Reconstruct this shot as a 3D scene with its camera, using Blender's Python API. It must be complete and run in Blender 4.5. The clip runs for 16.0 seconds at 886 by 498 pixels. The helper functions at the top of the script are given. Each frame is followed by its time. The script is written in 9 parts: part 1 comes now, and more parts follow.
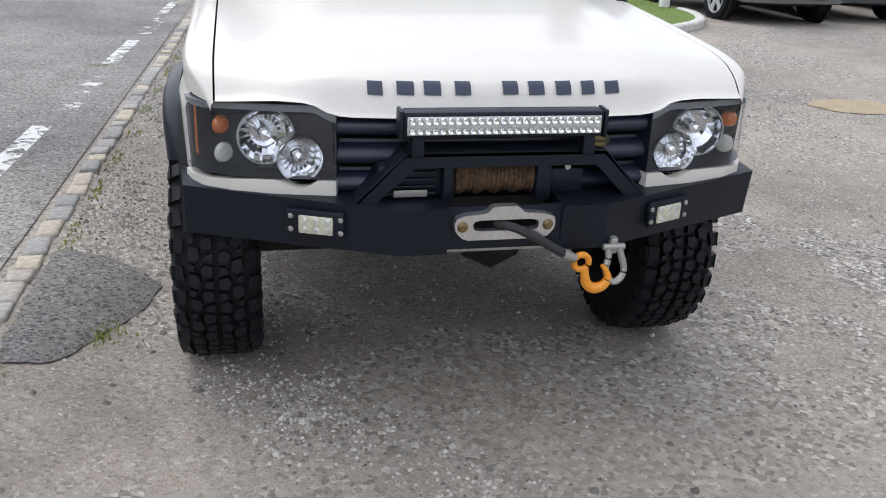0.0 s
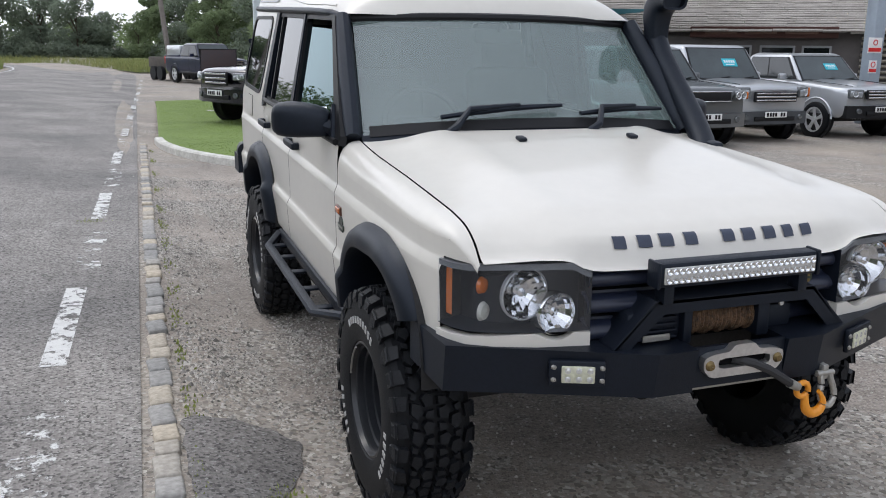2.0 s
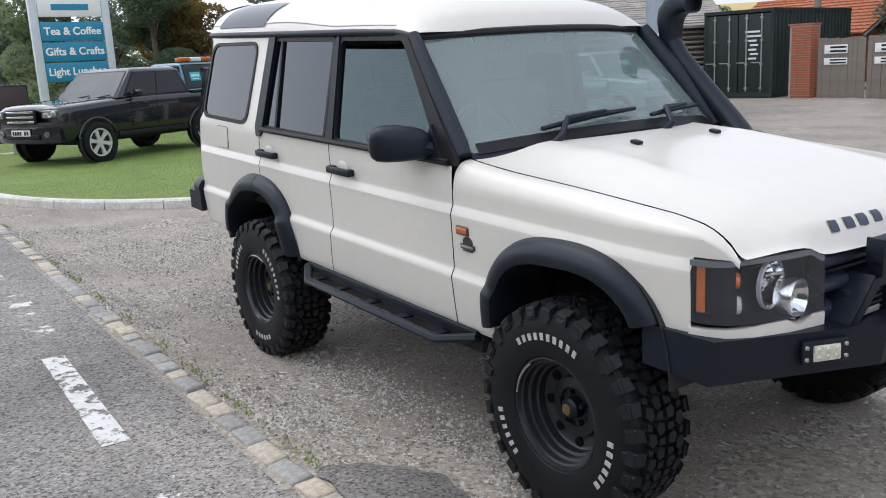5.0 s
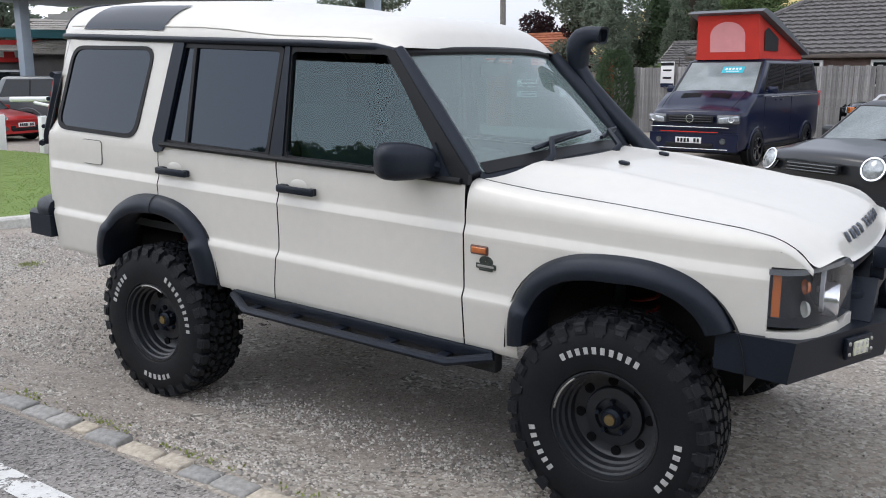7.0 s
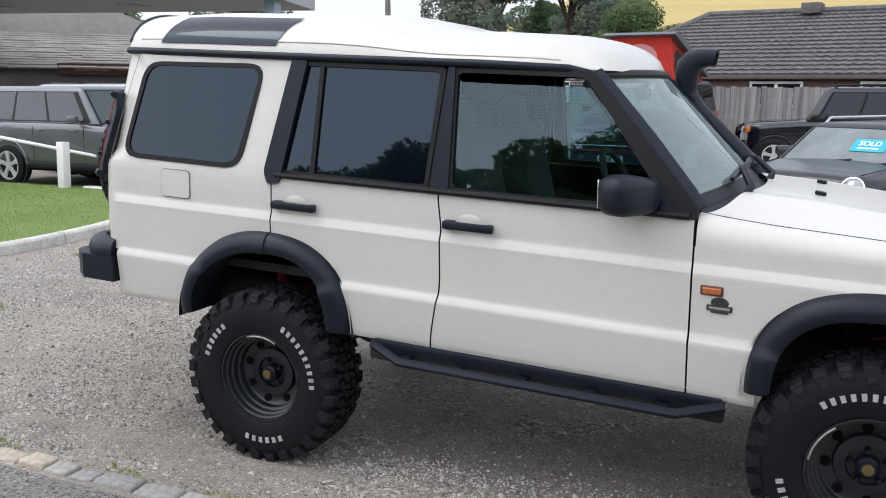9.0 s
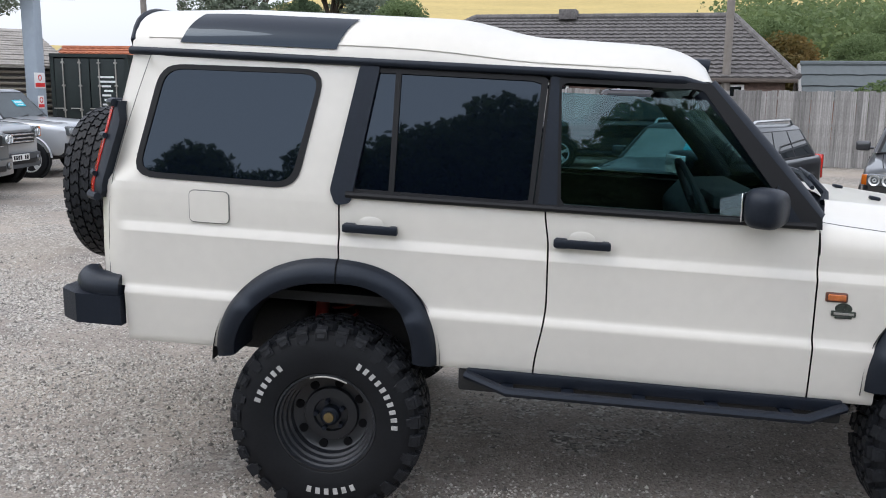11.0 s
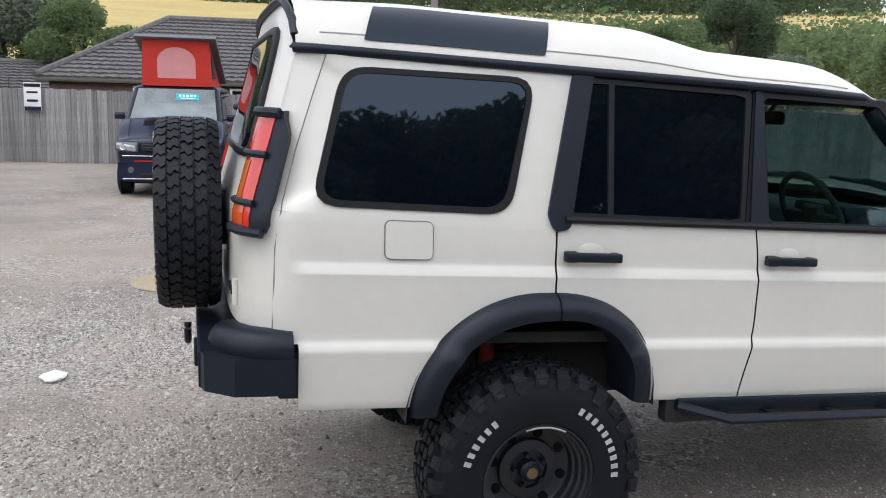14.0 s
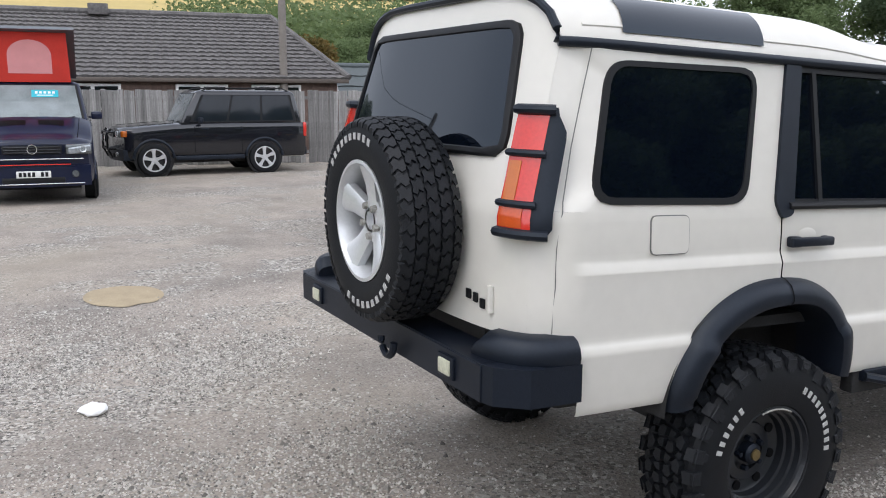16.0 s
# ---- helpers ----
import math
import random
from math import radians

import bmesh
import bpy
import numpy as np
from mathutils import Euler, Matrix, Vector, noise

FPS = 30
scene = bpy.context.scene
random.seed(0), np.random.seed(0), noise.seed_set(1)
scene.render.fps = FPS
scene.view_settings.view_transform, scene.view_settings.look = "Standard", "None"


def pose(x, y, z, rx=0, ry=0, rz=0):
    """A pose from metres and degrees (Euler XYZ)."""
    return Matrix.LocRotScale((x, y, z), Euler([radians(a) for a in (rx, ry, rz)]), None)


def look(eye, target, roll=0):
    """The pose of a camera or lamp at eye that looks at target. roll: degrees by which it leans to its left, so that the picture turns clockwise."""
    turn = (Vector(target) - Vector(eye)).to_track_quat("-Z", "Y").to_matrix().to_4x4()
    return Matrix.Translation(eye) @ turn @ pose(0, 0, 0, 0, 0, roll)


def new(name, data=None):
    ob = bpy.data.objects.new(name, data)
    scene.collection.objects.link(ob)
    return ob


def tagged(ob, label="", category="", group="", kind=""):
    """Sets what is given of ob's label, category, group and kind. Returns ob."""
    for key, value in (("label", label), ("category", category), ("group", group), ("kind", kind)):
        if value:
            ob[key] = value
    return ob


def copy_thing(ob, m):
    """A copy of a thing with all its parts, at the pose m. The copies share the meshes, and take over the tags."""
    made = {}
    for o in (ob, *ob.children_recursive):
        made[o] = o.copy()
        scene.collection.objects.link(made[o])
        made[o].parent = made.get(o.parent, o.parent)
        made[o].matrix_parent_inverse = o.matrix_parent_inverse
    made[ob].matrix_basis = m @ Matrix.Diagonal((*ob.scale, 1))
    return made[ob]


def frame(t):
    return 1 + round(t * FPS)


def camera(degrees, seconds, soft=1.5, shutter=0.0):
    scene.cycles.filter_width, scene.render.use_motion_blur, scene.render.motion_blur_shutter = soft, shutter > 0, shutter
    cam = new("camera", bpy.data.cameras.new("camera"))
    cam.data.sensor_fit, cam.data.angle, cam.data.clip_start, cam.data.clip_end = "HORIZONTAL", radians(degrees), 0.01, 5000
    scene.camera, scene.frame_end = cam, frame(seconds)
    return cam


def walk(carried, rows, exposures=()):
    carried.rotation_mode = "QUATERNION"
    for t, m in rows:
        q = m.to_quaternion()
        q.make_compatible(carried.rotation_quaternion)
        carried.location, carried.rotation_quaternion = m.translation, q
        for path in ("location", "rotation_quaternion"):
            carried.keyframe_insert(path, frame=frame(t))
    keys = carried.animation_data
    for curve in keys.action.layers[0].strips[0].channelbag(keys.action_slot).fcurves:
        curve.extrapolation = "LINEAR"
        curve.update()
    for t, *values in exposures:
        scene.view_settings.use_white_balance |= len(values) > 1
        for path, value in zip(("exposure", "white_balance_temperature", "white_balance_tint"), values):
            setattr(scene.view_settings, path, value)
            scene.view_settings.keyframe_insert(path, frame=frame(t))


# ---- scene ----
cam = camera(53.8, 16.0, 1.0)
PATH = [
    (0, (-0.695, -3.063, 1.558), (-0.271, -1.248, 0.833), 2.4),
    (0.5, (-0.981, -3.141, 1.56), (-0.562, -1.318, 0.852), 2.2),
    (1, (-1.187, -2.977, 1.571), (-0.775, -1.135, 0.908), 1.8),
    (1.5, (-1.432, -2.882, 1.597), (-0.945, -1.011, 1.085), 2.2),
    (2, (-1.733, -2.877, 1.648), (-1.046, -1.052, 1.202), 0.7),
    (2.5, (-1.882, -2.731, 1.652), (-1.117, -0.935, 1.217), -1.2),
    (3, (-2.005, -2.626, 1.678), (-1.123, -0.884, 1.245), -1.0),
    (3.5, (-2.291, -2.663, 1.693), (-1.309, -0.975, 1.261), -0.8),
    (4, (-2.55, -2.626, 1.691), (-1.538, -0.956, 1.26), -1.0),
    (4.2, (-2.631, -2.552, 1.689), (-1.598, -0.894, 1.261), -1.4),
    (6.3, (-3.528, -1.561, 1.672), (-2.101, -0.221, 1.263), -2.0),
    (6.5, (-3.625, -1.452, 1.673), (-2.127, -0.19, 1.273), -1.2),
    (7, (-3.817, -1.178, 1.692), (-2.177, -0.103, 1.297), -0.2),
    (7.5, (-3.863, -0.814, 1.698), (-2.22, 0.266, 1.329), -0.7),
    (8, (-3.967, -0.495, 1.692), (-2.253, 0.475, 1.341), -0.1),
    (8.5, (-4.099, -0.176, 1.714), (-2.294, 0.613, 1.368), 0.6),
    (9, (-4.138, 0.216, 1.719), (-2.336, 1.006, 1.361), 0.3),
    (9.2, (-4.167, 0.347, 1.733), (-2.364, 1.134, 1.37), 0.1),
    (11.3, (-4.263, 1.903, 1.757), (-2.303, 2.067, 1.397), 0.8),
    (11.5, (-4.241, 2.046, 1.748), (-2.28, 2.197, 1.386), 0.8),
    (12, (-4.139, 2.4, 1.742), (-2.176, 2.565, 1.393), 0.3),
    (12.5, (-4.095, 2.847, 1.715), (-2.13, 2.684, 1.384), 1.2),
    (13, (-3.949, 3.18, 1.68), (-1.993, 2.927, 1.35), 1.2),
    (13.5, (-3.756, 3.416, 1.721), (-1.802, 3.157, 1.382), 0.9),
    (14, (-3.688, 3.728, 1.732), (-1.794, 3.173, 1.405), 1.6),
    (14.5, (-3.562, 4.057, 1.723), (-1.696, 3.412, 1.403), 1.5),
    (15, (-3.387, 4.396, 1.731), (-1.552, 3.666, 1.417), 0.8),
    (15.5, (-3.294, 4.797, 1.742), (-1.516, 3.941, 1.416), 0.9),
    (16, (-3.037, 5.058, 1.734), (-1.308, 4.116, 1.387), 0.2),
]
walk(cam, [(t, look(eye, target, roll)) for t, eye, target, roll in PATH], [(0, 0.50), (1.0, 0.33), (2.5, 0.25), (4.2, 0.38), (6.3, 0.52), (7.2, 0.45), (9.0, 0.53), (12.0, 0.55), (16.0, 0.53)])

# ---- world, sun, exposure ----
world = bpy.data.worlds.new("overcast")
scene.world = world
world.use_nodes = True
wt = world.node_tree
wt.nodes.clear()
sky = wt.nodes.new("ShaderNodeTexSky")
sky.sky_type, sky.sun_disc = "NISHITA", False
sky.sun_elevation, sky.sun_rotation = radians(60), radians(-22)
sky.dust_density, sky.air_density = 3.0, 1.2
grey = wt.nodes.new("ShaderNodeHueSaturation")
grey.inputs["Saturation"].default_value = 0.42
bg = wt.nodes.new("ShaderNodeBackground")
bg.inputs["Strength"].default_value = 0.25
wo = wt.nodes.new("ShaderNodeOutputWorld")
wt.links.new(sky.outputs[0], grey.inputs["Color"])
veil = wt.nodes.new("ShaderNodeMix")
veil.data_type = "RGBA"
veil.inputs[0].default_value = 0.75
wt.links.new(grey.outputs[0], veil.inputs[6])
# sky tilted to light the car's flank: brighter beyond the road, dimmer over yard
wtc = wt.nodes.new("ShaderNodeTexCoord")
lean = wt.nodes.new("ShaderNodeVectorMath")
lean.operation = "DOT_PRODUCT"
lean.inputs[1].default_value = (-0.84, -0.12, -0.50)
tone = wt.nodes.new("ShaderNodeMapRange")
tone.inputs["From Min"].default_value, tone.inputs["From Max"].default_value = -1.0, 1.0
cloud = wt.nodes.new("ShaderNodeMix")
cloud.data_type = "RGBA"
cloud.inputs[6].default_value = (1.95, 2.10, 2.50, 1)
cloud.inputs[7].default_value = (7.6, 7.85, 8.75, 1)
wt.links.new(wtc.outputs["Generated"], lean.inputs[0])
wt.links.new(lean.outputs["Value"], tone.inputs["Value"])
wt.links.new(tone.outputs["Result"], cloud.inputs[0])
wt.links.new(cloud.outputs[2], veil.inputs[7])
wt.links.new(veil.outputs[2], bg.inputs["Color"])
wt.links.new(bg.outputs[0], wo.inputs["Surface"])
sun = new("sun", bpy.data.lights.new("sun", "SUN"))
sun.data.energy, sun.data.angle, sun.data.color = 0.32, radians(24), (1.0, 0.97, 0.93)
sun.matrix_world = look((-4, 10, 19), (0, 0, 0))

# ---- materials ----
MATS = {}


def mat(name, color, rough=0.6, metal=0.0, var=0.15, scale=6.0, bump=0.0, bscale=60.0, coat=0.0, color2=None, fine=90.0, spec=0.5, emit=0.0):
    """Principled surface with variation at two scales and a fine relief."""
    if name in MATS:
        return MATS[name]
    m = bpy.data.materials.new(name)
    m.use_nodes = True
    nt = m.node_tree
    b = nt.nodes["Principled BSDF"]
    b.inputs["Roughness"].default_value, b.inputs["Metallic"].default_value = rough, metal
    b.inputs["Coat Weight"].default_value, b.inputs["Coat Roughness"].default_value = coat, 0.05
    b.inputs["Specular IOR Level"].default_value = spec
    tc = nt.nodes.new("ShaderNodeTexCoord")
    n1 = nt.nodes.new("ShaderNodeTexNoise")
    n1.inputs["Scale"].default_value, n1.inputs["Detail"].default_value = scale, 5
    n2 = nt.nodes.new("ShaderNodeTexNoise")
    n2.inputs["Scale"].default_value, n2.inputs["Detail"].default_value = fine, 3
    add = nt.nodes.new("ShaderNodeMath")
    add.operation = "ADD"
    half = nt.nodes.new("ShaderNodeMath")
    half.operation, half.inputs[1].default_value = "MULTIPLY", 0.5
    ramp = nt.nodes.new("ShaderNodeValToRGB")
    c = Vector(color)
    lo = Vector(color2) if color2 else c * (1 - var)
    hi = c * (1 + var * 0.6)
    ramp.color_ramp.elements[0].position, ramp.color_ramp.elements[0].color = 0.32, (*lo, 1)
    ramp.color_ramp.elements[1].position, ramp.color_ramp.elements[1].color = 0.68, (*[min(v, 0.95) for v in hi], 1)
    for n in (n1, n2):
        nt.links.new(tc.outputs["Object"], n.inputs["Vector"])
    nt.links.new(n1.outputs["Fac"], add.inputs[0])
    nt.links.new(n2.outputs["Fac"], add.inputs[1])
    nt.links.new(add.outputs[0], half.inputs[0])
    nt.links.new(half.outputs[0], ramp.inputs[0])
    nt.links.new(ramp.outputs[0], b.inputs["Base Color"])
    if bump:
        n3 = nt.nodes.new("ShaderNodeTexNoise")
        n3.inputs["Scale"].default_value, n3.inputs["Detail"].default_value = bscale, 4
        bp = nt.nodes.new("ShaderNodeBump")
        bp.inputs["Strength"].default_value, bp.inputs["Distance"].default_value = bump, 0.02
        nt.links.new(tc.outputs["Object"], n3.inputs["Vector"])
        nt.links.new(n3.outputs["Fac"], bp.inputs["Height"])
        nt.links.new(bp.outputs[0], b.inputs["Normal"])
    if emit:
        nt.links.new(ramp.outputs[0], b.inputs["Emission Color"])
        b.inputs["Emission Strength"].default_value = emit
    MATS[name] = m
    return m


def glass(name, tint, clear, rough=0.01, ior=1.75, dust_sheen=0.0, film_tint=(0.44, 0.55, 0.51), sheen=(0.95, 0.97, 1)):
    """A pane: lets 'clear' of the light straight through, mirrors the rest by Fresnel."""
    if name in MATS:
        return MATS[name]
    m = bpy.data.materials.new(name)
    m.use_nodes = True
    nt = m.node_tree
    nt.nodes.clear()
    o = nt.nodes.new("ShaderNodeOutputMaterial")
    tr = nt.nodes.new("ShaderNodeBsdfTransparent")
    tr.inputs[0].default_value = (*[v * clear for v in tint], 1)
    gl = nt.nodes.new("ShaderNodeBsdfGlossy")
    gl.inputs["Roughness"].default_value = rough
    gl.inputs["Color"].default_value = (*sheen, 1)
    lw = nt.nodes.new("ShaderNodeLayerWeight")
    lw.inputs["Blend"].default_value = 0.5
    p5 = nt.nodes.new("ShaderNodeMath")
    p5.operation, p5.inputs[1].default_value = "POWER", 5.0
    nt.links.new(lw.outputs["Facing"], p5.inputs[0])
    fr = nt.nodes.new("ShaderNodeMath")
    r0 = ((ior - 1) / (ior + 1)) ** 2
    fr.operation, fr.inputs[1].default_value, fr.inputs[2].default_value = "MULTIPLY_ADD", 1 - r0, r0
    nt.links.new(p5.outputs[0], fr.inputs[0])
    mx = nt.nodes.new("ShaderNodeMixShader")
    nt.links.new(fr.outputs[0], mx.inputs[0])
    nt.links.new(tr.outputs[0], mx.inputs[1])
    nt.links.new(gl.outputs[0], mx.inputs[2])
    # flat pale film: dust, and reflected sky put into its colour
    if dust_sheen:
        df = nt.nodes.new("ShaderNodeBsdfDiffuse")
        df.inputs[0].default_value = (*film_tint, 1)
        film = nt.nodes.new("ShaderNodeTexNoise")
        film.inputs["Scale"].default_value, film.inputs["Detail"].default_value = 1.6, 2
        amt = nt.nodes.new("ShaderNodeMath")
        amt.operation, amt.inputs[1].default_value, amt.inputs[2].default_value = "MULTIPLY_ADD", dust_sheen * 0.3, dust_sheen * 0.85
        m2 = nt.nodes.new("ShaderNodeMixShader")
        nt.links.new(film.outputs["Fac"], amt.inputs[0])
        nt.links.new(amt.outputs[0], m2.inputs[0])
        nt.links.new(mx.outputs[0], m2.inputs[1])
        nt.links.new(df.outputs[0], m2.inputs[2])
        nt.links.new(m2.outputs[0], o.inputs["Surface"])
    else:
        nt.links.new(mx.outputs[0], o.inputs["Surface"])
    MATS[name] = m
    return m


PAINT = mat("cream_white_paint", (0.650, 0.626, 0.570), 0.30, var=0.035, scale=1.2, coat=0.28, fine=18)
TRIM = mat("satin_black_plastic", (0.0075, 0.0102, 0.0165), 0.44, var=0.3, scale=7, bump=0.06, bscale=400, spec=0.34)
STEELBLACK = mat("powder_coated_steel", (0.0062, 0.0088, 0.0155), 0.46, var=0.3, scale=6, bump=0.10, bscale=260, spec=0.34)
for m_ in (TRIM, STEELBLACK):
    m_.node_tree.nodes["Principled BSDF"].inputs["Specular Tint"].default_value = (0.82, 0.90, 1.0, 1)
TREAD = mat("tread_rubber", (0.0095, 0.011, 0.014), 0.55, var=0.45, scale=9, bump=0.2, bscale=160, spec=0.28)
RUBBER = mat("tyre_rubber", (0.0055, 0.0065, 0.0085), 0.6, spec=0.25, var=0.35, scale=14, bump=0.1, bscale=200)
SEAL = mat("window_seal", (0.006, 0.0065, 0.008), 0.5, spec=0.3)
UNDER = mat("underbody", (0.022, 0.022, 0.023), 0.85, var=0.4)
# near-black that paints in the shade of gaps, holes and recesses
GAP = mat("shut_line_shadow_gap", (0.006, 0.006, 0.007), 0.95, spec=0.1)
PRIVACY = mat("privacy_glass", (0.002, 0.0035, 0.007), 0.02, var=0.0, spec=0.5)
PRIVACY.node_tree.nodes["Principled BSDF"].inputs["Specular Tint"].default_value = (0.66, 0.82, 1.0, 1)
CLEAR = glass("tinted_window_glass", (0.58, 0.90, 0.92), 0.55, 0.01, 1.66, sheen=(0.74, 0.94, 1.0))
# grey-green film carries part of the sky's sheen besides dust
SCREEN = glass("windscreen_glass", (0.78, 0.92, 0.87), 0.66, 0.01, 2.25, 0.33, (0.33, 0.42, 0.40))
LENS = glass("lamp_lens", (0.97, 0.98, 1.0), 0.97, 0.02, 1.38, 0.05, (0.50, 0.52, 0.55))
CHROME = mat("chrome", (0.86, 0.87, 0.88), 0.2, 1.0, var=0.05)
ALLOY = mat("silver_alloy", (0.66, 0.67, 0.68), 0.34, 0.5, var=0.08)
CASTALLOY = mat("cast_aluminium", (0.66, 0.66, 0.66), 0.30, 0.9, var=0.15, bump=0.05)
AMBER = mat("amber_lens", (0.50, 0.12, 0.012), 0.18, var=0.1, coat=0.5)
REDLENS = mat("red_lens", (0.60, 0.03, 0.02), 0.15, var=0.15, coat=0.6)
PALELENS = mat("led_lens", (0.55, 0.55, 0.42), 0.3, var=0.25, scale=60)
LEDCLEAR = mat("led_clear", (0.62, 0.62, 0.60), 0.25, 0.3, var=0.3, scale=80)
WHITEBLOCK = mat("raised_white_rubber", (0.42, 0.42, 0.41), 0.65, var=0.25, scale=40)
DARKBLOCK = mat("dark_blue_decal", (0.035, 0.045, 0.075), 0.4, var=0.1)
ORANGE = mat("orange_enamel", (0.80, 0.30, 0.02), 0.38, var=0.12, coat=0.3)
GALV = mat("galvanised_steel", (0.40, 0.39, 0.36), 0.5, 0.7, var=0.2)
ROPE = mat("winch_rope", (0.20, 0.115, 0.06), 0.9, color2=(0.03, 0.022, 0.018), scale=22, bump=0.5, bscale=220)
ROPEDARK = mat("rope_sleeve", (0.03, 0.03, 0.032), 0.8)
BRASS = mat("dull_brass", (0.22, 0.16, 0.07), 0.5, 0.7)
SEATCLOTH = mat("grey_seat_cloth", (0.060, 0.066, 0.070), 0.9, var=0.2)
DASHPLASTIC = mat("dash_plastic", (0.05, 0.052, 0.055), 0.7, var=0.15)
SPRING = mat("red_spring_paint", (0.25, 0.02, 0.015), 0.5)


# ---- mesh helpers ----
def finish(name, bm, material, parent=None, label="", sharp=38, smooth=True, kind=""):
    bmesh.ops.recalc_face_normals(bm, faces=bm.faces)
    me = bpy.data.meshes.new(name)
    bm.to_mesh(me)
    bm.free()
    if smooth:
        me.polygons.foreach_set("use_smooth", [True] * len(me.polygons))
        me.set_sharp_from_angle(angle=radians(sharp))
    me.materials.append(material)
    ob = new(name, me)
    if parent:
        ob.parent = parent
    if label:
        ob["label"] = label
    if kind:
        ob["kind"] = kind
    return ob


def part(name, bm, material, parent, label="", sharp=38, smooth=True):
    return finish(name, bm, material, parent, label, sharp, smooth)


def thing(name, loc=(0, 0, 0), rz=0, label="", category="", group="", kind=""):
    ob = new(name)
    ob.matrix_basis = pose(*loc, 0, 0, rz)
    return tagged(ob, label, category, group, kind)


def B():
    return bmesh.new()


def box(bm, c, s, bev=0.0, rot=None, seg=2):
    m = Matrix.Translation(c)
    if rot:
        m = m @ Euler([radians(a) for a in rot]).to_matrix().to_4x4()
    m = m @ Matrix.Diagonal((*s, 1))
    r = bmesh.ops.create_cube(bm, size=1, matrix=m)
    if bev:
        es = {e for v in r["verts"] for e in v.link_edges}
        bmesh.ops.bevel(bm, geom=list(es), offset=bev, segments=seg, affect="EDGES", profile=0.5)
    return bm


def frames_of(pts):
    out, up = [], Vector((0, 0, 1))
    n = len(pts)
    for i in range(n):
        d = (pts[min(i + 1, n - 1)] - pts[max(i - 1, 0)]).normalized()
        a = d.cross(up if abs(d.z) < 0.95 else Vector((1, 0, 0))).normalized()
        out.append((a, a.cross(d).normalized()))
    return out


def tube(bm, pts, r, seg=10, r2=None, caps=True):
    """A pipe along points; r may be a list; r2: second half-axis ratio."""
    pts = [Vector(p) for p in pts]
    k = r2 or 1.0
    rows = []
    for i, (p, (a, b)) in enumerate(zip(pts, frames_of(pts))):
        rr = r[i] if isinstance(r, (list, tuple)) else r
        rows.append([bm.verts.new(p + a * rr * math.cos(2 * math.pi * j / seg) + b * rr * k * math.sin(2 * math.pi * j / seg)) for j in range(seg)])
    for q, w in zip(rows, rows[1:]):
        for j in range(seg):
            bm.faces.new((q[j], q[(j + 1) % seg], w[(j + 1) % seg], w[j]))
    if caps:
        bm.faces.new(rows[0])
        bm.faces.new(rows[-1])
    return bm


def cyl(bm, p0, p1, r0, r1=None, seg=16):
    return tube(bm, [p0, p1], [r0, r0 if r1 is None else r1], seg)


def lathe(bm, prof, m, seg=48):
    """Revolve (radius, along) about the x axis of m."""
    rows = []
    for r, a in prof:
        rows.append([bm.verts.new(m @ Vector((a, r * math.cos(2 * math.pi * j / seg), r * math.sin(2 * math.pi * j / seg)))) for j in range(seg)])
    for q, w in zip(rows, rows[1:]):
        for j in range(seg):
            bm.faces.new((q[j], q[(j + 1) % seg], w[(j + 1) % seg], w[j]))
    return bm


def sheet(bm, fn, nu, nv, skip=None):
    vs = [[bm.verts.new(fn(i / nu, j / nv)) for j in range(nv + 1)] for i in range(nu + 1)]
    for i in range(nu):
        for j in range(nv):
            if skip:
                c = (vs[i][j].co + vs[i + 1][j + 1].co) / 2
                if skip(c):
                    continue
            bm.faces.new((vs[i][j], vs[i + 1][j], vs[i + 1][j + 1], vs[i][j + 1]))
    for v in [v for v in bm.verts if not v.link_faces]:
        bm.verts.remove(v)
    return bm


def prism(bm, poly, lift, depth):
    """poly: 2D outline; lift maps it to 3D; depth: the extrusion."""
    a = [bm.verts.new(lift(*p)) for p in poly]
    b = [bm.verts.new(Vector(lift(*p)) + Vector(depth)) for p in poly]
    bm.faces.new(a)
    bm.faces.new(list(reversed(b)))
    n = len(poly)
    for i in range(n):
        bm.faces.new((a[i], a[(i + 1) % n], b[(i + 1) % n], b[i]))
    return bm


def rounded(pts, r, n=5):
    """A polygon with rounded corners."""
    out = []
    m = len(pts)
    for i in range(m):
        p, a, b = Vector(pts[i]), Vector(pts[i - 1]), Vector(pts[(i + 1) % m])
        da, db = (a - p), (b - p)
        k = min(r, da.length * 0.45, db.length * 0.45)
        s, e = p + da.normalized() * k, p + db.normalized() * k
        for j in range(n + 1):
            t = j / n
            out.append(tuple(s * (1 - t) ** 2 + p * 2 * t * (1 - t) + e * t * t))
    return out


def resample(pts, n, start=0):
    pts = [Vector(p) for p in pts]
    m = len(pts)
    d = [0.0]
    for i in range(m):
        d.append(d[-1] + (pts[(i + 1) % m] - pts[i]).length)
    out = []
    for k in range(n):
        s = d[-1] * k / n
        i = max(j for j in range(m) if d[j] <= s + 1e-9)
        f = (s - d[i]) / max(d[i + 1] - d[i], 1e-9)
        out.append(tuple(pts[i].lerp(pts[(i + 1) % m], f)))
    return out


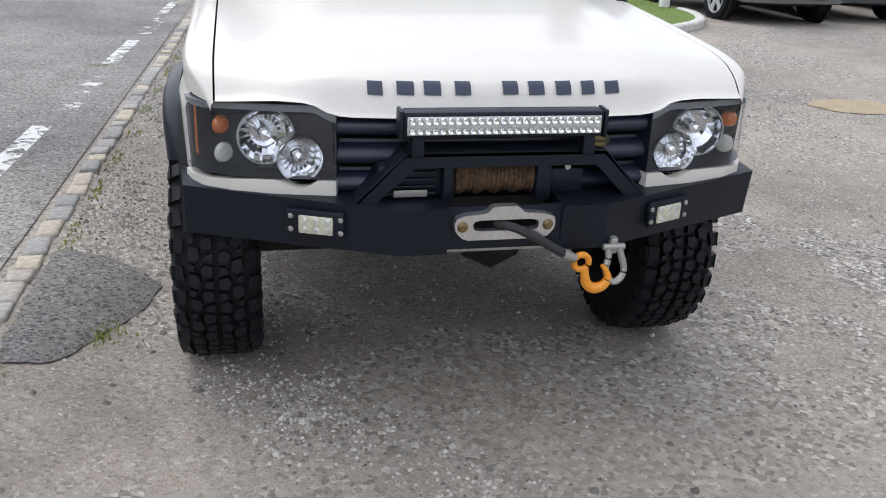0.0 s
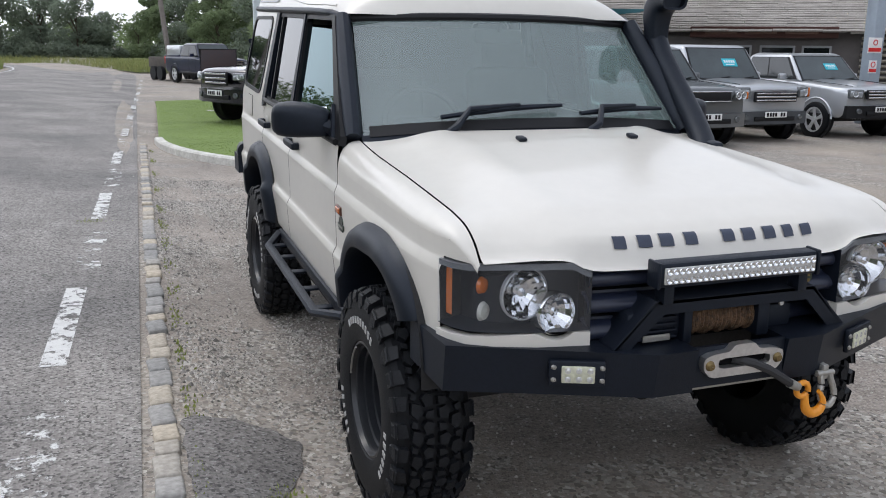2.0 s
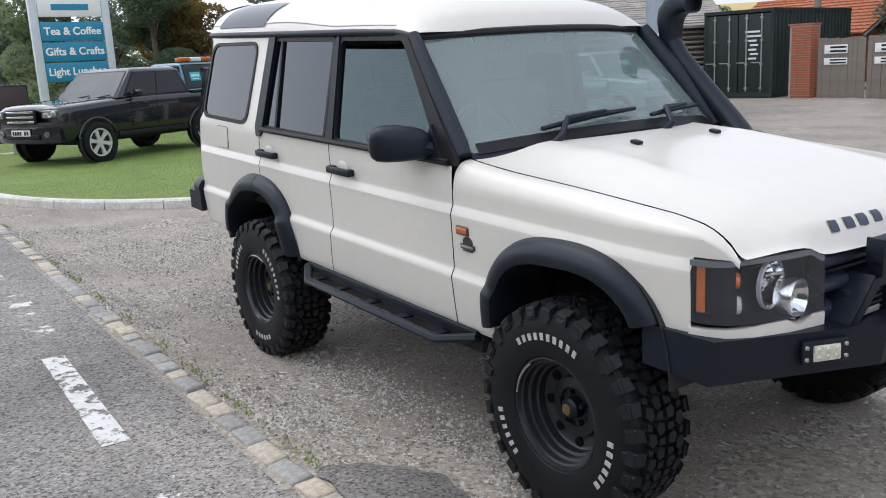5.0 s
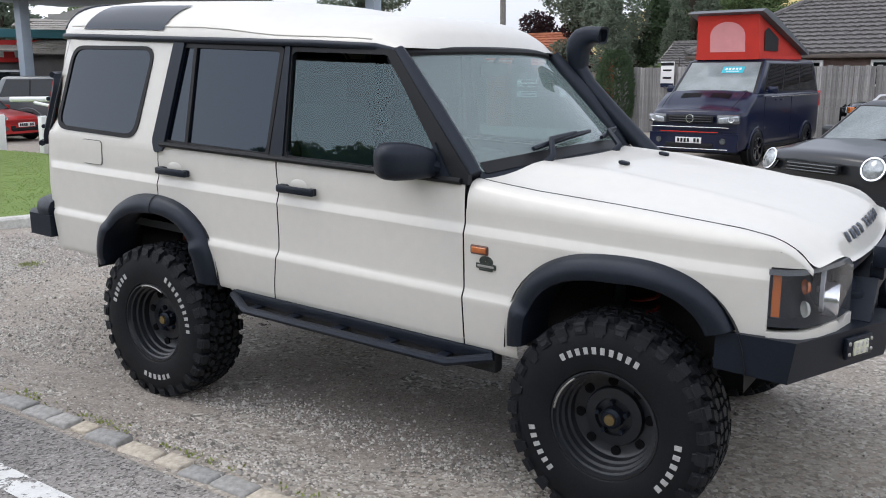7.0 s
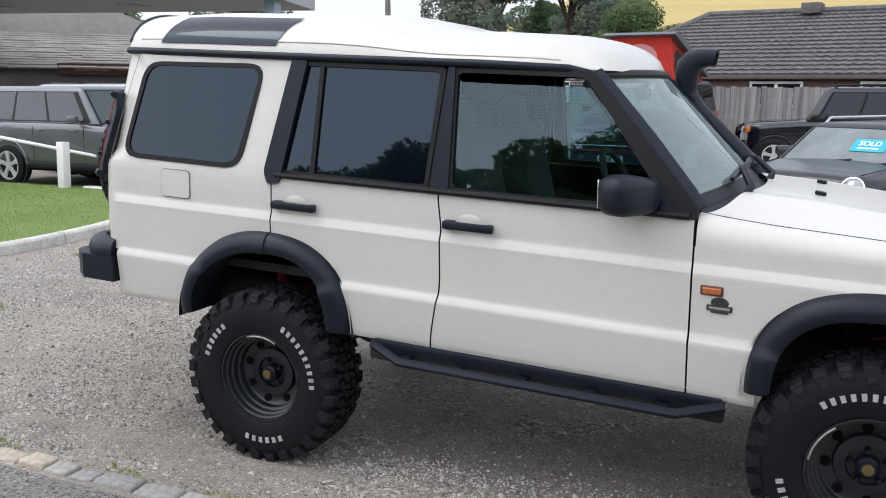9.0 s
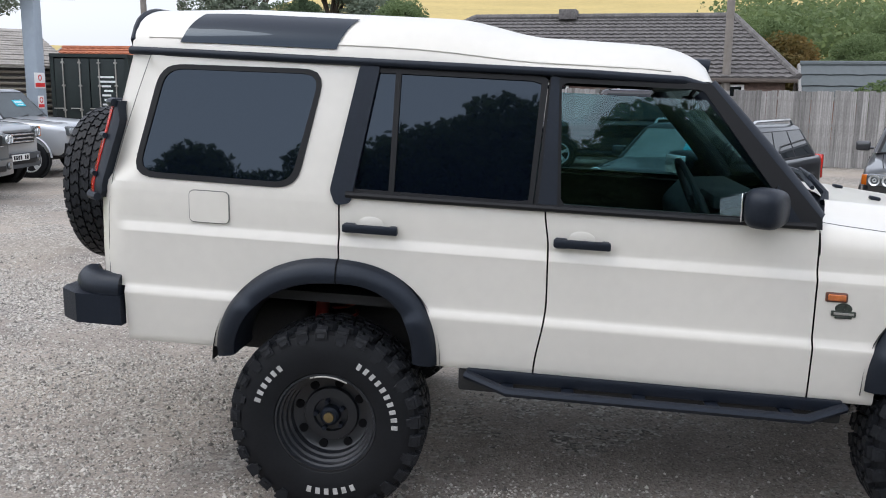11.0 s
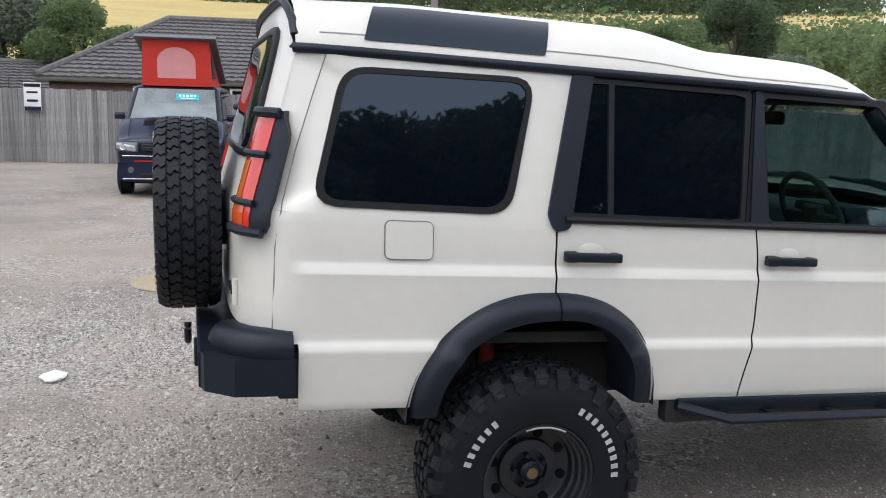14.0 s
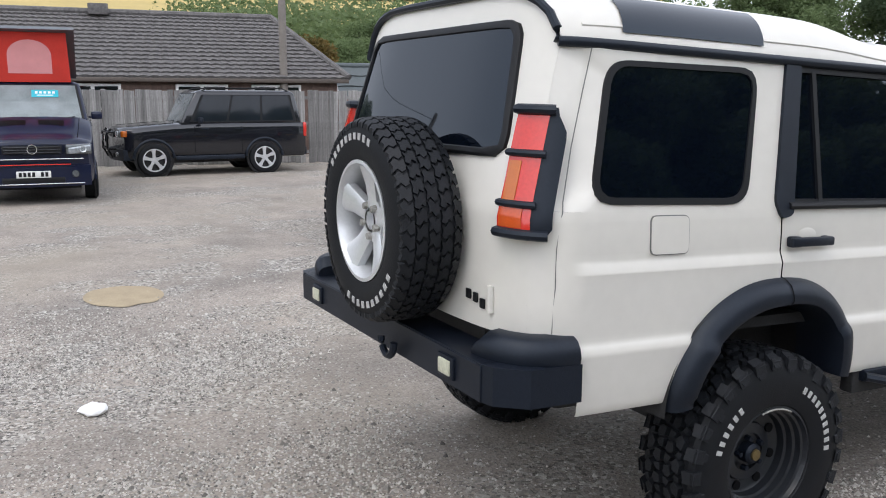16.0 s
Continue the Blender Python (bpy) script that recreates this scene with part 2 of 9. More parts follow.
def by_angle(pts, c, n):
    """Resample an outline at even angles about c."""
    c = Vector(c)
    P = [Vector(p) for p in pts]
    m = len(P)
    out = []
    for k in range(n):
        a = 2 * math.pi * (k + 0.5) / n
        d = Vector((math.cos(a), math.sin(a)))
        best = None
        for i in range(m):
            p, q = P[i] - c, P[(i + 1) % m] - c
            e = q - p
            den = d.x * e.y - d.y * e.x
            if abs(den) < 1e-12:
                continue
            t = (p.x * e.y - p.y * e.x) / den
            s = (p.x * d.y - p.y * d.x) / den
            if t > 0 and -1e-6 <= s <= 1 + 1e-6 and (best is None or t < best):
                best = t
        out.append(tuple(c + d * best))
    return out


def smoothstep(a, b, x):
    t = max(0.0, min(1.0, (x - a) / (b - a)))
    return t * t * (3 - 2 * t)


def interp(x, table):
    if x <= table[0][0]:
        return table[0][1]
    for (a, p), (b, q) in zip(table, table[1:]):
        if x <= b:
            return p + (q - p) * (x - a) / (b - a)
    return table[-1][1]


# ---- ground, road, kerbs ----
def kerb_x(y):
    return -1.64 + 0.027 * y


def road_bend(y):
    return -0.012 * max(0.0, y - 48) ** 2


def ground_z(x, y):
    """Height of the forecourt, the verge and the road."""
    z = 0.10 * smoothstep(-0.95, -1.60, x)
    z += 0.17 * smoothstep(-1.7, -5.2, x) - 0.15 * smoothstep(-6.0, -9.5, x)
    z -= 0.10 * smoothstep(5, 13, x)
    return z


def asphalt(name, base, grit, patches):
    """Worn tarmac: stones of several greys, stains, and where patches > 0 bare gravel."""
    m = bpy.data.materials.new(name)
    m.use_nodes = True
    nt = m.node_tree
    b = nt.nodes["Principled BSDF"]
    tc = nt.nodes.new("ShaderNodeTexCoord")

    def noise_at(scale, detail=4, rough=0.6):
        n = nt.nodes.new("ShaderNodeTexNoise")
        n.inputs["Scale"].default_value, n.inputs["Detail"].default_value, n.inputs["Roughness"].default_value = scale, detail, rough
        nt.links.new(tc.outputs["Object"], n.inputs["Vector"])
        return n

    def ramp_of(src, stops):
        r = nt.nodes.new("ShaderNodeValToRGB")
        while len(r.color_ramp.elements) < len(stops):
            r.color_ramp.elements.new(0.5)
        for e, (p, c) in zip(r.color_ramp.elements, stops):
            e.position, e.color = p, (*c, 1)
        nt.links.new(src, r.inputs[0])
        return r

    def mix(kind, fac, a, c):
        x = nt.nodes.new("ShaderNodeMix")
        x.data_type, x.blend_type = "RGBA", kind
        if isinstance(fac, float):
            x.inputs[0].default_value = fac
        else:
            nt.links.new(fac, x.inputs[0])
        nt.links.new(a, x.inputs[6])
        nt.links.new(c, x.inputs[7])
        return x.outputs[2]

    vor = nt.nodes.new("ShaderNodeTexVoronoi")
    vor.inputs["Scale"].default_value = 92 if patches else 88
    nt.links.new(tc.outputs["Object"], vor.inputs["Vector"])
    sep = nt.nodes.new("ShaderNodeSeparateColor")
    nt.links.new(vor.outputs["Color"], sep.inputs[0])
    B3 = Vector(base)
    fine = ramp_of(sep.outputs[0], [(0.0, B3 * (0.58 if patches else 0.28)), (0.30, B3 * 0.92), (0.86, B3 * (1.13 if patches else 1.36)), (1.0, Vector(grit))])
    big = ramp_of(noise_at(0.55, 5).outputs["Fac"], [(0.3, (0.56, 0.565, 0.57)), (0.7, (1.16, 1.14, 1.11))])
    mid = ramp_of(noise_at(4.5, 6, 0.7).outputs["Fac"], [(0.32, (0.86, 0.855, 0.85)), (0.7, (1.08, 1.08, 1.08))])
    col = mix("MULTIPLY", 1.0, mix("MULTIPLY", 1.0, fine.outputs[0], big.outputs[0]), mid.outputs[0])
    height = nt.nodes.new("ShaderNodeMath")
    height.operation = "MULTIPLY"
    nt.links.new(vor.outputs["Distance"], height.inputs[0])
    height.inputs[1].default_value = 0.6
    if patches:
        v2 = nt.nodes.new("ShaderNodeTexVoronoi")
        v2.inputs["Scale"].default_value = 52
        nt.links.new(tc.outputs["Object"], v2.inputs["Vector"])
        s2 = nt.nodes.new("ShaderNodeSeparateColor")
        nt.links.new(v2.outputs["Color"], s2.inputs[0])
        stones = ramp_of(s2.outputs[1], [(0.0, (0.060, 0.056, 0.052)), (0.40, (0.235, 0.218, 0.196)), (0.85, (0.40, 0.375, 0.335)), (1.0, (0.58, 0.55, 0.50))])
        where = ramp_of(noise_at(0.62, 8, 0.66).outputs["Fac"], [(0.495, (0, 0, 0)), (0.53, (1, 1, 1))])
        few = ramp_of(s2.outputs[2], [(0.20, (0, 0, 0)), (0.25, (1, 1, 1))])
        mask = mix("MULTIPLY", 1.0, where.outputs[0], few.outputs[0])
        col = mix("MIX", mask, col, stones.outputs[0])
        tanw = ramp_of(noise_at(0.32, 3).outputs["Fac"], [(0.44, (0, 0, 0)), (0.66, (0.6, 0.6, 0.6))])
        tan = nt.nodes.new("ShaderNodeRGB")
        tan.outputs[0].default_value = (0.325, 0.280, 0.222, 1)
        col = mix("MIX", tanw.outputs[0], col, tan.outputs[0])
        hs = nt.nodes.new("ShaderNodeMath")
        hs.operation = "MULTIPLY_ADD"
        nt.links.new(s2.outputs[0], hs.inputs[0])
        nt.links.new(mask, hs.inputs[1])
        nt.links.new(height.outputs[0], hs.inputs[2])
        height = hs
    nt.links.new(col, b.inputs["Base Color"])
    b.inputs["Roughness"].default_value = 0.88
    bp = nt.nodes.new("ShaderNodeBump")
    bp.inputs["Strength"].default_value, bp.inputs["Distance"].default_value = 0.55, 0.008
    nt.links.new(height.outputs[0], bp.inputs["Height"])
    nt.links.new(bp.outputs[0], b.inputs["Normal"])
    MATS[name] = m
    return m


TARMAC = asphalt("forecourt_tarmac", (0.325, 0.288, 0.252), (0.48, 0.45, 0.41), 1)
ROADTAR = asphalt("road_tarmac", (0.228, 0.217, 0.206), (0.40, 0.388, 0.37), 0)
DARKTAR = asphalt("fresh_tarmac_patch", (0.165, 0.157, 0.150), (0.30, 0.30, 0.29), 0)
GRASS = mat("mown_grass", (0.150, 0.215, 0.048), 0.9, color2=(0.105, 0.162, 0.030), scale=1.2, fine=30, bump=0.5, bscale=40)
VERGE = mat("rough_verge", (0.16, 0.17, 0.055), 0.95, color2=(0.06, 0.085, 0.02), scale=0.5, fine=12, bump=0.6, bscale=20)
FIELD = mat("ripe_wheat_field", (0.46, 0.35, 0.13), 0.95, color2=(0.36, 0.28, 0.10), scale=0.06, fine=0.8)

LINES = (-6000, -2000, -600, -250, -120, -70, -45, -30, -20, -14, -10.5, -9.5, -8, -7, -6, -5.2, -4.2, -3.2, -2.4, -1.9, -1.6, -1.45, -1.3, -1.1, -0.9, 0, 2, 5, 7, 9, 11, 13, 18, 30, 60, 120, 300, 900, 2500, 6000)
ROWSY = (-6000, -2000, -600, -200, -80, -40, -20, -10, -5, -2, 0, 2, 4, 6, 9, 12, 15, 20, 25, 30, 40, 60, 90, 140, 250, 600, 2000, 6000)
gb = B()
vs = [[gb.verts.new((x, y, ground_z(x, y))) for y in ROWSY] for x in LINES]
for i in range(len(LINES) - 1):
    for j in range(len(ROWSY) - 1):
        gb.faces.new((vs[i][j], vs[i + 1][j], vs[i + 1][j + 1], vs[i][j + 1]))
ground = tagged(finish("ground", gb, TARMAC), "worn grey forecourt tarmac with loose gravel", "ground", kind="structure")

# the road, between the sett kerb and the far verge
rb = B()
NY = 90


def road_at(u, v):
    y = -60 + 190 * u
    x0, x1 = kerb_x(min(y, 60)) - 0.09, -9.2 + 0.045 * y
    x = x0 + (x1 - x0) * v + road_bend(y)
    return (x, y, ground_z(x - road_bend(y), y) + 0.008)


sheet(rb, road_at, NY, 14)
road = tagged(finish("road", rb, ROADTAR), "grey two-lane tarmac road with worn white lines", "road", kind="structure")

vb = B()


def far_verge(u, v):
    y = -60 + 240 * u
    x = -9.25 + 0.045 * y + road_bend(y) - 30 * v ** 1.6
    return (x, y, 0.16 + 0.5 * v + 0.05 * noise.noise((x * 0.6, y * 0.6, 0)) * smoothstep(0, 0.1, v))


sheet(vb, far_verge, 120, 14)
tagged(finish("verge", vb, VERGE), "rough grass verge beyond the road", "verge", kind="structure")


# meadow in the bend beyond the lay-by
mb = B()
sheet(mb, lambda u, v: (kerb_x(60) + road_bend(54 + 110 * u) + 0.25 + (1.5 + 70 * v) * (v > 0), 54 + 110 * u, 0.06 + 0.25 * v), 40, 6)
tagged(finish("meadow", mb, VERGE), "rough grass inside the bend of the road", "verge", kind="structure")


def worn_paint(name, cut):
    """White road paint, broken by wear so that the tarmac shows."""
    m = mat(name, (0.62, 0.62, 0.60), 0.7, var=0.15, scale=12)
    nt = m.node_tree
    b = nt.nodes["Principled BSDF"]
    tc = nt.nodes.new("ShaderNodeTexCoord")
    n = nt.nodes.new("ShaderNodeTexNoise")
    n.inputs["Scale"].default_value, n.inputs["Detail"].default_value, n.inputs["Roughness"].default_value = 7, 9, 0.78
    r = nt.nodes.new("ShaderNodeValToRGB")
    r.color_ramp.elements[0].position, r.color_ramp.elements[1].position = cut, cut + 0.03
    nt.links.new(tc.outputs["Object"], n.inputs["Vector"])
    nt.links.new(n.outputs["Fac"], r.inputs[0])
    nt.links.new(r.outputs[0], b.inputs["Alpha"])
    return m


WORN = worn_paint("worn_road_paint", 0.465)
WORNMORE = worn_paint("nearly_gone_road_paint", 0.55)
LINEWHITE = mat("road_line_white", (0.66, 0.66, 0.64), 0.7, var=0.2, scale=20, color2=(0.32, 0.32, 0.31))


def road_strip(name, x, y0, y1, w, material, label, skew=0.045, group=""):
    sb = B()
    n = max(2, int((y1 - y0) / 0.5))

    def at(u, v):
        y = y0 + (y1 - y0) * u
        xx = x + skew * y + w * (v - 0.5) + road_bend(y)
        return (xx, y, ground_z(xx - road_bend(y), y) + 0.013)
    sheet(sb, at, n, 1)
    return tagged(finish(name, sb, material), label, "road marking", group, "structure")


for k in range(26):
    y0 = -7.75 + 1.97 * k
    road_strip("edge_line_dash", -2.16 + (0.0 if k % 2 else 0.03), y0 - 0.55, y0 + 0.95, 0.125 if k % 2 else 0.17, WORN if k % 2 else WORNMORE, "worn white dash along the road's edge", 0.043, "edge line dashes")
for k in range(4):
    y0 = -2.0 + 6.2 * k
    road_strip("centre_line", -5.38, y0, y0 + 4.0, 0.10, LINEWHITE, "long white centre line dash", 0.045, "centre lines")
    road_strip("centre_line", -5.66, y0 - 0.5, y0 + 4.6, 0.10, LINEWHITE, "long white centre line dash", 0.045, "centre lines")
road_strip("far_edge_line", -8.95, -20, 120, 0.10, LINEWHITE, "white line at the road's far edge")

# a darker patch of newer tarmac by the kerb
pb = B()
patch = rounded([(-1.56, -0.28), (-1.36, -0.24), (-1.12, 0.28), (-1.08, 0.54), (-1.22, 0.72), (-1.55, 0.79)], 0.1, 6)
c = pb.verts.new((-1.35, 0.35, ground_z(-1.35, 0.35) + 0.012))
loop = []
for i, (x, y) in enumerate(resample(patch, 60)):
    j = 0.025 * noise.noise((x * 9, y * 9, 3))
    loop.append(pb.verts.new((x + j, y + j, ground_z(x, y) + 0.007)))
mid = [pb.verts.new(v.co.lerp(c.co, 0.12) + Vector((0, 0, 0.006))) for v in loop]
for i in range(60):
    pb.faces.new((loop[i], loop[(i + 1) % 60], mid[(i + 1) % 60], mid[i]))
    pb.faces.new((mid[i], mid[(i + 1) % 60], c))
tagged(finish("tarmac_patch", pb, DARKTAR), "darker patch of newer tarmac beside the kerb", "patch", kind="structure")
sp = B()
loop = [sp.verts.new((4.8 + 0.42 * math.cos(a) * (1 + 0.15 * noise.noise((math.cos(a) * 2, math.sin(a) * 2, 1))), 3.95 + 0.33 * math.sin(a), ground_z(4.8, 4) + 0.006)) for a in [2 * math.pi * i / 40 for i in range(40)]]
sp.faces.new(loop)
tagged(finish("sand_patch", sp, mat("sandy_fill", (0.36, 0.29, 0.19), 0.95, var=0.2, bump=0.3)), "pale sandy patch in the tarmac", "patch", kind="structure")

# grass island with its white kerb
def island_edge(n=64):
    pts = []
    for i in range(n + 1):
        a = math.pi + math.pi * i / n
        cx, cy = 2.6, (12.9 if a < 1.5 * math.pi else 11.6)
        rx, ry = (3.63 if a < 1.5 * math.pi else 4.25), (4.85 if a < 1.5 * math.pi else 3.55)
        pts.append((cx + rx * math.cos(a), cy + ry * math.sin(a)))
    return pts


EDGE = island_edge()
ib = B()
outline = EDGE + [(7.0, 24.5), (2.5, 25.5), (-0.55, 24.0)]
top = [ib.verts.new((x, y, ground_z(x, y) + 0.09)) for x, y in outline]
ib.faces.new(top)
bmesh.ops.triangulate(ib, faces=ib.faces)
tagged(finish("grass_island", ib, GRASS, smooth=False), "mown green grass island", "grass", kind="structure")


def tufts(name, label, n, place, h, w, material, seed):
    """Many thin bent blades as one piece of stuff."""
    rng = random.Random(seed)
    tb = B()
    for _ in range(n):
        x, y, z = place(rng)
        a = rng.uniform(0, math.pi)
        hh, ww = h * rng.uniform(0.5, 1.3), w * rng.uniform(0.6, 1.3)
        dx, dy = math.cos(a) * ww, math.sin(a) * ww
        lx, ly = rng.uniform(-0.5, 0.5) * hh, rng.uniform(-0.5, 0.5) * hh
        v = [tb.verts.new(p) for p in ((x - dx, y - dy, z), (x + dx, y + dy, z), (x + dx * 0.6 + lx * 0.5, y + dy * 0.6 + ly * 0.5, z + hh * 0.6), (x + lx, y + ly, z + hh), (x - dx * 0.6 + lx * 0.5, y - dy * 0.6 + ly * 0.5, z + hh * 0.6))]
        tb.faces.new(v)
    return tagged(finish(name, tb, material, smooth=False), label, "grass", kind="stuff")


def on_island(rng):
    while True:
        x, y = rng.uniform(-1, 7), rng.uniform(8.1, 24)
        cy, ry = (12.9, 4.85) if x < 2.6 else (11.6, 3.55)
        rx = 3.63 if x < 2.6 else 4.25
        if y > cy or ((x - 2.6) / rx) ** 2 + ((y - cy) / ry) ** 2 < 0.98:
            if y > cy and x < -0.95 + 0.03 * (y - 12):
                continue
            return x, y, ground_z(x, y) + 0.088


BLADE = mat("grass_blade", (0.175, 0.245, 0.060), 0.8, color2=(0.125, 0.185, 0.038), scale=3, fine=20)
DRYBLADE = mat("dry_grass_blade", (0.27, 0.265, 0.11), 0.85, color2=(0.12, 0.165, 0.05), scale=0.8, fine=6)
tufts("lawn_blades", "short mown grass blades", 42000, on_island, 0.014, 0.006, BLADE, 3)


def on_far_verge(rng):
    y = rng.uniform(8, 75)
    x = -9.5 + 0.045 * y + road_bend(y) - rng.uniform(0, 1) ** 1.5 * 12
    return x, y, 0.16 + ground_z(-9.5, 0)


tufts("verge_grass", "tall dry grass on the far verge", 16000, on_far_verge, 0.48, 0.016, DRYBLADE, 5)


def in_meadow(rng):
    y = rng.uniform(54, 112)
    x = kerb_x(60) + road_bend(y) + 0.4 + rng.uniform(0, 1) ** 1.6 * 22
    return x, y, 0.06


tufts("meadow_grass", "long green grass in the bend of the road", 9000, in_meadow, 0.5, 0.03, DRYBLADE, 6)


# ---- the white off-roader ----
RAKE = 0.042


def rake(bm):
    for v in bm.verts:
        v.co.z += RAKE * (v.co.y - 1.6)
    return bm


suv = thing("off_road_car", label="cream-white lifted off-road estate car with black trim and winch", category="car")


def cp(name, bm, material, parent=None, label="", sharp=38, smooth=True):
    return finish(name, rake(bm), material, parent or suv, label, sharp, smooth)


def mirrored(make):
    """Build for the right side (x < 0) and for the left."""
    for side in (-1, 1):
        make(side)


def arch_pts(c, a, b, base, n, off=0.0, exp=2.5, lo=0.0, hi=1.0):
    # the rear arch slopes away more gently behind the wheel
    """Wheel-arch outline in (y, z), real heights."""
    out = []
    for i in range(n + 1):
        t = math.pi * (lo + (hi - lo) * i / n)
        cc, ss = math.cos(t), math.sin(t)
        e = 2.0 if c > 1 and cc < 0 else exp
        y = c - (a - off) * math.copysign(abs(cc) ** (2 / e), cc)
        z = base + (b - off) * abs(ss) ** (2 / e)
        out.append((y, z))
    return out


FARCH = (-0.02, 0.447, 0.40, 0.64)
RARCH = (2.55, 0.457, 0.42, 0.66)


def in_arch(y, z, arch, off):
    c, a, b, base = arch
    zz = z + RAKE * (y - 1.6)
    e = 2.0 if c > 1 and y > c else 2.5
    return abs((y - c) / (a - off)) ** e + (max(0.0, zz - base) / (b - off)) ** e < 1


def hood_edge_z(y):
    return interp(y, ((-0.75, 1.10), (-0.68, 1.128), (-0.655, 1.146), (-0.635, 1.172), (-0.61, 1.196), (-0.57, 1.219), (-0.52, 1.236), (-0.42, 1.250), (-0.2, 1.264), (0.02, 1.277), (0.37, 1.292), (0.55, 1.306), (0.65, 1.318)))


PROFILE = ((0.625, 0.872), (0.64, 0.884), (0.70, 0.892), (0.80, 0.902), (0.836, 0.906), (0.846, 0.905), (0.874, 0.890), (0.884, 0.8885), (0.95, 0.890), (1.085, 0.894), (1.100, 0.8955), (1.106, 0.894), (1.138, 0.881), (1.146, 0.8795), (1.168, 0.8800), (1.22, 0.8795), (1.27, 0.8765), (1.30, 0.872))


PLAIN = ((0.625, 0.872), (0.70, 0.887), (0.86, 0.8935), (1.00, 0.8925), (1.14, 0.886), (1.22, 0.8795), (1.27, 0.8765), (1.30, 0.872))


def tail_end(z):
    """Where the flank meets the tailgate."""
    return 3.53 - 0.275 * max(0.0, z - 1.28)


def corner_drop(y, z):
    """How far the rear corner has turned inwards."""
    k = max(0.0, (y - tail_end(z) + 0.19) / 0.19)
    return interp(z, ((1.30, 0.10), (1.822, 0.048))) * min(k, 1.05) ** 3


def side_x(y, z):
    x = interp(z, PROFILE)
    x += (interp(z, PLAIN) - x) * smoothstep(3.37, 3.43, y) * smoothstep(0.92, 1.0, z)
    if y < -0.25:
        x -= 0.055 * ((-0.25 - y) / 0.40) ** 2
    if y < -0.5:
        x -= 0.03 * ((-0.5 - y) / 0.16) ** 2
    return x - corner_drop(y, z)


def seam_b(z):
    return 1.655 + 0.045 * smoothstep(0.95, 0.62, z) + 0.015 * smoothstep(1.15, 1.30, z)


def seam_r(z):
    return 2.488


def side_panel(side, name, y0, y1, z0, z1, nu, nv, label=""):
    bm = B()
    zs = sorted({z0, z1, *[z for z, _ in PROFILE if z0 < z < z1]} | {z0 + (z1 - z0) * k / nv for k in range(nv + 1)})
    cols = []
    for i in range(nu + 1):
        cols.append([])
        for z in zs:
            y = y0(z) + (y1(z) - y0(z)) * i / nu
            zz = min(z, hood_edge_z(y) - 0.02) if name == "front_wing" else z
            cols[-1].append(bm.verts.new((side * side_x(y, zz), y, zz)))
    for i in range(nu):
        for j in range(len(zs) - 1):
            c = (cols[i][j].co + cols[i + 1][j + 1].co) / 2
            if in_arch(c.y, c.z, FARCH, 0.03) or in_arch(c.y, c.z, RARCH, 0.03):
                continue
            if (c.y < -0.535 and c.z < 1.148) or (c.y < -0.36 and c.z < 0.86) or (c.y > 3.40 and c.z < 0.86):
                continue
            bm.faces.new((cols[i][j], cols[i + 1][j], cols[i + 1][j + 1], cols[i][j + 1]))
    for v in [v for v in bm.verts if not v.link_faces]:
        bm.verts.remove(v)
    return bm


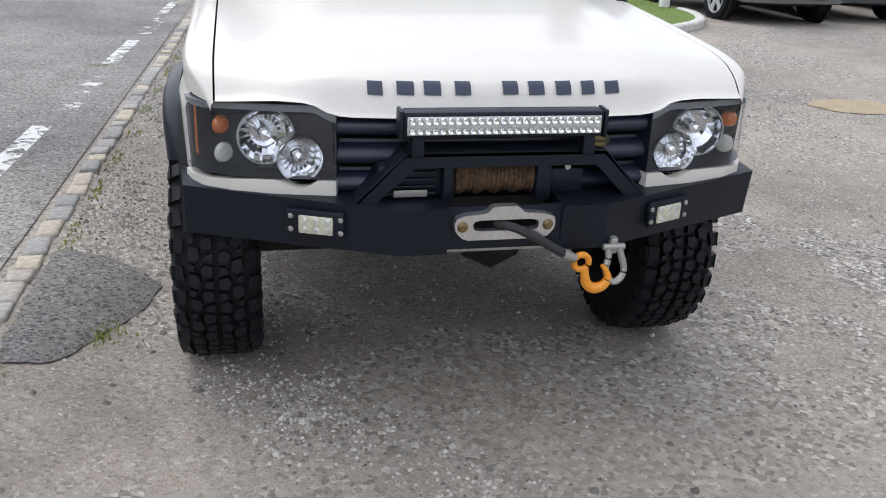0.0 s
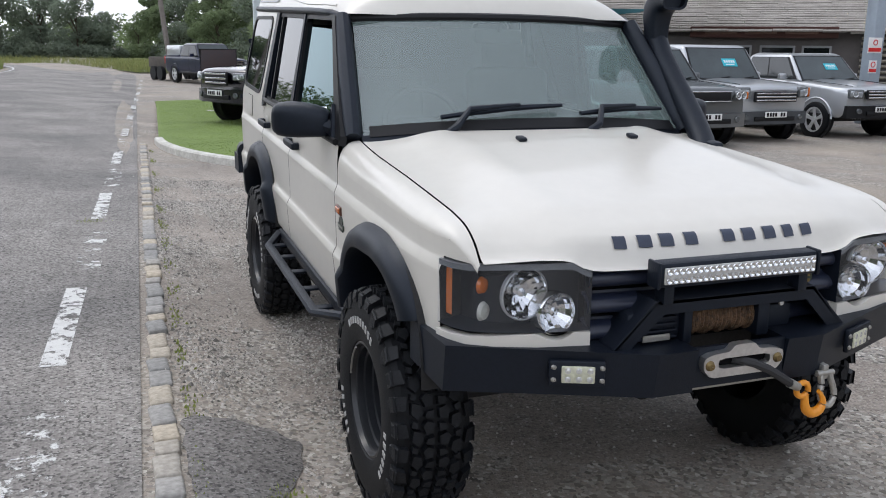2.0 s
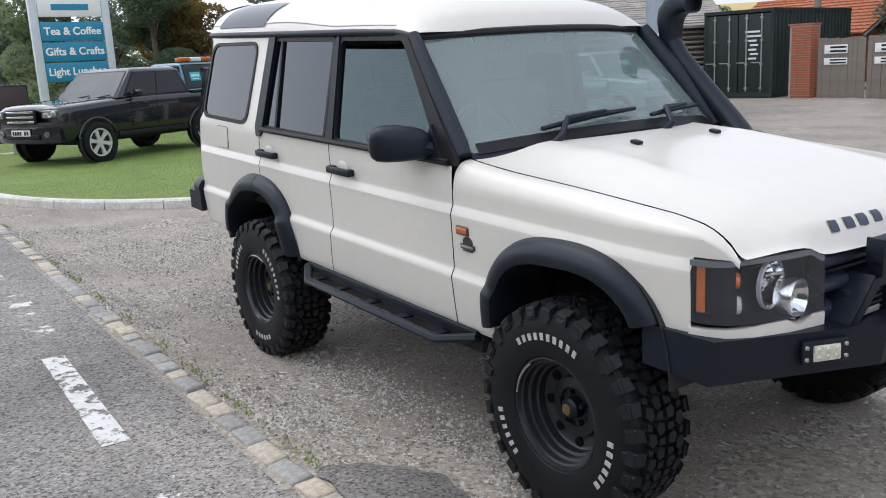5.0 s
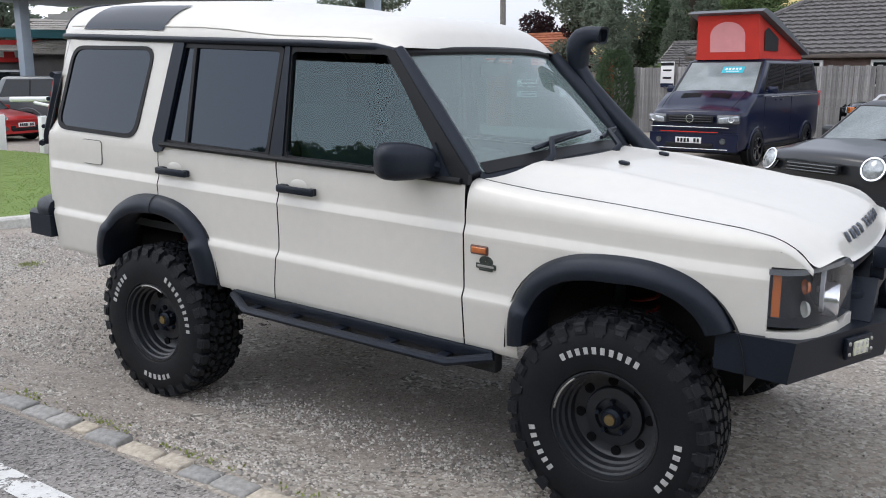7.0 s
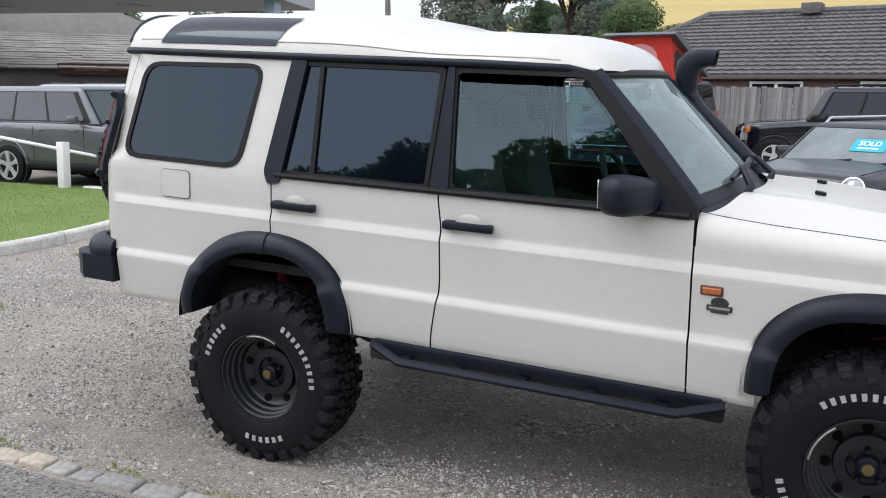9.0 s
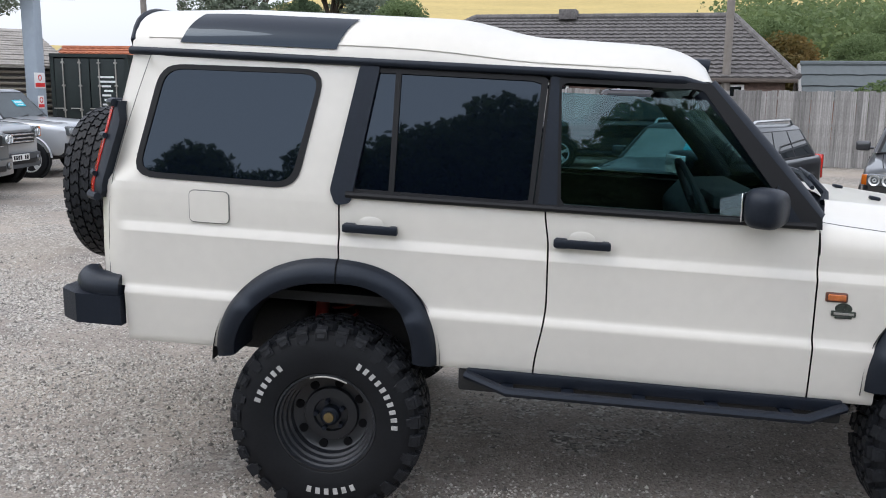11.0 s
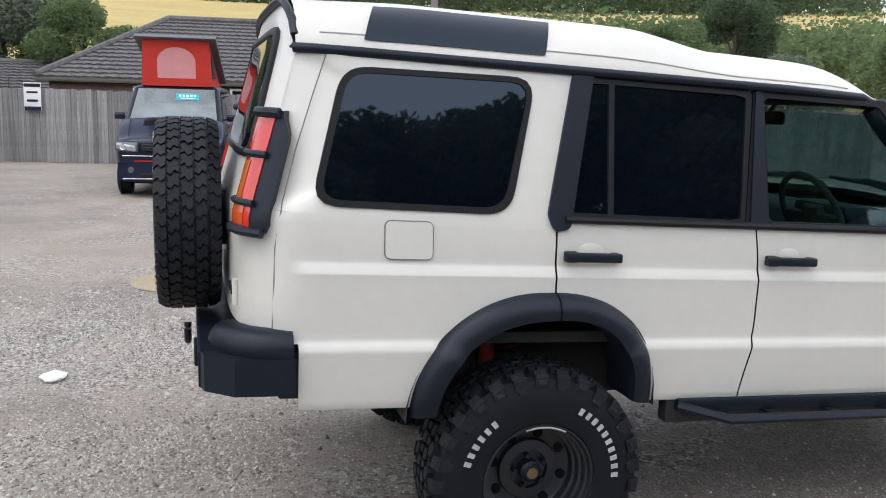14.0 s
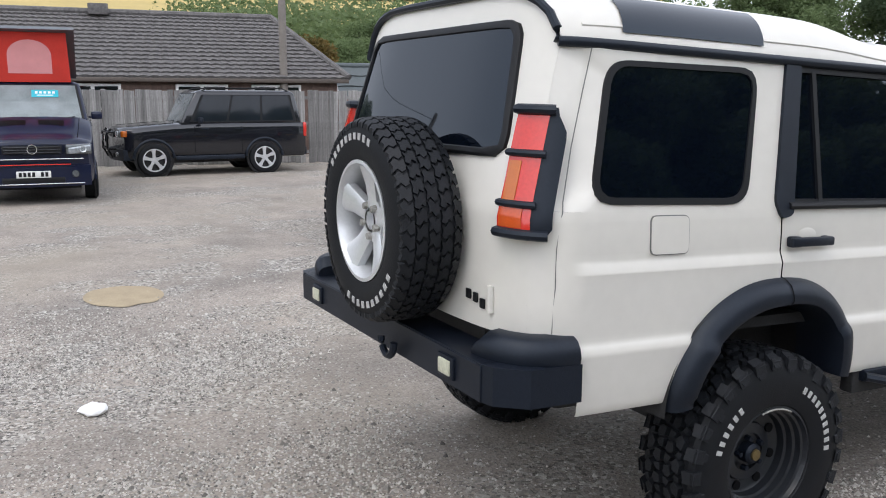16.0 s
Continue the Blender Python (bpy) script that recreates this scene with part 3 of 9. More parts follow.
def build_sides(side):
    g = 0.0035
    fixed = lambda v: (lambda z: v)
    # front wing with its rolled top
    bm = side_panel(side, "front_wing", fixed(-0.66), fixed(0.64 - g), 0.625, 1.20, 64, 18)
    n = 40

    def top(u, v):
        y = -0.66 + (1.30 - 2 * g) * u
        ze = hood_edge_z(y)
        x0 = side_x(y, 1.20)
        a = v * math.pi / 2
        zb = min(1.20, ze - 0.02)
        return (side * (0.785 + (x0 - 0.785) * math.cos(a) ** 0.75), y, zb + (ze - zb) * math.sin(a))
    sheet(bm, top, n, 8)
    wing = cp("front_wing", bm, PAINT)
    # doors below the belt line
    fd = cp("front_door", side_panel(side, "d", fixed(0.64 + g), lambda z: seam_b(z) - g, 0.632, 1.30, 30, 20), PAINT)
    rd = cp("rear_door", side_panel(side, "d", lambda z: seam_b(z) + g, lambda z: seam_r(z) - g, 0.632, 1.30, 30, 20), PAINT)
    cp("rear_quarter", side_panel(side, "q", lambda z: seam_r(z) + g, fixed(3.53), 0.632, 1.30, 46, 20), PAINT)
    # near-black sheet behind the panels: the shut lines' shade, put into colour
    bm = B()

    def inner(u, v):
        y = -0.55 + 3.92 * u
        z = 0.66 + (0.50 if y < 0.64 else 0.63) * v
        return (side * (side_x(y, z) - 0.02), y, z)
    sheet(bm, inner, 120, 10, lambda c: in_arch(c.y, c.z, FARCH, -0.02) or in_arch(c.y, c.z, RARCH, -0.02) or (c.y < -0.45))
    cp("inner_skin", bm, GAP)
    # door handles
    for y0, y1, door in ((1.415, 1.635, fd), (2.245, 2.468, rd)):
        bm = B()
        box(bm, (side * 0.912, (y0 + y1) / 2, 1.178), (0.022, y1 - y0, 0.034), 0.008)
        box(bm, (side * 0.899, y1 - 0.03, 1.178), (0.034, 0.05, 0.040), 0.008)
        box(bm, (side * 0.896, y0 + 0.02, 1.178), (0.03, 0.03, 0.034), 0.006)
        cp("door_handle", bm, TRIM, door, "black plastic pull handle")
        bm = B()
        lathe(bm, [(0.001, 0.004), (0.03, 0.003), (0.040, 0.0)], Matrix.Translation((side * 0.884, (y0 + y1) / 2, 1.197)) @ Matrix.Diagonal((side, 1.3, 0.75, 1)), 20)
        cp("handle_recess", bm, PAINT, door)
    # repeater lamp and badge
    bm = B()
    box(bm, (side * 0.893, 0.565, 1.046), (0.016, 0.082, 0.038), 0.0075, None, 4)
    rpt = cp("side_repeater", bm, mat("repeater_base", (0.10, 0.035, 0.02), 0.4), wing, "amber side repeater in a dark rim")
    bm = B()
    box(bm, (side * 0.900, 0.565, 1.046), (0.012, 0.066, 0.025), 0.0055, None, 4)
    cp("repeater_lens", bm, mat("repeater_lens", (0.46, 0.13, 0.035), 0.2, var=0.25, scale=70, coat=0.5), rpt)
    bm = B()
    box(bm, (side * 0.894, 0.535, 0.984), (0.006, 0.092, 0.022), 0.003)
    box(bm, (side * 0.894, 0.535, 0.970), (0.006, 0.062, 0.010), 0.002)
    lathe(bm, [(0.001, 0.006), (0.024, 0.006), (0.028, 0.0)], Matrix.Translation((side * 0.890, 0.535, 1.004)) @ Matrix.Diagonal((side, 1.2, 0.8, 1)), 20)
    wb_ = cp("wing_badge", bm, mat("pewter_badge", (0.055, 0.065, 0.055), 0.4, 0.4, var=0.5, scale=90), wing, "small dark badge")
    bm = B()
    box(bm, (side * 0.8975, 0.535, 0.984), (0.003, 0.074, 0.009), 0.001)
    cp("badge_bar", bm, GALV, wb_)
    # wheel-arch flares
    for arch, lo, hi in ((FARCH, 0.0, 0.87), (RARCH, 0.0, 1.0)):
        c, a, b, base = arch
        path = arch_pts(c, a, b, base, 56, 0.0, 2.5, 1 - hi, 1.0)
        bm = B()
        rows = []
        for i, (y, z) in enumerate(path):
            zz = z - RAKE * (y - 1.6)
            ctr = Vector((0, c, base + 0.08 - RAKE * (c - 1.6)))
            d = (ctr - Vector((0, y, zz))).normalized()
            sx = side_x(y, zz) + 0.002
            prof = ((-0.006, 0.0), (0.002, 0.022), (0.018, 0.044), (0.045, 0.056), (0.072, 0.060), (0.086, 0.054), (0.090, 0.040), (0.088, -0.02), (0.092, -0.16))
            rows.append([bm.verts.new((side * (sx + o), y + d.y * r, zz + d.z * r)) for r, o in prof])
        for q, w in zip(rows, rows[1:]):
            for j in range(len(q) - 1):
                bm.faces.new((q[j], q[j + 1], w[j + 1], w[j]))
        bm.faces.new(rows[0])
        bm.faces.new(rows[-1])
        fl = cp("wheel_arch_flare", bm, TRIM, None, "wide black rubber wheel-arch flare")
        if arch is RARCH:
            bm = B()
            y, z = 2.488, base + b
            zz = z - RAKE * (y - 1.6)
            prof = ((-0.008, 0.0), (0.002, 0.024), (0.018, 0.046), (0.045, 0.058), (0.072, 0.062), (0.09, 0.05))
            for p, q in zip(prof, prof[1:]):
                v = [bm.verts.new((side * (side_x(y, zz) + 0.003 + o), y + dy, zz - r)) for (r, o), dy in ((p, -0.003), (p, 0.003), (q, 0.003), (q, -0.003))]
                bm.faces.new(v)
            cp("flare_joint", bm, GAP, fl)


mirrored(build_sides)

# fuel flap, right side only
bm = B()
flap = rounded([(2.943, 1.156), (3.106, 1.156), (3.106, 1.282), (2.943, 1.282)], 0.022, 5)
prism(bm, flap, lambda y, z: (-side_x(y, z) - 0.007, y, z), (0.02, 0, 0))
fuel = cp("fuel_flap", bm, PAINT, None, "square white fuel flap")
bm = B()
big = rounded([(2.9395, 1.1525), (3.1095, 1.1525), (3.1095, 1.2855), (2.9395, 1.2855)], 0.026, 5)
prism(bm, big, lambda y, z: (-side_x(y, z) - 0.0045, y, z), (0.01, 0, 0))
cp("flap_gap", bm, mat("panel_gap_grey", (0.16, 0.16, 0.15), 0.8), fuel)


# bonnet
def hood_pt(u, v):
    x = -0.779 + 1.558 * u
    k = abs(x) / 0.779
    yf = -0.752 + 0.075 * k ** 2.2
    y = yf + (0.61 - 0.155 * (1 - k ** 2) - yf) * v ** 1.35
    zc = interp(y, ((-0.755, 1.118), (-0.748, 1.135), (-0.73, 1.165), (-0.70, 1.195), (-0.64, 1.228), (-0.5, 1.268), (-0.2, 1.315), (0.23, 1.362), (0.62, 1.376)))
    ze = hood_edge_z(y) + 0.002
    s = smoothstep(0.55, 1.0, k) * 0.75 + 0.25 * k * k
    rise = 0.005 * (smoothstep(0.52, 0.60, k) - smoothstep(0.66, 0.80, k)) * smoothstep(-0.72, -0.4, y)
    z = zc + (ze - zc) * s * smoothstep(-0.76, -0.60, y) + rise
    lip = interp(abs(x), ((0.0, 1.116), (0.44, 1.120), (0.48, 1.128), (0.53, 1.156), (0.62, 1.160), (0.779, 1.152)))
    w = 1 - smoothstep(0.0, 0.06, y - yf)
    return (x, y, z + (lip - z) * w)


bm = B()
sheet(bm, hood_pt, 48, 48)
hood = cp("bonnet", bm, PAINT, None, "cream-white bonnet", 60)
# near-black sheet painted as the shade in the bonnet's gaps
bm = B()
sheet(bm, lambda u, v: (-0.79 + 1.58 * u, -0.66 + 1.25 * v, hood_edge_z(-0.66 + 1.25 * v) - 0.03), 10, 20)
cp("bonnet_gap_liner", bm, GAP, hood)
# brand lettering as plain dark blocks
def hood_v(u, z):
    """How far up the bonnet's nose the height z lies."""
    return min((k / 600 for k in range(20, 240)), key=lambda v: abs(hood_pt(u, v)[2] - z))


for i, (x, w) in enumerate(((-0.373, 0.042), (-0.292, 0.048), (-0.216, 0.048), (-0.128, 0.045), (0.010, 0.045), (0.086, 0.047), (0.168, 0.046), (0.246, 0.040), (0.320, 0.043))):
    bm = B()
    uc = (x + w / 2 + 0.779) / 1.558
    va, vb2 = hood_v(uc, 1.172), hood_v(uc, 1.205)

    def blk(u, v):
        p = hood_pt((x + w * u + 0.779) / 1.558, va + (vb2 - va) * v)
        return (p[0], p[1] - 0.003, p[2] + 0.003)
    sheet(bm, blk, 3, 5)
    cp("letter_block", bm, DARKBLOCK, hood, "" if i else "dark block of the raised name")
for x in (-0.241, 0.262):
    bm = B()
    u = (x + 0.779) / 1.558
    p = Vector(hood_pt(u, 0.80))
    box(bm, (x, 0.23, 1.362 + 0.006), (0.035, 0.045, 0.016), 0.006, (8, 0, 0))
    cp("washer_jet", bm, TRIM, hood)


# cowl, screen, pillars, roof
def screen_pt(u, v, lift=0.0):
    x = -1 + 2 * u
    half = 0.775 + (0.700 - 0.775) * v
    y = 0.635 + (1.085 - 0.635) * v - 0.14 * (1 - x * x)
    z = 1.325 + (1.800 - 1.325) * v + 0.045 * (1 - x * x) * (1 - v) + 0.02 * (1 - x * x) * v
    return Vector((x * half, y - lift, z + lift * 0.8))


bm = B()
sheet(bm, lambda u, v: screen_pt(0.004 + 0.992 * u, 0.02 + 0.97 * v), 24, 12)
scr = cp("windscreen", bm, SCREEN, None, "curved windscreen", 60)
scr.visible_shadow = False
bm = B()
tube(bm, [screen_pt(k / 16, 1.0) for k in range(17)], 0.02, 8)
cp("screen_header", bm, SEAL)
bm = B()


def cowl(u, v):
    p = Vector(screen_pt(u, 0.0))
    q = Vector(hood_pt(u, 1.0))
    q.x = p.x
    r = p.lerp(q + Vector((0, -0.02, -0.02)), v)
    r.z -= 0.012 * math.sin(math.pi * v)
    return r


sheet(bm, lambda u, v: screen_pt(u, 0.045 * (1 - v)) if v < 0.1 else cowl(u, v), 24, 10)
cp("scuttle_panel", bm, TRIM, None, "black plastic scuttle")
bm = B()
sheet(bm, lambda u, v: screen_pt(0.02 + 0.96 * u, 0.085 * v, 0.003), 24, 2)
cp("screen_band", bm, SEAL, scr, "black band along the foot of the screen")
for side in (-1, 1):
    # A pillar
    bm = B()
    path = [(0.812, 0.648, 1.315), (0.803, 0.70, 1.372), (0.780, 0.855, 1.555), (0.750, 1.030, 1.745), (0.742, 1.075, 1.795)]
    tube(bm, [(side * a, b, c) for a, b, c in path], [0.038, 0.044, 0.043, 0.041, 0.038], 12, 1.35)
    cp("windscreen_pillar", bm, TRIM)
# wipers
for x0, x1, yo in ((-0.46, 0.10, 0.0), (0.18, 0.69, 0.0)):
    a, b2 = screen_pt((x0 + 0.775) / 1.55, 0.09), screen_pt((x1 + 0.775) / 1.55, 0.16)
    off = Vector((0, -0.025, 0.02))
    bm = B()
    tube(bm, [a + off, a.lerp(b2, 0.5) + off + Vector((0, -0.022, 0.014)), b2 + off], [0.010, 0.015, 0.009], 6)
    wp = cp("wiper", bm, TRIM)
    bm = B()
    piv = Vector(cowl((x0 + 0.775) / 1.55, 0.75)) + Vector((0.02, 0, 0.012))
    tube(bm, [piv, piv + Vector((0.035, -0.012, 0.035)), a.lerp(b2, 0.22) + off + Vector((0, -0.022, 0.026)), a.lerp(b2, 0.62) + off + Vector((0, -0.03, 0.026))], [0.020, 0.016, 0.013, 0.007], 8)
    cp("wiper_arm", bm, TRIM, wp)


def glass_x(y, z):
    return 0.872 - (z - 1.30) * 0.18 - corner_drop(y, z)


def gl(side, off=0.0):
    return lambda y, z: (side * (glass_x(y, z) + off), y, z)


def pane(side, pts, r, material, name, parent, off=0.0, label="", thick=0.005):
    bm = B()
    prism(bm, rounded(pts, r, 4), gl(side, off), (-side * thick, 0, 0))
    ob = cp(name, bm, material, parent, label, 30)
    return ob


def window_frame(side, outer, inner, r_o, r_i, material, name, parent, off, depth=0.03, n=72, label=""):
    c = (sum(p[0] for p in inner) / len(inner), sum(p[1] for p in inner) / len(inner))
    o = by_angle(rounded(outer, r_o, 5), c, n)
    i = by_angle(rounded(inner, r_i, 6), c, n)
    bm = B()
    L = gl(side, off)
    a, b = [bm.verts.new(L(*p)) for p in o], [bm.verts.new(L(*p)) for p in i]
    D = gl(side, off - depth)
    d = [bm.verts.new(D(*p)) for p in i]
    e = [bm.verts.new(D(*p)) for p in o]
    for k in range(n):
        j = (k + 1) % n
        bm.faces.new((a[k], a[j], b[j], b[k]))
        bm.faces.new((b[k], b[j], d[j], d[k]))
        bm.faces.new((a[k], a[j], e[j], e[k]))
    return cp(name, bm, material, parent, label, 30)


for side in (-1, 1):
    # rear quarter above the belt, with its window
    outer = [(2.475, 1.30), (3.527, 1.30), (3.4945, 1.42), (3.384, 1.822), (2.37, 1.822)]
    win = [(2.672, 1.324), (3.343, 1.332), (3.232, 1.772), (2.565, 1.783)]
    uq = window_frame(side, outer, win, 0.004, 0.085, PAINT, "upper_quarter", None, 0.0, n=120)
    seal_in = [(2.688, 1.337), (3.324, 1.345), (3.219, 1.762), (2.579, 1.772)]
    window_frame(side, [(2.663, 1.315), (3.353, 1.323), (3.240, 1.781), (2.556, 1.792)], seal_in, 0.088, 0.07, SEAL, "window_seal", uq, 0.006, n=96)
    pane(side, [(2.682, 1.332), (3.332, 1.340), (3.224, 1.766), (2.574, 1.777)], 0.075, PRIVACY, "quarter_window", uq, 0.0, "dark privacy glass")
    # black trim in front of it
    bm = B()
    prism(bm, rounded([(2.44, 1.275), (2.50, 1.262), (2.525, 1.32), (2.415, 1.822), (2.335, 1.822)], 0.02, 4), gl(side, 0.013), (-side * 0.03, 0, 0))
    cp("pillar_trim", bm, TRIM, uq, "black pillar trim")
    # rear door window frame
    rf = window_frame(side, [(1.722, 1.296), (2.470, 1.296), (2.365, 1.815), (1.672, 1.815)], [(1.738, 1.326), (2.438, 1.331), (2.350, 1.790), (1.700, 1.790)], 0.01, 0.012, SEAL, "rear_door_frame", None, 0.002, n=96, label="black window frame")
    pane(side, [(1.732, 1.32), (2.27, 1.32), (2.255, 1.795), (1.694, 1.795)], 0.01, PRIVACY, "rear_door_window", rf, -0.008, "dark privacy glass")
    pane(side, [(2.285, 1.32), (2.444, 1.325), (2.356, 1.795), (2.27, 1.795)], 0.01, PRIVACY, "fixed_quarter_light", rf, -0.008)
    bm = B()
    prism(bm, [(2.268, 1.322), (2.290, 1.322), (2.274, 1.795), (2.252, 1.795)], gl(side, 0.004), (-side * 0.02, 0, 0))
    cp("window_divider", bm, SEAL, rf)
    # front door window frame, open to the cabin
    ff = window_frame(side, [(0.60, 1.296), (1.717, 1.296), (1.667, 1.815), (1.055, 1.815)], [(0.735, 1.325), (1.612, 1.325), (1.622, 1.79), (1.085, 1.79)], 0.01, 0.02, SEAL, "front_door_frame", None, 0.002, n=120, label="black window frame")
    bm = B()
    sheet(bm, lambda u, v: gl(side, -0.012)((0.73 + 0.316 * v) + (0.89 - 0.306 * v) * u, 1.32 + 0.432 * v), 2, 2)
    w = cp("front_door_window", bm, CLEAR, ff, "lightly tinted glass, let down a little")
    w.visible_shadow = False
    bm = B()
    prism(bm, rounded([(1.625, 1.30), (1.700, 1.30), (1.662, 1.812), (1.632, 1.812)], 0.008, 3), gl(side, 0.010), (-side * 0.03, 0, 0))
    cp("centre_pillar_trim", bm, TRIM, ff)
    # belt weatherstrip and roof gutter
    bm = B()
    tube(bm, [(side * (glass_x(y, 1.306) + 0.010), y, 1.308) for y in (0.66, 1.2, 1.7, 2.2, 2.46)], 0.014, 8)
    cp("belt_strip", bm, SEAL)
    bm = B()
    path = [(0.728, 1.06, 1.80), (0.772, 1.16, 1.822), (0.785, 1.5, 1.828), (0.785, 2.2, 1.828), (0.781, 2.9, 1.828), (0.776, 3.20, 1.828), (0.760, 3.33, 1.828), (0.733, 3.392, 1.828)]
    tube(bm, [(side * a, b, c) for a, b, c in path], 0.017, 10)
    cp("roof_gutter", bm, TRIM, None, "black roof gutter")
    # door mirror
    bm = B()
    M = Matrix.Translation((side * 0.980, 0.862, 1.378)) @ Matrix.Rotation(radians(side * 28), 4, "Z")
    shell = []
    for u_, hh, dd, zc_ in ((-0.124, 0.050, 0.034, -0.014), (-0.105, 0.060, 0.050, -0.008), (-0.06, 0.068, 0.064, -0.002), (0.0, 0.074, 0.070, 0.0), (0.06, 0.075, 0.069, 0.001), (0.098, 0.069, 0.060, 0.0), (0.118, 0.054, 0.044, -0.001), (0.126, 0.030, 0.024, -0.002)):
        row = []
        for k in range(28):
            a_ = 2 * math.pi * k / 28
            ca, sa = math.cos(a_), math.sin(a_)
            row.append(M @ Vector((side * u_, math.copysign(abs(ca) ** 0.62, ca) * dd, zc_ + math.copysign(abs(sa) ** 0.62, sa) * hh)))
        shell.append(row)
    rows = [[bm.verts.new(p) for p in r_] for r_ in shell]
    for q, w_ in zip(rows, rows[1:]):
        for j in range(28):
            bm.faces.new((q[j], q[(j + 1) % 28], w_[(j + 1) % 28], w_[j]))
    bm.faces.new(rows[0])
    bm.faces.new(rows[-1])
    mr = cp("door_mirror", bm, TRIM, None, "black plastic door mirror")
    bm = B()
    tube(bm, [(side * 0.845, 0.80, 1.345), (side * 0.88, 0.80, 1.355), (side * 0.93, 0.82, 1.375)], [0.05, 0.042, 0.038], 10, 0.8)
    cp("mirror_arm", bm, TRIM, mr)
    bm = B()
    prism(bm, [(0.70, 1.30), (0.86, 1.30), (0.80, 1.45)], gl(side, 0.016), (-side * 0.03, 0, 0))
    cp("mirror_sail", bm, TRIM, mr)
    bm = B()
    box(bm, M @ Vector((0, 0.069, 0)), (0.19, 0.006, 0.105), 0.002, (0, 0, side * 28))
    cp("mirror_glass", bm, CHROME, mr, "mirror glass")


def roof_pt(u, v):
    s = -1 + 2 * u
    k = abs(s)
    y0, y1 = 1.055 - 0.10 * (1 - s * s), 3.386 - 0.012 * (1 - k ** 4)
    y = y0 + (y1 - y0) * v
    h = 0.150 + 0.010 * smoothstep(1.1, 1.66, y) + 0.061 * smoothstep(1.66, 2.08, y)
    fr = max(0.0, 1 - max(0.0, (y0 + 0.30 - y) / 0.30) ** 2.4) ** 0.58
    re = 1 - 0.10 * smoothstep(2.9, 3.42, y)
    rear = smoothstep(1.8, 2.3, y)
    n = 4.2 + 0.6 * rear
    sec = max(0.0, 1 - k ** n) ** (0.62 - 0.08 * rear)
    w = 0.775 - 0.045 * smoothstep(1.35, 1.05, y) - 0.045 * smoothstep(3.2, 3.46, y)
    return (s * w, y, 1.822 + h * sec * fr * re)


bm = B()
sheet(bm, lambda u, v: roof_pt(0.5 - 0.5 * math.cos(math.pi * u), v), 48, 70)
roof = cp("roof", bm, PAINT, None, "stepped cream-white roof", 70)
for side in (-1, 1):
    bm = B()

    def alpine(u, v, side=side):
        y = 2.485 + 0.66 * u + 0.05 * (1 - v)
        uu = (1 - (0.988 - 0.19 * v ** 1.3)) / 2
        uu = uu if side < 0 else 1 - uu
        p = Vector(roof_pt(uu, (y - 1.04) / 2.38))
        nrm = Vector((side * 0.75, 0, 0.66))
        return p + nrm * 0.006
    sheet(bm, alpine, 14, 8)
    cp("alpine_window", bm, PRIVACY, roof, "dark curved roof window")
    bm = B()
    tube(bm, [Vector(roof_pt(0.013 if side < 0 else 0.987, v / 30)) for v in range(2, 30)], 0.006, 6)
    cp("roof_flange", bm, PAINT, roof)


# tail
def tail_half(z):
    """Half width of the tail at height z, following the flanks and the roof's end."""
    if z < 1.822:
        return glass_x(tail_end(z), z) if z > 1.30 else side_x(tail_end(z), z)
    return 0.730 * max(0.0, 1 - min(1.0, (z - 1.822) / 0.193) ** (1 / 0.54)) ** (1 / 4.8)


def tail_y(x, z):
    k = abs(x) / (tail_half(z) if z < 1.822 else 0.73)
    return 3.598 - 0.275 * max(0.0, z - 1.28) - 0.068 * min(k, 1.05) ** 6


bm = B()


def tail_at(u, v):
    z = 0.885 + 1.127 * v
    x = math.sin((u - 0.5) * math.pi) * tail_half(z)
    return (x, tail_y(x, z), z)


sheet(bm, tail_at, 40, 56)
tail = cp("tailgate", bm, PAINT, None, "cream-white side-hinged tailgate", 60)


def tail_window(grow):
    return by_angle(rounded([(-0.652 - grow, 1.452 - grow), (0.652 + grow, 1.452 - grow), (0.577 + grow, 1.908 + grow), (-0.577 - grow, 1.908 + grow)], 0.075 + grow, 6), (0, 1.68), 96)


bm = B()
rings_ = []
for k in (1.0, 0.8, 0.6, 0.4, 0.2, 0.05):
    rings_.append([bm.verts.new((x * k, tail_y(x * k, 1.68 + (z - 1.68) * k) + 0.008, 1.68 + (z - 1.68) * k)) for x, z in tail_window(-0.022)])
for q, w_ in zip(rings_, rings_[1:]):
    for j in range(96):
        bm.faces.new((q[j], q[(j + 1) % 96], w_[(j + 1) % 96], w_[j]))
bm.faces.new(rings_[-1])
cp("rear_window", bm, PRIVACY, tail, "dark rear window", 60)
bm = B()
seal_rows = [[bm.verts.new((x, tail_y(x, z) + o, z)) for x, z in tail_window(g_)] for g_, o in ((0.0, -0.004), (-0.002, 0.012), (-0.012, 0.018), (-0.026, 0.016), (-0.030, 0.006))]
for q, w_ in zip(seal_rows, seal_rows[1:]):
    for j in range(96):
        bm.faces.new((q[j], q[(j + 1) % 96], w_[(j + 1) % 96], w_[j]))
cp("rear_window_seal", bm, SEAL, tail, "black rubber window seal")
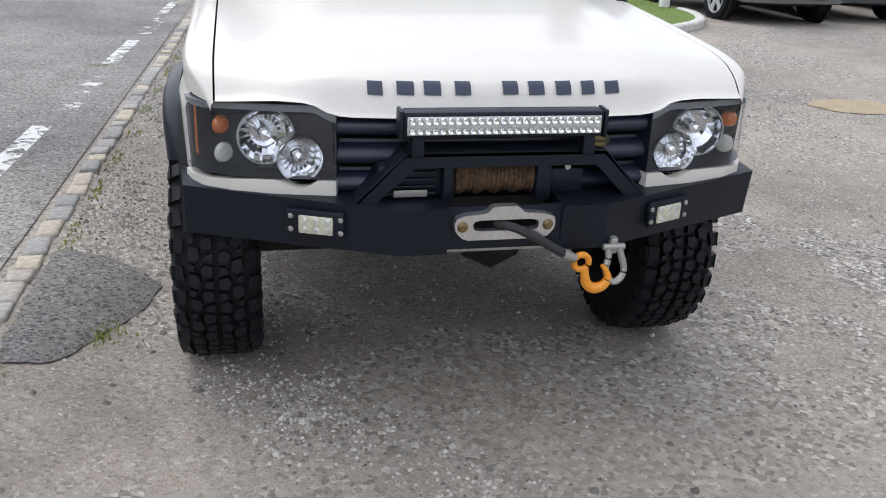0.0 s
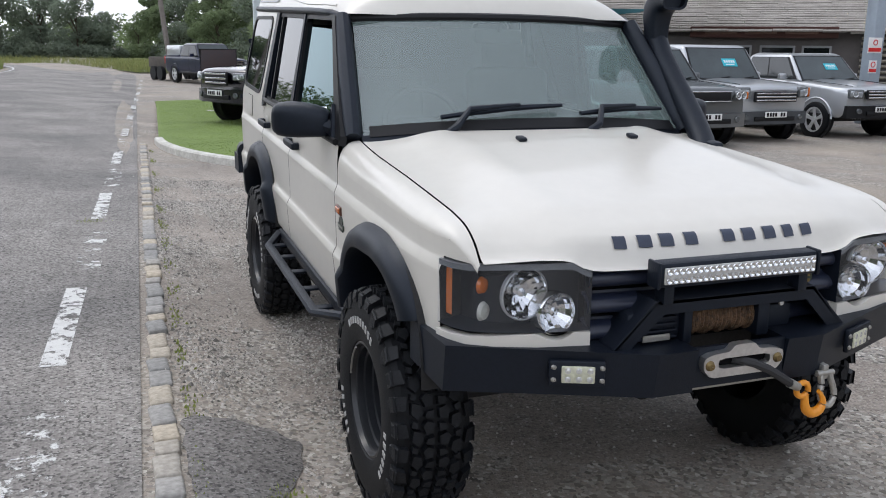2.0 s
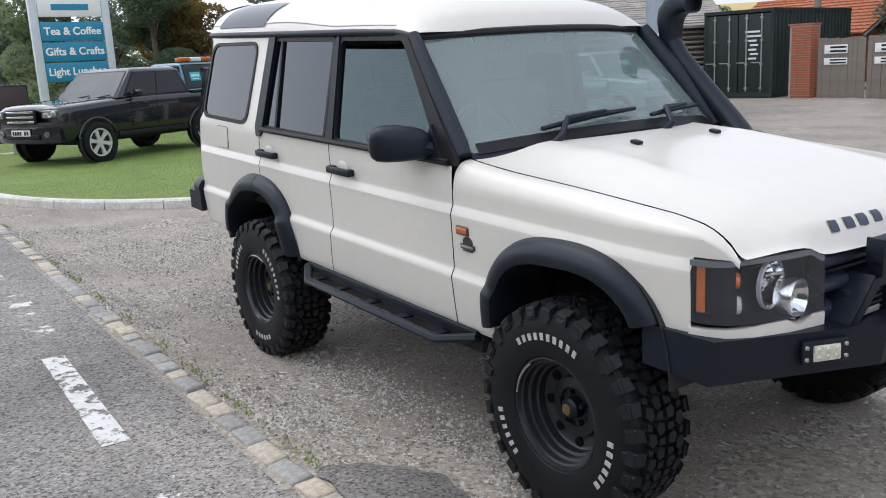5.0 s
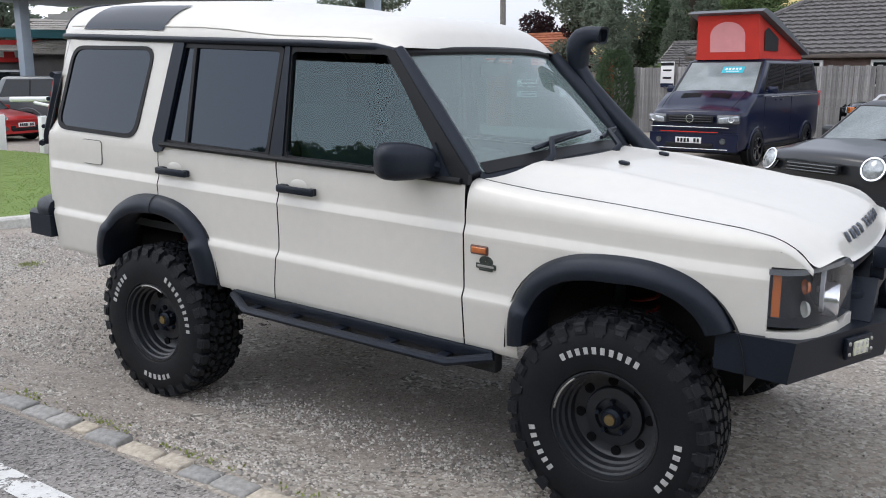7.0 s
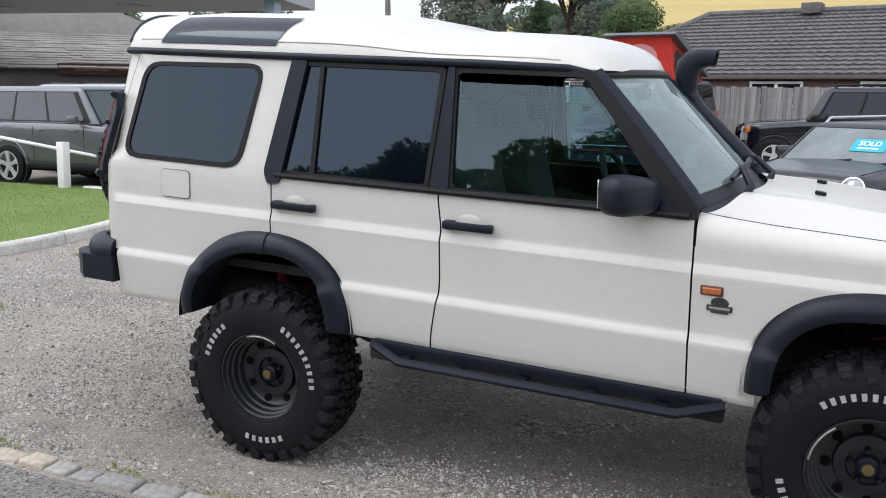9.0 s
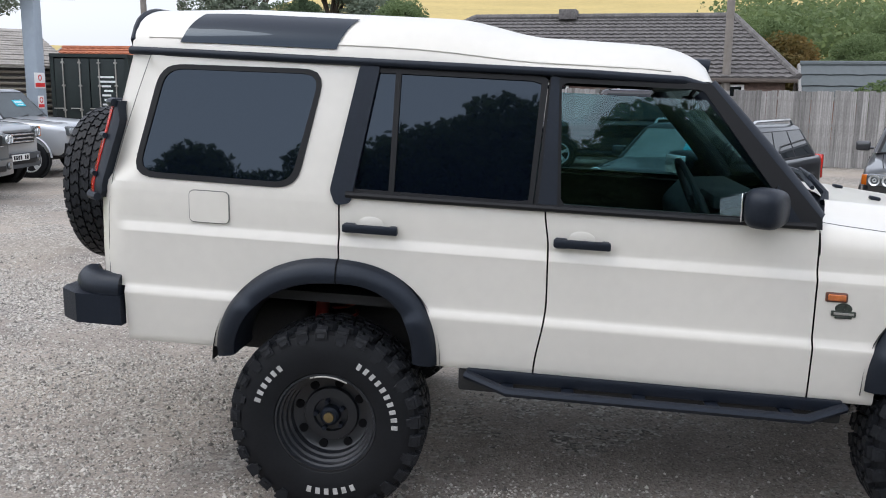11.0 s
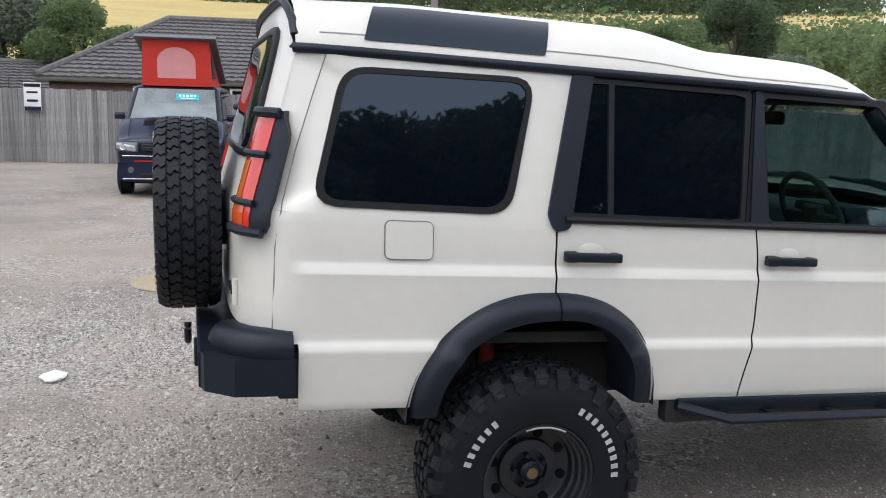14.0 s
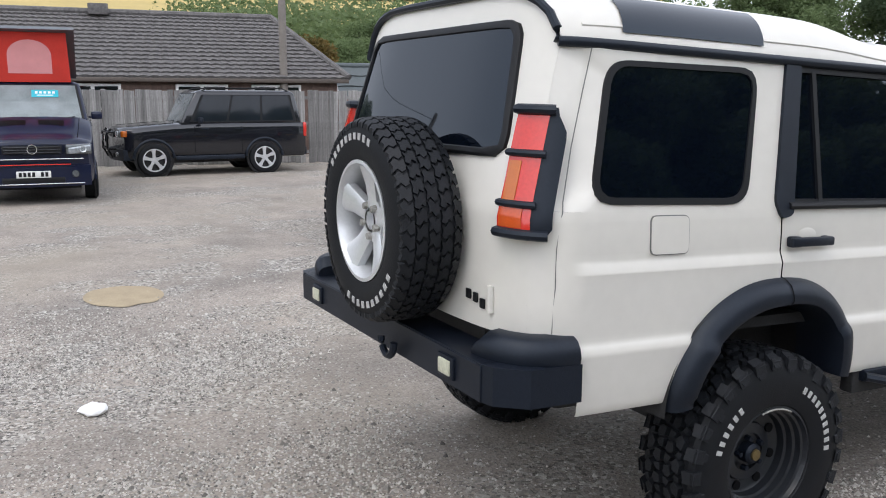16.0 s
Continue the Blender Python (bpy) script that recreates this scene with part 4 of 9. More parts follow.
# rubber strip along the roof's rear edge
bm = B()
zs_ = (1.828, 1.87, 1.92, 1.955, 1.98, 1.996, 2.005)
edge_ = [(-tail_half(z), tail_y(tail_half(z), z) + 0.012, z) for z in zs_]
edge_ += [(x, tail_y(x, 2.009) + 0.012, 2.009) for x in (-0.3, -0.15, 0.0, 0.15, 0.3)]
edge_ += [(-x, y, z) for x, y, z in reversed(edge_[:7])]
tube(bm, edge_, 0.015, 8)
cp("roof_edge_strip", bm, TRIM, None, "black rubber strip along the roof's rear edge")


def corner_plan(s, z, out, side):
    """A point on the rear corner: s from 0 on the tailgate to 1 on the flank."""
    flank = glass_x if z > 1.30 else side_x
    ye = tail_end(z)
    xa = 0.690 - 0.02 * smoothstep(1.3, 1.6, z)
    a, b = Vector((xa, tail_y(xa, z))), Vector((flank(ye - 0.052, z), ye - 0.052))
    c = Vector((flank(ye, z) + 0.022, ye + 0.03))
    p = a * (1 - s) ** 2 + c * 2 * s * (1 - s) + b * s * s
    d = (c - a) * (1 - s) + (b - c) * s
    nrm = Vector((-d.y, d.x)).normalized()
    if nrm.x < 0:
        nrm = -nrm
    p = p + nrm * out
    return (side * p.x, p.y, z)


def on_corner(bm, side, s0, s1, z0, z1, out, deep=0.03, ns=10, nz=10, cut=None):
    """A slab on the rear corner, its edges closed back to the body."""
    s_hi = cut or (lambda z: s1)
    inside = lambda a, b: corner_plan(s0 + (s_hi(z0 + (z1 - z0) * b) - s0) * a, z0 + (z1 - z0) * b, out, side)
    sheet(bm, inside, ns, nz)
    back = lambda a, b, k: corner_plan(s0 + (s_hi(z0 + (z1 - z0) * b) - s0) * a, z0 + (z1 - z0) * b, out - deep * k, side)
    for b in (0.0, 1.0):
        sheet(bm, lambda a, k: back(a, b, k), ns, 1)
    for a in (0.0, 1.0):
        sheet(bm, lambda b, k: back(a, b, k), nz, 1)


for side in (-1, 1):
    bm = B()
    on_corner(bm, side, 0.06, 0.66, 1.235, 1.600, 0.030)
    lamp = cp("tail_lamp", bm, REDLENS, None, "red and amber tail lamp behind a black guard", 30)
    bm = B()
    on_corner(bm, side, 0.10, 0.34, 1.325, 1.452, 0.0325, 0.01)
    cp("amber_section", bm, AMBER, lamp, "amber lens", 30)
    bm = B()
    on_corner(bm, side, 0.10, 0.52, 1.245, 1.312, 0.0325, 0.01)
    cp("lower_section", bm, mat("orange_red_lens", (0.56, 0.075, 0.012), 0.2, var=0.15, coat=0.5), lamp, "orange-red lower lens", 30)
    bm = B()
    on_corner(bm, side, 0.62, 1.0, 1.222, 1.620, 0.026, 0.040, 8, 16, lambda z: 1.0 - 0.22 * smoothstep(1.53, 1.62, z) - 0.10 * smoothstep(1.25, 1.222, z))
    gd = cp("lamp_guard", bm, TRIM, lamp, "black plastic lamp guard", 35)
    for z, r_, s1_ in ((1.226, 0.017, 0.92), (1.318, 0.012, 0.72), (1.476, 0.012, 0.72), (1.612, 0.017, 0.74)):
        bm = B()
        tube(bm, [corner_plan(s1_ - (s1_ + 0.02) * i / 10, z, 0.036 - 0.03 * (i == 10), side) for i in range(11)], r_, 8)
        cp("guard_bar", bm, TRIM, gd)
    # upright seam between the corner panel and the flank
    bm = B()
    pts = [(3.476, 0.905), (3.470, 1.06), (3.466, 1.18), (3.446, 1.298), (3.441, 1.33), (3.395, 1.50), (3.340, 1.67), (3.291, 1.812)]
    rows = []
    for y, z in pts:
        xf = (glass_x if z > 1.30 else side_x)(y, z) + 0.0012
        rows.append([bm.verts.new((side * xf, y - 0.0022, z)), bm.verts.new((side * (xf - 0.0006), y + 0.0022, z))])
    for q, w_ in zip(rows, rows[1:]):
        bm.faces.new((q[0], q[1], w_[1], w_[0]))
    cp("corner_seam", bm, mat("panel_gap_grey", (0.16, 0.16, 0.15), 0.8), tail)

# tailgate hinge and small dark badge blocks
bm = B()
cyl(bm, (-0.655, tail_y(0.655, 0.99) + 0.006, 0.945), (-0.655, tail_y(0.655, 0.99) + 0.006, 1.035), 0.012)
cp("tailgate_hinge", bm, PAINT, tail)
for x, z, s in ((-0.535, 0.988, 0.030), (-0.575, 0.982, 0.026), (-0.612, 0.968, 0.028)):
    bm = B()
    box(bm, (x, tail_y(x, z) + 0.004, z), (s, 0.008, 0.034), 0.003)
    cp("badge_block", bm, SEAL, tail)

# rear bumper
bm = B()
box(bm, (0, 3.705, 0.760), (1.62, 0.014, 0.120), 0.003)
box(bm, (0, 3.63, 0.818), (1.62, 0.155, 0.012), 0.003)
for side in (-1, 1):
    prism(bm, [(0.79, 3.712), (0.855, 3.694), (0.925, 3.60), (0.925, 3.405), (0.88, 3.405), (0.88, 3.57), (0.79, 3.66)], lambda x, y, s=side: (s * x, y, 0.700), (0, 0, 0.124))
rbump = cp("rear_bumper", bm, STEELBLACK, None, "fabricated black steel rear bumper", 20)
for side in (-1, 1):
    bm = B()
    path = [(0.69, 3.642), (0.735, 3.640), (0.79, 3.622), (0.848, 3.580), (0.884, 3.520), (0.892, 3.46), (0.892, 3.412)]
    rows = []
    for i, (x, y) in enumerate(path):
        a_, b_ = Vector(path[max(0, i - 1)]), Vector(path[min(len(path) - 1, i + 1)])
        t_ = (b_ - a_).normalized()
        nn = Vector((-t_.y, t_.x))
        if nn.x + nn.y < 0:
            nn = -nn
        low_ = 0.55 if i == 0 else 1.0
        rows.append([bm.verts.new((side * (x + nn.x * o), y + nn.y * o, 0.820 + (h_ - 0.820) * low_)) for o, h_ in ((0.030, 0.822), (0.036, 0.846), (0.030, 0.874), (0.014, 0.897), (-0.010, 0.908), (-0.05, 0.910), (-0.06, 0.82))])
    for q, w_ in zip(rows, rows[1:]):
        for j in range(6):
            bm.faces.new((q[j], q[j + 1], w_[j + 1], w_[j]))
    bm.faces.new(rows[0])
    bm.faces.new(rows[-1])
    cp("bumper_cap", bm, TRIM, rbump, "rounded black plastic corner cap", 40)
    bm = B()
    box(bm, (side * 0.60, 3.714, 0.762), (0.105, 0.02, 0.078), 0.006)
    ll = cp("reverse_light", bm, STEELBLACK, rbump)
    bm = B()
    box(bm, (side * 0.60, 3.724, 0.762), (0.075, 0.012, 0.052), 0.004)
    cp("reverse_light_lens", bm, PALELENS, ll, "pale LED lens")
bm = B()
tube(bm, [(-0.20 + 0.055 * math.cos(a), 3.745, 0.755 + 0.06 * math.sin(a)) for a in [math.pi * (1 + i / 10) for i in range(11)]], 0.014, 8)
cp("recovery_ring", bm, STEELBLACK, rbump)


# ---- wheels ----
def tyre_mesh(R, w, rim, lugs, seed, mud=True, lugs_only=False):
    """A tyre about the x axis, outer face towards -x; lug blocks round the tread."""
    rng = random.Random(seed)
    bm = B()
    h = w / 2
    Rt = R - (0.026 if mud else 0.010)
    prof = [(rim, -h * 0.80), (rim + 0.012, -h * 0.93), (rim + 0.045, -h * 1.0), (rim + (Rt - rim) * 0.62, -h * 1.0), (Rt - 0.035, -h * 0.96), (Rt - 0.010, -h * 0.88), (Rt, -h * 0.74), (Rt + 0.002, 0), (Rt, h * 0.74), (Rt - 0.010, h * 0.88), (Rt - 0.035, h * 0.96), (rim + (Rt - rim) * 0.5, h), (rim + 0.02, h * 0.9), (rim, h * 0.8)]
    if not lugs_only:
        lathe(bm, prof, Matrix.Identity(4), 72)
        return bm

    st = 2 * math.pi / lugs

    def block(shape, a0, sgn, top, gap=0.006):
        """A tread block: an outline in half-widths and pitches, raised from the carcass."""
        c = (sum(p[0] for p in shape) / len(shape), sum(p[1] for p in shape) / len(shape))
        lo_, hi_ = [], []
        for u, v in shape:
            for keep, r, k in ((lo_, Rt - 0.006, 1.0), (hi_, top, 1 - gap / 0.05)):
                x = sgn * h * (c[0] + (u - c[0]) * k)
                a = a0 + st * (c[1] + (v - c[1]) * k)
                rr = r - 0.026 * (abs(x) / h) ** 6
                keep.append(bm.verts.new((x, rr * math.cos(a), rr * math.sin(a))))
        bm.faces.new(hi_)
        for j in range(len(shape)):
            q = (j + 1) % len(shape)
            bm.faces.new((lo_[j], lo_[q], hi_[q], hi_[j]))
    for k in range(lugs):
        a = k * st
        if mud:
            big = k % 2
            for sgn in (-1, 1):
                o = a + (st * 0.5 if sgn > 0 else 0) + st * rng.uniform(-0.02, 0.02)
                block(((0.66 if big else 0.72, 0.04), (0.99, 0.0), (0.99, 0.64), (0.70 if big else 0.66, 0.60)), o, sgn, R, 0.005)
                # shoulder ridges running down the sidewall
                r1, r0 = R - 0.012, Rt - (0.044 if big else 0.020)
                v = []
                for xx, kk in ((h * 0.93, 0.0), (h * 1.016, 0.06)):
                    for r, aa in ((r0, 0.08 + kk), (r0, 0.54 - kk), (r1, 0.64 - kk), (r1, kk)):
                        v.append(bm.verts.new((sgn * (xx - (0.012 if r == r1 and kk else 0)), r * math.cos(o + st * aa), r * math.sin(o + st * aa))))
                for f in ((4, 5, 6, 7), (0, 1, 5, 4), (1, 2, 6, 5), (2, 3, 7, 6), (3, 0, 4, 7)):
                    bm.faces.new([v[i] for i in f])
                block(((0.05, 0.10), (0.25, 0.00), (0.35, 0.20), (0.27, 0.55), (0.06, 0.50)), o, sgn, R)
                block(((0.36, 0.40), (0.58, 0.30), (0.62, 0.74), (0.46, 0.98), (0.32, 0.76)), o, sgn, R)
                block(((0.05, 0.64), (0.23, 0.68), (0.29, 0.88), (0.20, 0.94), (0.06, 0.98)), o, sgn, R - 0.001, 0.004)
                block(((0.44, 0.05), (0.58, -0.04), (0.61, 0.20), (0.47, 0.28)), o, sgn, R - 0.002, 0.004)
        else:
            for i, xc in enumerate((-0.80, -0.42, -0.02, 0.38, 0.79)):
                o = a + st * (0.5 if i % 2 else 0.0) + st * rng.uniform(-0.04, 0.04)
                f = 1 if i % 2 else -1
                w_ = 0.175
                block(((xc - w_, 0.05), (xc - 0.05, 0.05 + 0.16 * f), (xc + 0.05, 0.05 - 0.16 * f), (xc + w_, 0.05), (xc + w_ + 0.02, 0.50), (xc + w_, 0.86), (xc + 0.05, 0.86 - 0.16 * f), (xc - 0.05, 0.86 + 0.16 * f), (xc - w_, 0.86), (xc - w_ + 0.04, 0.45)), o, 1, R, 0.0022)
    return bm


def arc_blocks(R, h, text_len, mid, span, x, wide=0.62, tall=0.026, only=0):
    """Raised blocks along an arc of the sidewall: one for each letter."""
    bm = B()
    st = span / text_len
    for k in (only,):
        a = mid + span / 2 - (k + 0.5) * st
        v = []
        for xx in (x + 0.002, x - 0.0018):
            for r, da in ((R - tall / 2, -st * wide / 2), (R - tall / 2, st * wide / 2), (R + tall / 2, st * wide / 2), (R + tall / 2, -st * wide / 2)):
                aa = a + da
                v.append(bm.verts.new((xx, -r * math.cos(aa), r * math.sin(aa))))
        for f in ((4, 5, 6, 7), (0, 1, 5, 4), (1, 2, 6, 5), (2, 3, 7, 6), (3, 0, 4, 7)):
            bm.faces.new([v[i] for i in f])
    return bm


def mud_wheel(loc, rz, turn):
    R, w, rim = 0.412, 0.285, 0.205
    ob = new("wheel")
    ob.parent = suv
    ob.matrix_basis = pose(*loc, 0, 0, rz) @ Matrix.Rotation(radians(turn), 4, "X")
    ty = part("tyre", tyre_mesh(R, w, rim, 29, 1), RUBBER, ob, "mud-terrain tyre with chunky lugs", 25)
    part("tread", tyre_mesh(R, w, rim, 29, 1, True, True), TREAD, ty, "chunky black tread lugs", 25)["kind"] = "stuff"
    x = -w / 2 * 1.0 - 0.001
    for n, mid, span in ((10, 90, 66), (6, 205, 40), (6, 335, 44)):
        for k in range(n):
            part("sidewall_block", arc_blocks(0.292, w / 2, n, radians(mid), radians(span), x, 0.50, 0.026, k), WHITEBLOCK, ty, "" if k else "white raised sidewall mark")
    bm = B()
    prof = [(0.205, -0.115), (0.212, -0.128), (0.204, -0.130), (0.198, -0.112), (0.190, -0.108), (0.188, -0.085), (0.178, -0.080), (0.176, -0.055), (0.166, -0.050), (0.163, -0.020), (0.150, -0.012), (0.118, -0.006), (0.112, -0.022), (0.075, -0.026), (0.070, -0.012), (0.040, -0.012), (0.001, -0.012)]
    lathe(bm, prof, Matrix.Identity(4), 64)
    lathe(bm, [(0.205, -0.115), (0.205, 0.12)], Matrix.Identity(4), 48)
    rimo = part("rim", bm, mat("black_steel_rim", (0.016, 0.018, 0.022), 0.30, var=0.25, scale=20), ob, "black modular steel rim")
    # rim stays uncut: near-black plugs paint the shade of its holes
    for k in range(8):
        a = 2 * math.pi * k / 8
        bm = B()
        cyl(bm, (-0.0165, 0.140 * math.cos(a), 0.140 * math.sin(a)), (-0.006, 0.140 * math.cos(a), 0.140 * math.sin(a)), 0.019, 0.019, 16)
        part("rim_hole", bm, GAP, rimo)
    bm = B()
    lathe(bm, [(0.042, -0.012), (0.040, -0.05), (0.030, -0.06), (0.001, -0.062)], Matrix.Identity(4), 24)
    part("hub_cap", bm, STEELBLACK, rimo)
    bm = B()
    lathe(bm, [(0.022, -0.060), (0.021, -0.068), (0.001, -0.070)], Matrix.Identity(4), 16)
    part("hub_centre", bm, BRASS, rimo, "tarnished brass hub centre")
    for k in range(5):
        a = 2 * math.pi * (k + 0.25) / 5
        bm = B()
        cyl(bm, (-0.024, 0.06 * math.cos(a), 0.06 * math.sin(a)), (-0.048, 0.06 * math.cos(a), 0.06 * math.sin(a)), 0.012, 0.010, 6)
        part("wheel_nut", bm, STEELBLACK, rimo)
    bm = B()
    pts = [(-0.131, -0.2 * math.cos(a), 0.2 * math.sin(a)) for a in [radians(122 + 3 * i) for i in range(16)]]
    tube(bm, pts, 0.004, 6)
    part("rim_scuff", bm, GALV, rimo, "bare metal scuff on the rim edge")
    return ob


mud_wheel((-0.815, 0.0, 0.405), 0, -4)
mud_wheel((-0.815, 2.54, 0.405), 0, 60)
mud_wheel((0.815, 0.0, 0.405), 180, 20)
mud_wheel((0.815, 2.54, 0.405), 180, 35)

# spare wheel on the tailgate
spare = new("spare_wheel")
spare.parent = suv
spare.matrix_basis = pose(-0.19, 3.735, 1.292, 0, 0, -90)
sw_t = part("tyre", tyre_mesh(0.368, 0.235, 0.210, 44, 2, False), RUBBER, spare, "worn all-terrain tyre with white marks", 25)
part("tread", tyre_mesh(0.368, 0.235, 0.210, 44, 2, False, True), TREAD, sw_t, "fine black tread blocks", 25)["kind"] = "stuff"
for n, mid, span in ((10, 105, 78), (10, 290, 84)):
    for k in range(n):
        part("sidewall_block", arc_blocks(0.300, 0.11, n, radians(mid), radians(span), -0.1185, 0.46, 0.024, k), WHITEBLOCK, sw_t)
bm = B()
lathe(bm, [(0.212, 0.10), (0.212, -0.095), (0.218, -0.112), (0.205, -0.114), (0.196, -0.095), (0.190, -0.045), (0.188, 0.03)], Matrix.Identity(4), 56)
sr = part("rim", bm, ALLOY, spare, "silver five-spoke alloy rim")
bm = B()
lathe(bm, [(0.188, 0.02), (0.03, 0.03), (0.001, 0.03)], Matrix.Identity(4), 32)
part("rim_well", bm, UNDER, sr)
for k in range(5):
    a = 2 * math.pi * (k + 0.3) / 5
    bm = B()
    rows = []
    for r, wd, xx in ((0.03, 0.038, -0.062), (0.075, 0.034, -0.062), (0.13, 0.040, -0.072), (0.195, 0.058, -0.092)):
        c, s_ = math.cos(a), math.sin(a)
        row = []
        for dx, dw in ((0.03, -wd), (0.0, -wd), (-0.008, -wd * 0.6), (-0.008, wd * 0.6), (0.0, wd), (0.03, wd)):
            row.append(bm.verts.new((xx + dx, r * c - dw * s_, r * s_ + dw * c)))
        rows.append(row)
    for q, w_ in zip(rows, rows[1:]):
        for j in range(5):
            bm.faces.new((q[j], q[j + 1], w_[j + 1], w_[j]))
    part("spoke", bm, ALLOY, sr)
    bm = B()
    a2 = a + math.pi / 5
    cyl(bm, (-0.064, 0.058 * math.cos(a2), 0.058 * math.sin(a2)), (-0.082, 0.058 * math.cos(a2), 0.058 * math.sin(a2)), 0.014, 0.012, 8)
    part("wheel_nut", bm, GALV, sr)
bm = B()
lathe(bm, [(0.082, -0.03), (0.080, -0.060), (0.045, -0.070), (0.034, -0.070), (0.032, -0.04), (0.001, -0.04)], Matrix.Identity(4), 32)
part("hub", bm, ALLOY, sr)
bm = B()
box(bm, (-0.17, 3.63, 1.20), (0.20, 0.16, 0.22), 0.02)
cp("spare_carrier", bm, STEELBLACK, None, "black spare wheel bracket")

# side rock sliders
for side in (-1, 1):
    bm = B()
    zr = 0.614
    box(bm, (side * 0.875, 1.235, zr), (0.05, 1.46, 0.05), 0.008)
    sl = cp("rock_slider", bm, STEELBLACK, None, "black steel side step")
    bm = B()
    tube(bm, [(side * 0.895, 0.50, zr), (side * 0.985, 0.66, zr - 0.028), (side * 0.985, 1.80, zr - 0.028), (side * 0.895, 1.965, zr)], 0.024, 8, 0.8)
    cp("outer_rail", bm, STEELBLACK, sl)
    for y in (0.72, 1.0, 1.28, 1.56, 1.80):
        bm = B()
        box(bm, (side * 0.93, y, zr - 0.03), (0.13, 0.05, 0.012), 0.003)
        cp("step_rung", bm, STEELBLACK, sl)
    bm = B()
    box(bm, (side * 0.84, 1.25, 0.585), (0.06, 1.5, 0.10), 0.01)
    cp("sill", bm, UNDER)

# underbody: chassis, axles, springs
bm = B()
for side in (-1, 1):
    box(bm, (side * 0.42, 1.62, 0.60), (0.09, 3.6, 0.14), 0.01)
box(bm, (0, 1.30, 0.72), (1.62, 1.55, 0.06))
box(bm, (0, 1.5, 0.70), (1.0, 3.9, 0.05))
box(bm, (0, 0.0, 0.92), (0.98, 1.15, 0.35))
box(bm, (0, 2.9, 0.85), (0.98, 1.2, 0.25))
cp("chassis", bm, UNDER)
# unseen masses added to block light, deepening the shade under the car
for nm, c_, s_ in (("gearbox", (0.05, 1.15, 0.55), (0.42, 1.25, 0.30)), ("fuel_tank", (-0.30, 2.98, 0.66), (0.62, 0.62, 0.24)), ("exhaust_silencer", (0.42, 1.9, 0.52), (0.22, 0.75, 0.17)), ("engine_sump", (0, 0.25, 0.68), (0.5, 0.7, 0.30))):
    bm = B()
    box(bm, c_, s_, 0.05, None, 3)
    cp(nm, bm, UNDER)
# unseen pipe added with them for the same shade
bm = B()
tube(bm, [(0.30, 0.3, 0.56), (0.38, 1.2, 0.52), (0.42, 2.2, 0.54), (0.50, 2.75, 0.68), (0.55, 3.5, 0.62)], 0.03, 8)
cp("exhaust_pipe", bm, UNDER)
for y in (0.0, 2.54):
    bm = B()
    cyl(bm, (-0.72, y, 0.405), (0.72, y, 0.405), 0.045)
    lathe(bm, [(0.001, -0.13), (0.10, -0.10), (0.145, 0), (0.10, 0.10), (0.001, 0.13)], Matrix.Translation((0.2, y, 0.405)), 20)
    part("axle", bm, UNDER, suv)
    for side in (-1, 1):
        bm = B()
        tube(bm, [(side * 0.55 + 0.055 * math.cos(a), y + 0.055 * math.sin(a), 0.46 + 0.034 * a / 2 / math.pi * 1.6) for a in [i * 0.5 for i in range(90)]], 0.008, 6)
        part("coil_spring", bm, SPRING, suv)
        bm = B()
        cyl(bm, (side * 0.62, y + 0.13, 0.40), (side * 0.58, y + 0.08, 0.95), 0.03)
        part("shock_absorber", bm, SPRING if y > 1 else STEELBLACK, suv)
for side in (-1, 1):
    for arch in (FARCH, RARCH):
        bm = B()
        c, a, b, base = arch
        rows = []
        for y, z in arch_pts(c, a + 0.02, b + 0.02, base - 0.02, 24):
            zz = z - RAKE * (y - 1.6)
            rows.append([bm.verts.new((side * 0.90, y, zz)), bm.verts.new((side * 0.52, y, zz))])
        for q, w_ in zip(rows, rows[1:]):
            bm.faces.new((q[0], q[1], w_[1], w_[0]))
        inner = [r[1] for r in rows]
        bm.faces.new(inner)
        cp("arch_liner", bm, UNDER)

# cabin
bm = B()
box(bm, (0, 1.9, 0.86), (1.60, 3.0, 0.04))
box(bm, (0, 0.62, 1.05), (1.60, 0.05, 0.45))
box(bm, (0, 3.40, 1.10), (1.5, 0.04, 0.5))
cp("cabin_floor", bm, UNDER)
bm = B()
sheet(bm, lambda u, v: (Vector(roof_pt(0.04 + 0.92 * u, 0.05 + 0.9 * v)) - Vector((0, 0, 0.035))), 12, 16)
cp("headlining", bm, mat("headlining_cloth", (0.16, 0.16, 0.15), 0.95), None, "pale grey headlining")
bm = B()
prism(bm, rounded([(0.60, 1.10), (0.98, 1.05), (1.02, 1.20), (0.92, 1.32), (0.66, 1.345)], 0.04, 4), lambda y, z: (-0.76, y, z), (1.52, 0, 0))
box(bm, (-0.36, 0.90, 1.335), (0.36, 0.16, 0.07), 0.03)
cp("dashboard", bm, DASHPLASTIC, None, "dark grey dashboard")
bm = B()
M = Matrix.Translation((-0.37, 1.02, 1.315)) @ Matrix.Rotation(radians(-25), 4, "X") @ Matrix.Rotation(radians(90), 4, "Z")
lathe(bm, [(0.19 + 0.014 * math.cos(a), 0.014 * math.sin(a)) for a in [2 * math.pi * i / 10 for i in range(11)]], M, 36)
box(bm, (-0.37, 1.01, 1.30), (0.34, 0.03, 0.045), 0.01, (-25, 0, 0))
box(bm, (-0.37, 1.0, 1.30), (0.12, 0.05, 0.12), 0.02, (-25, 0, 0))
cp("steering_wheel", bm, DASHPLASTIC, None, "black steering wheel")
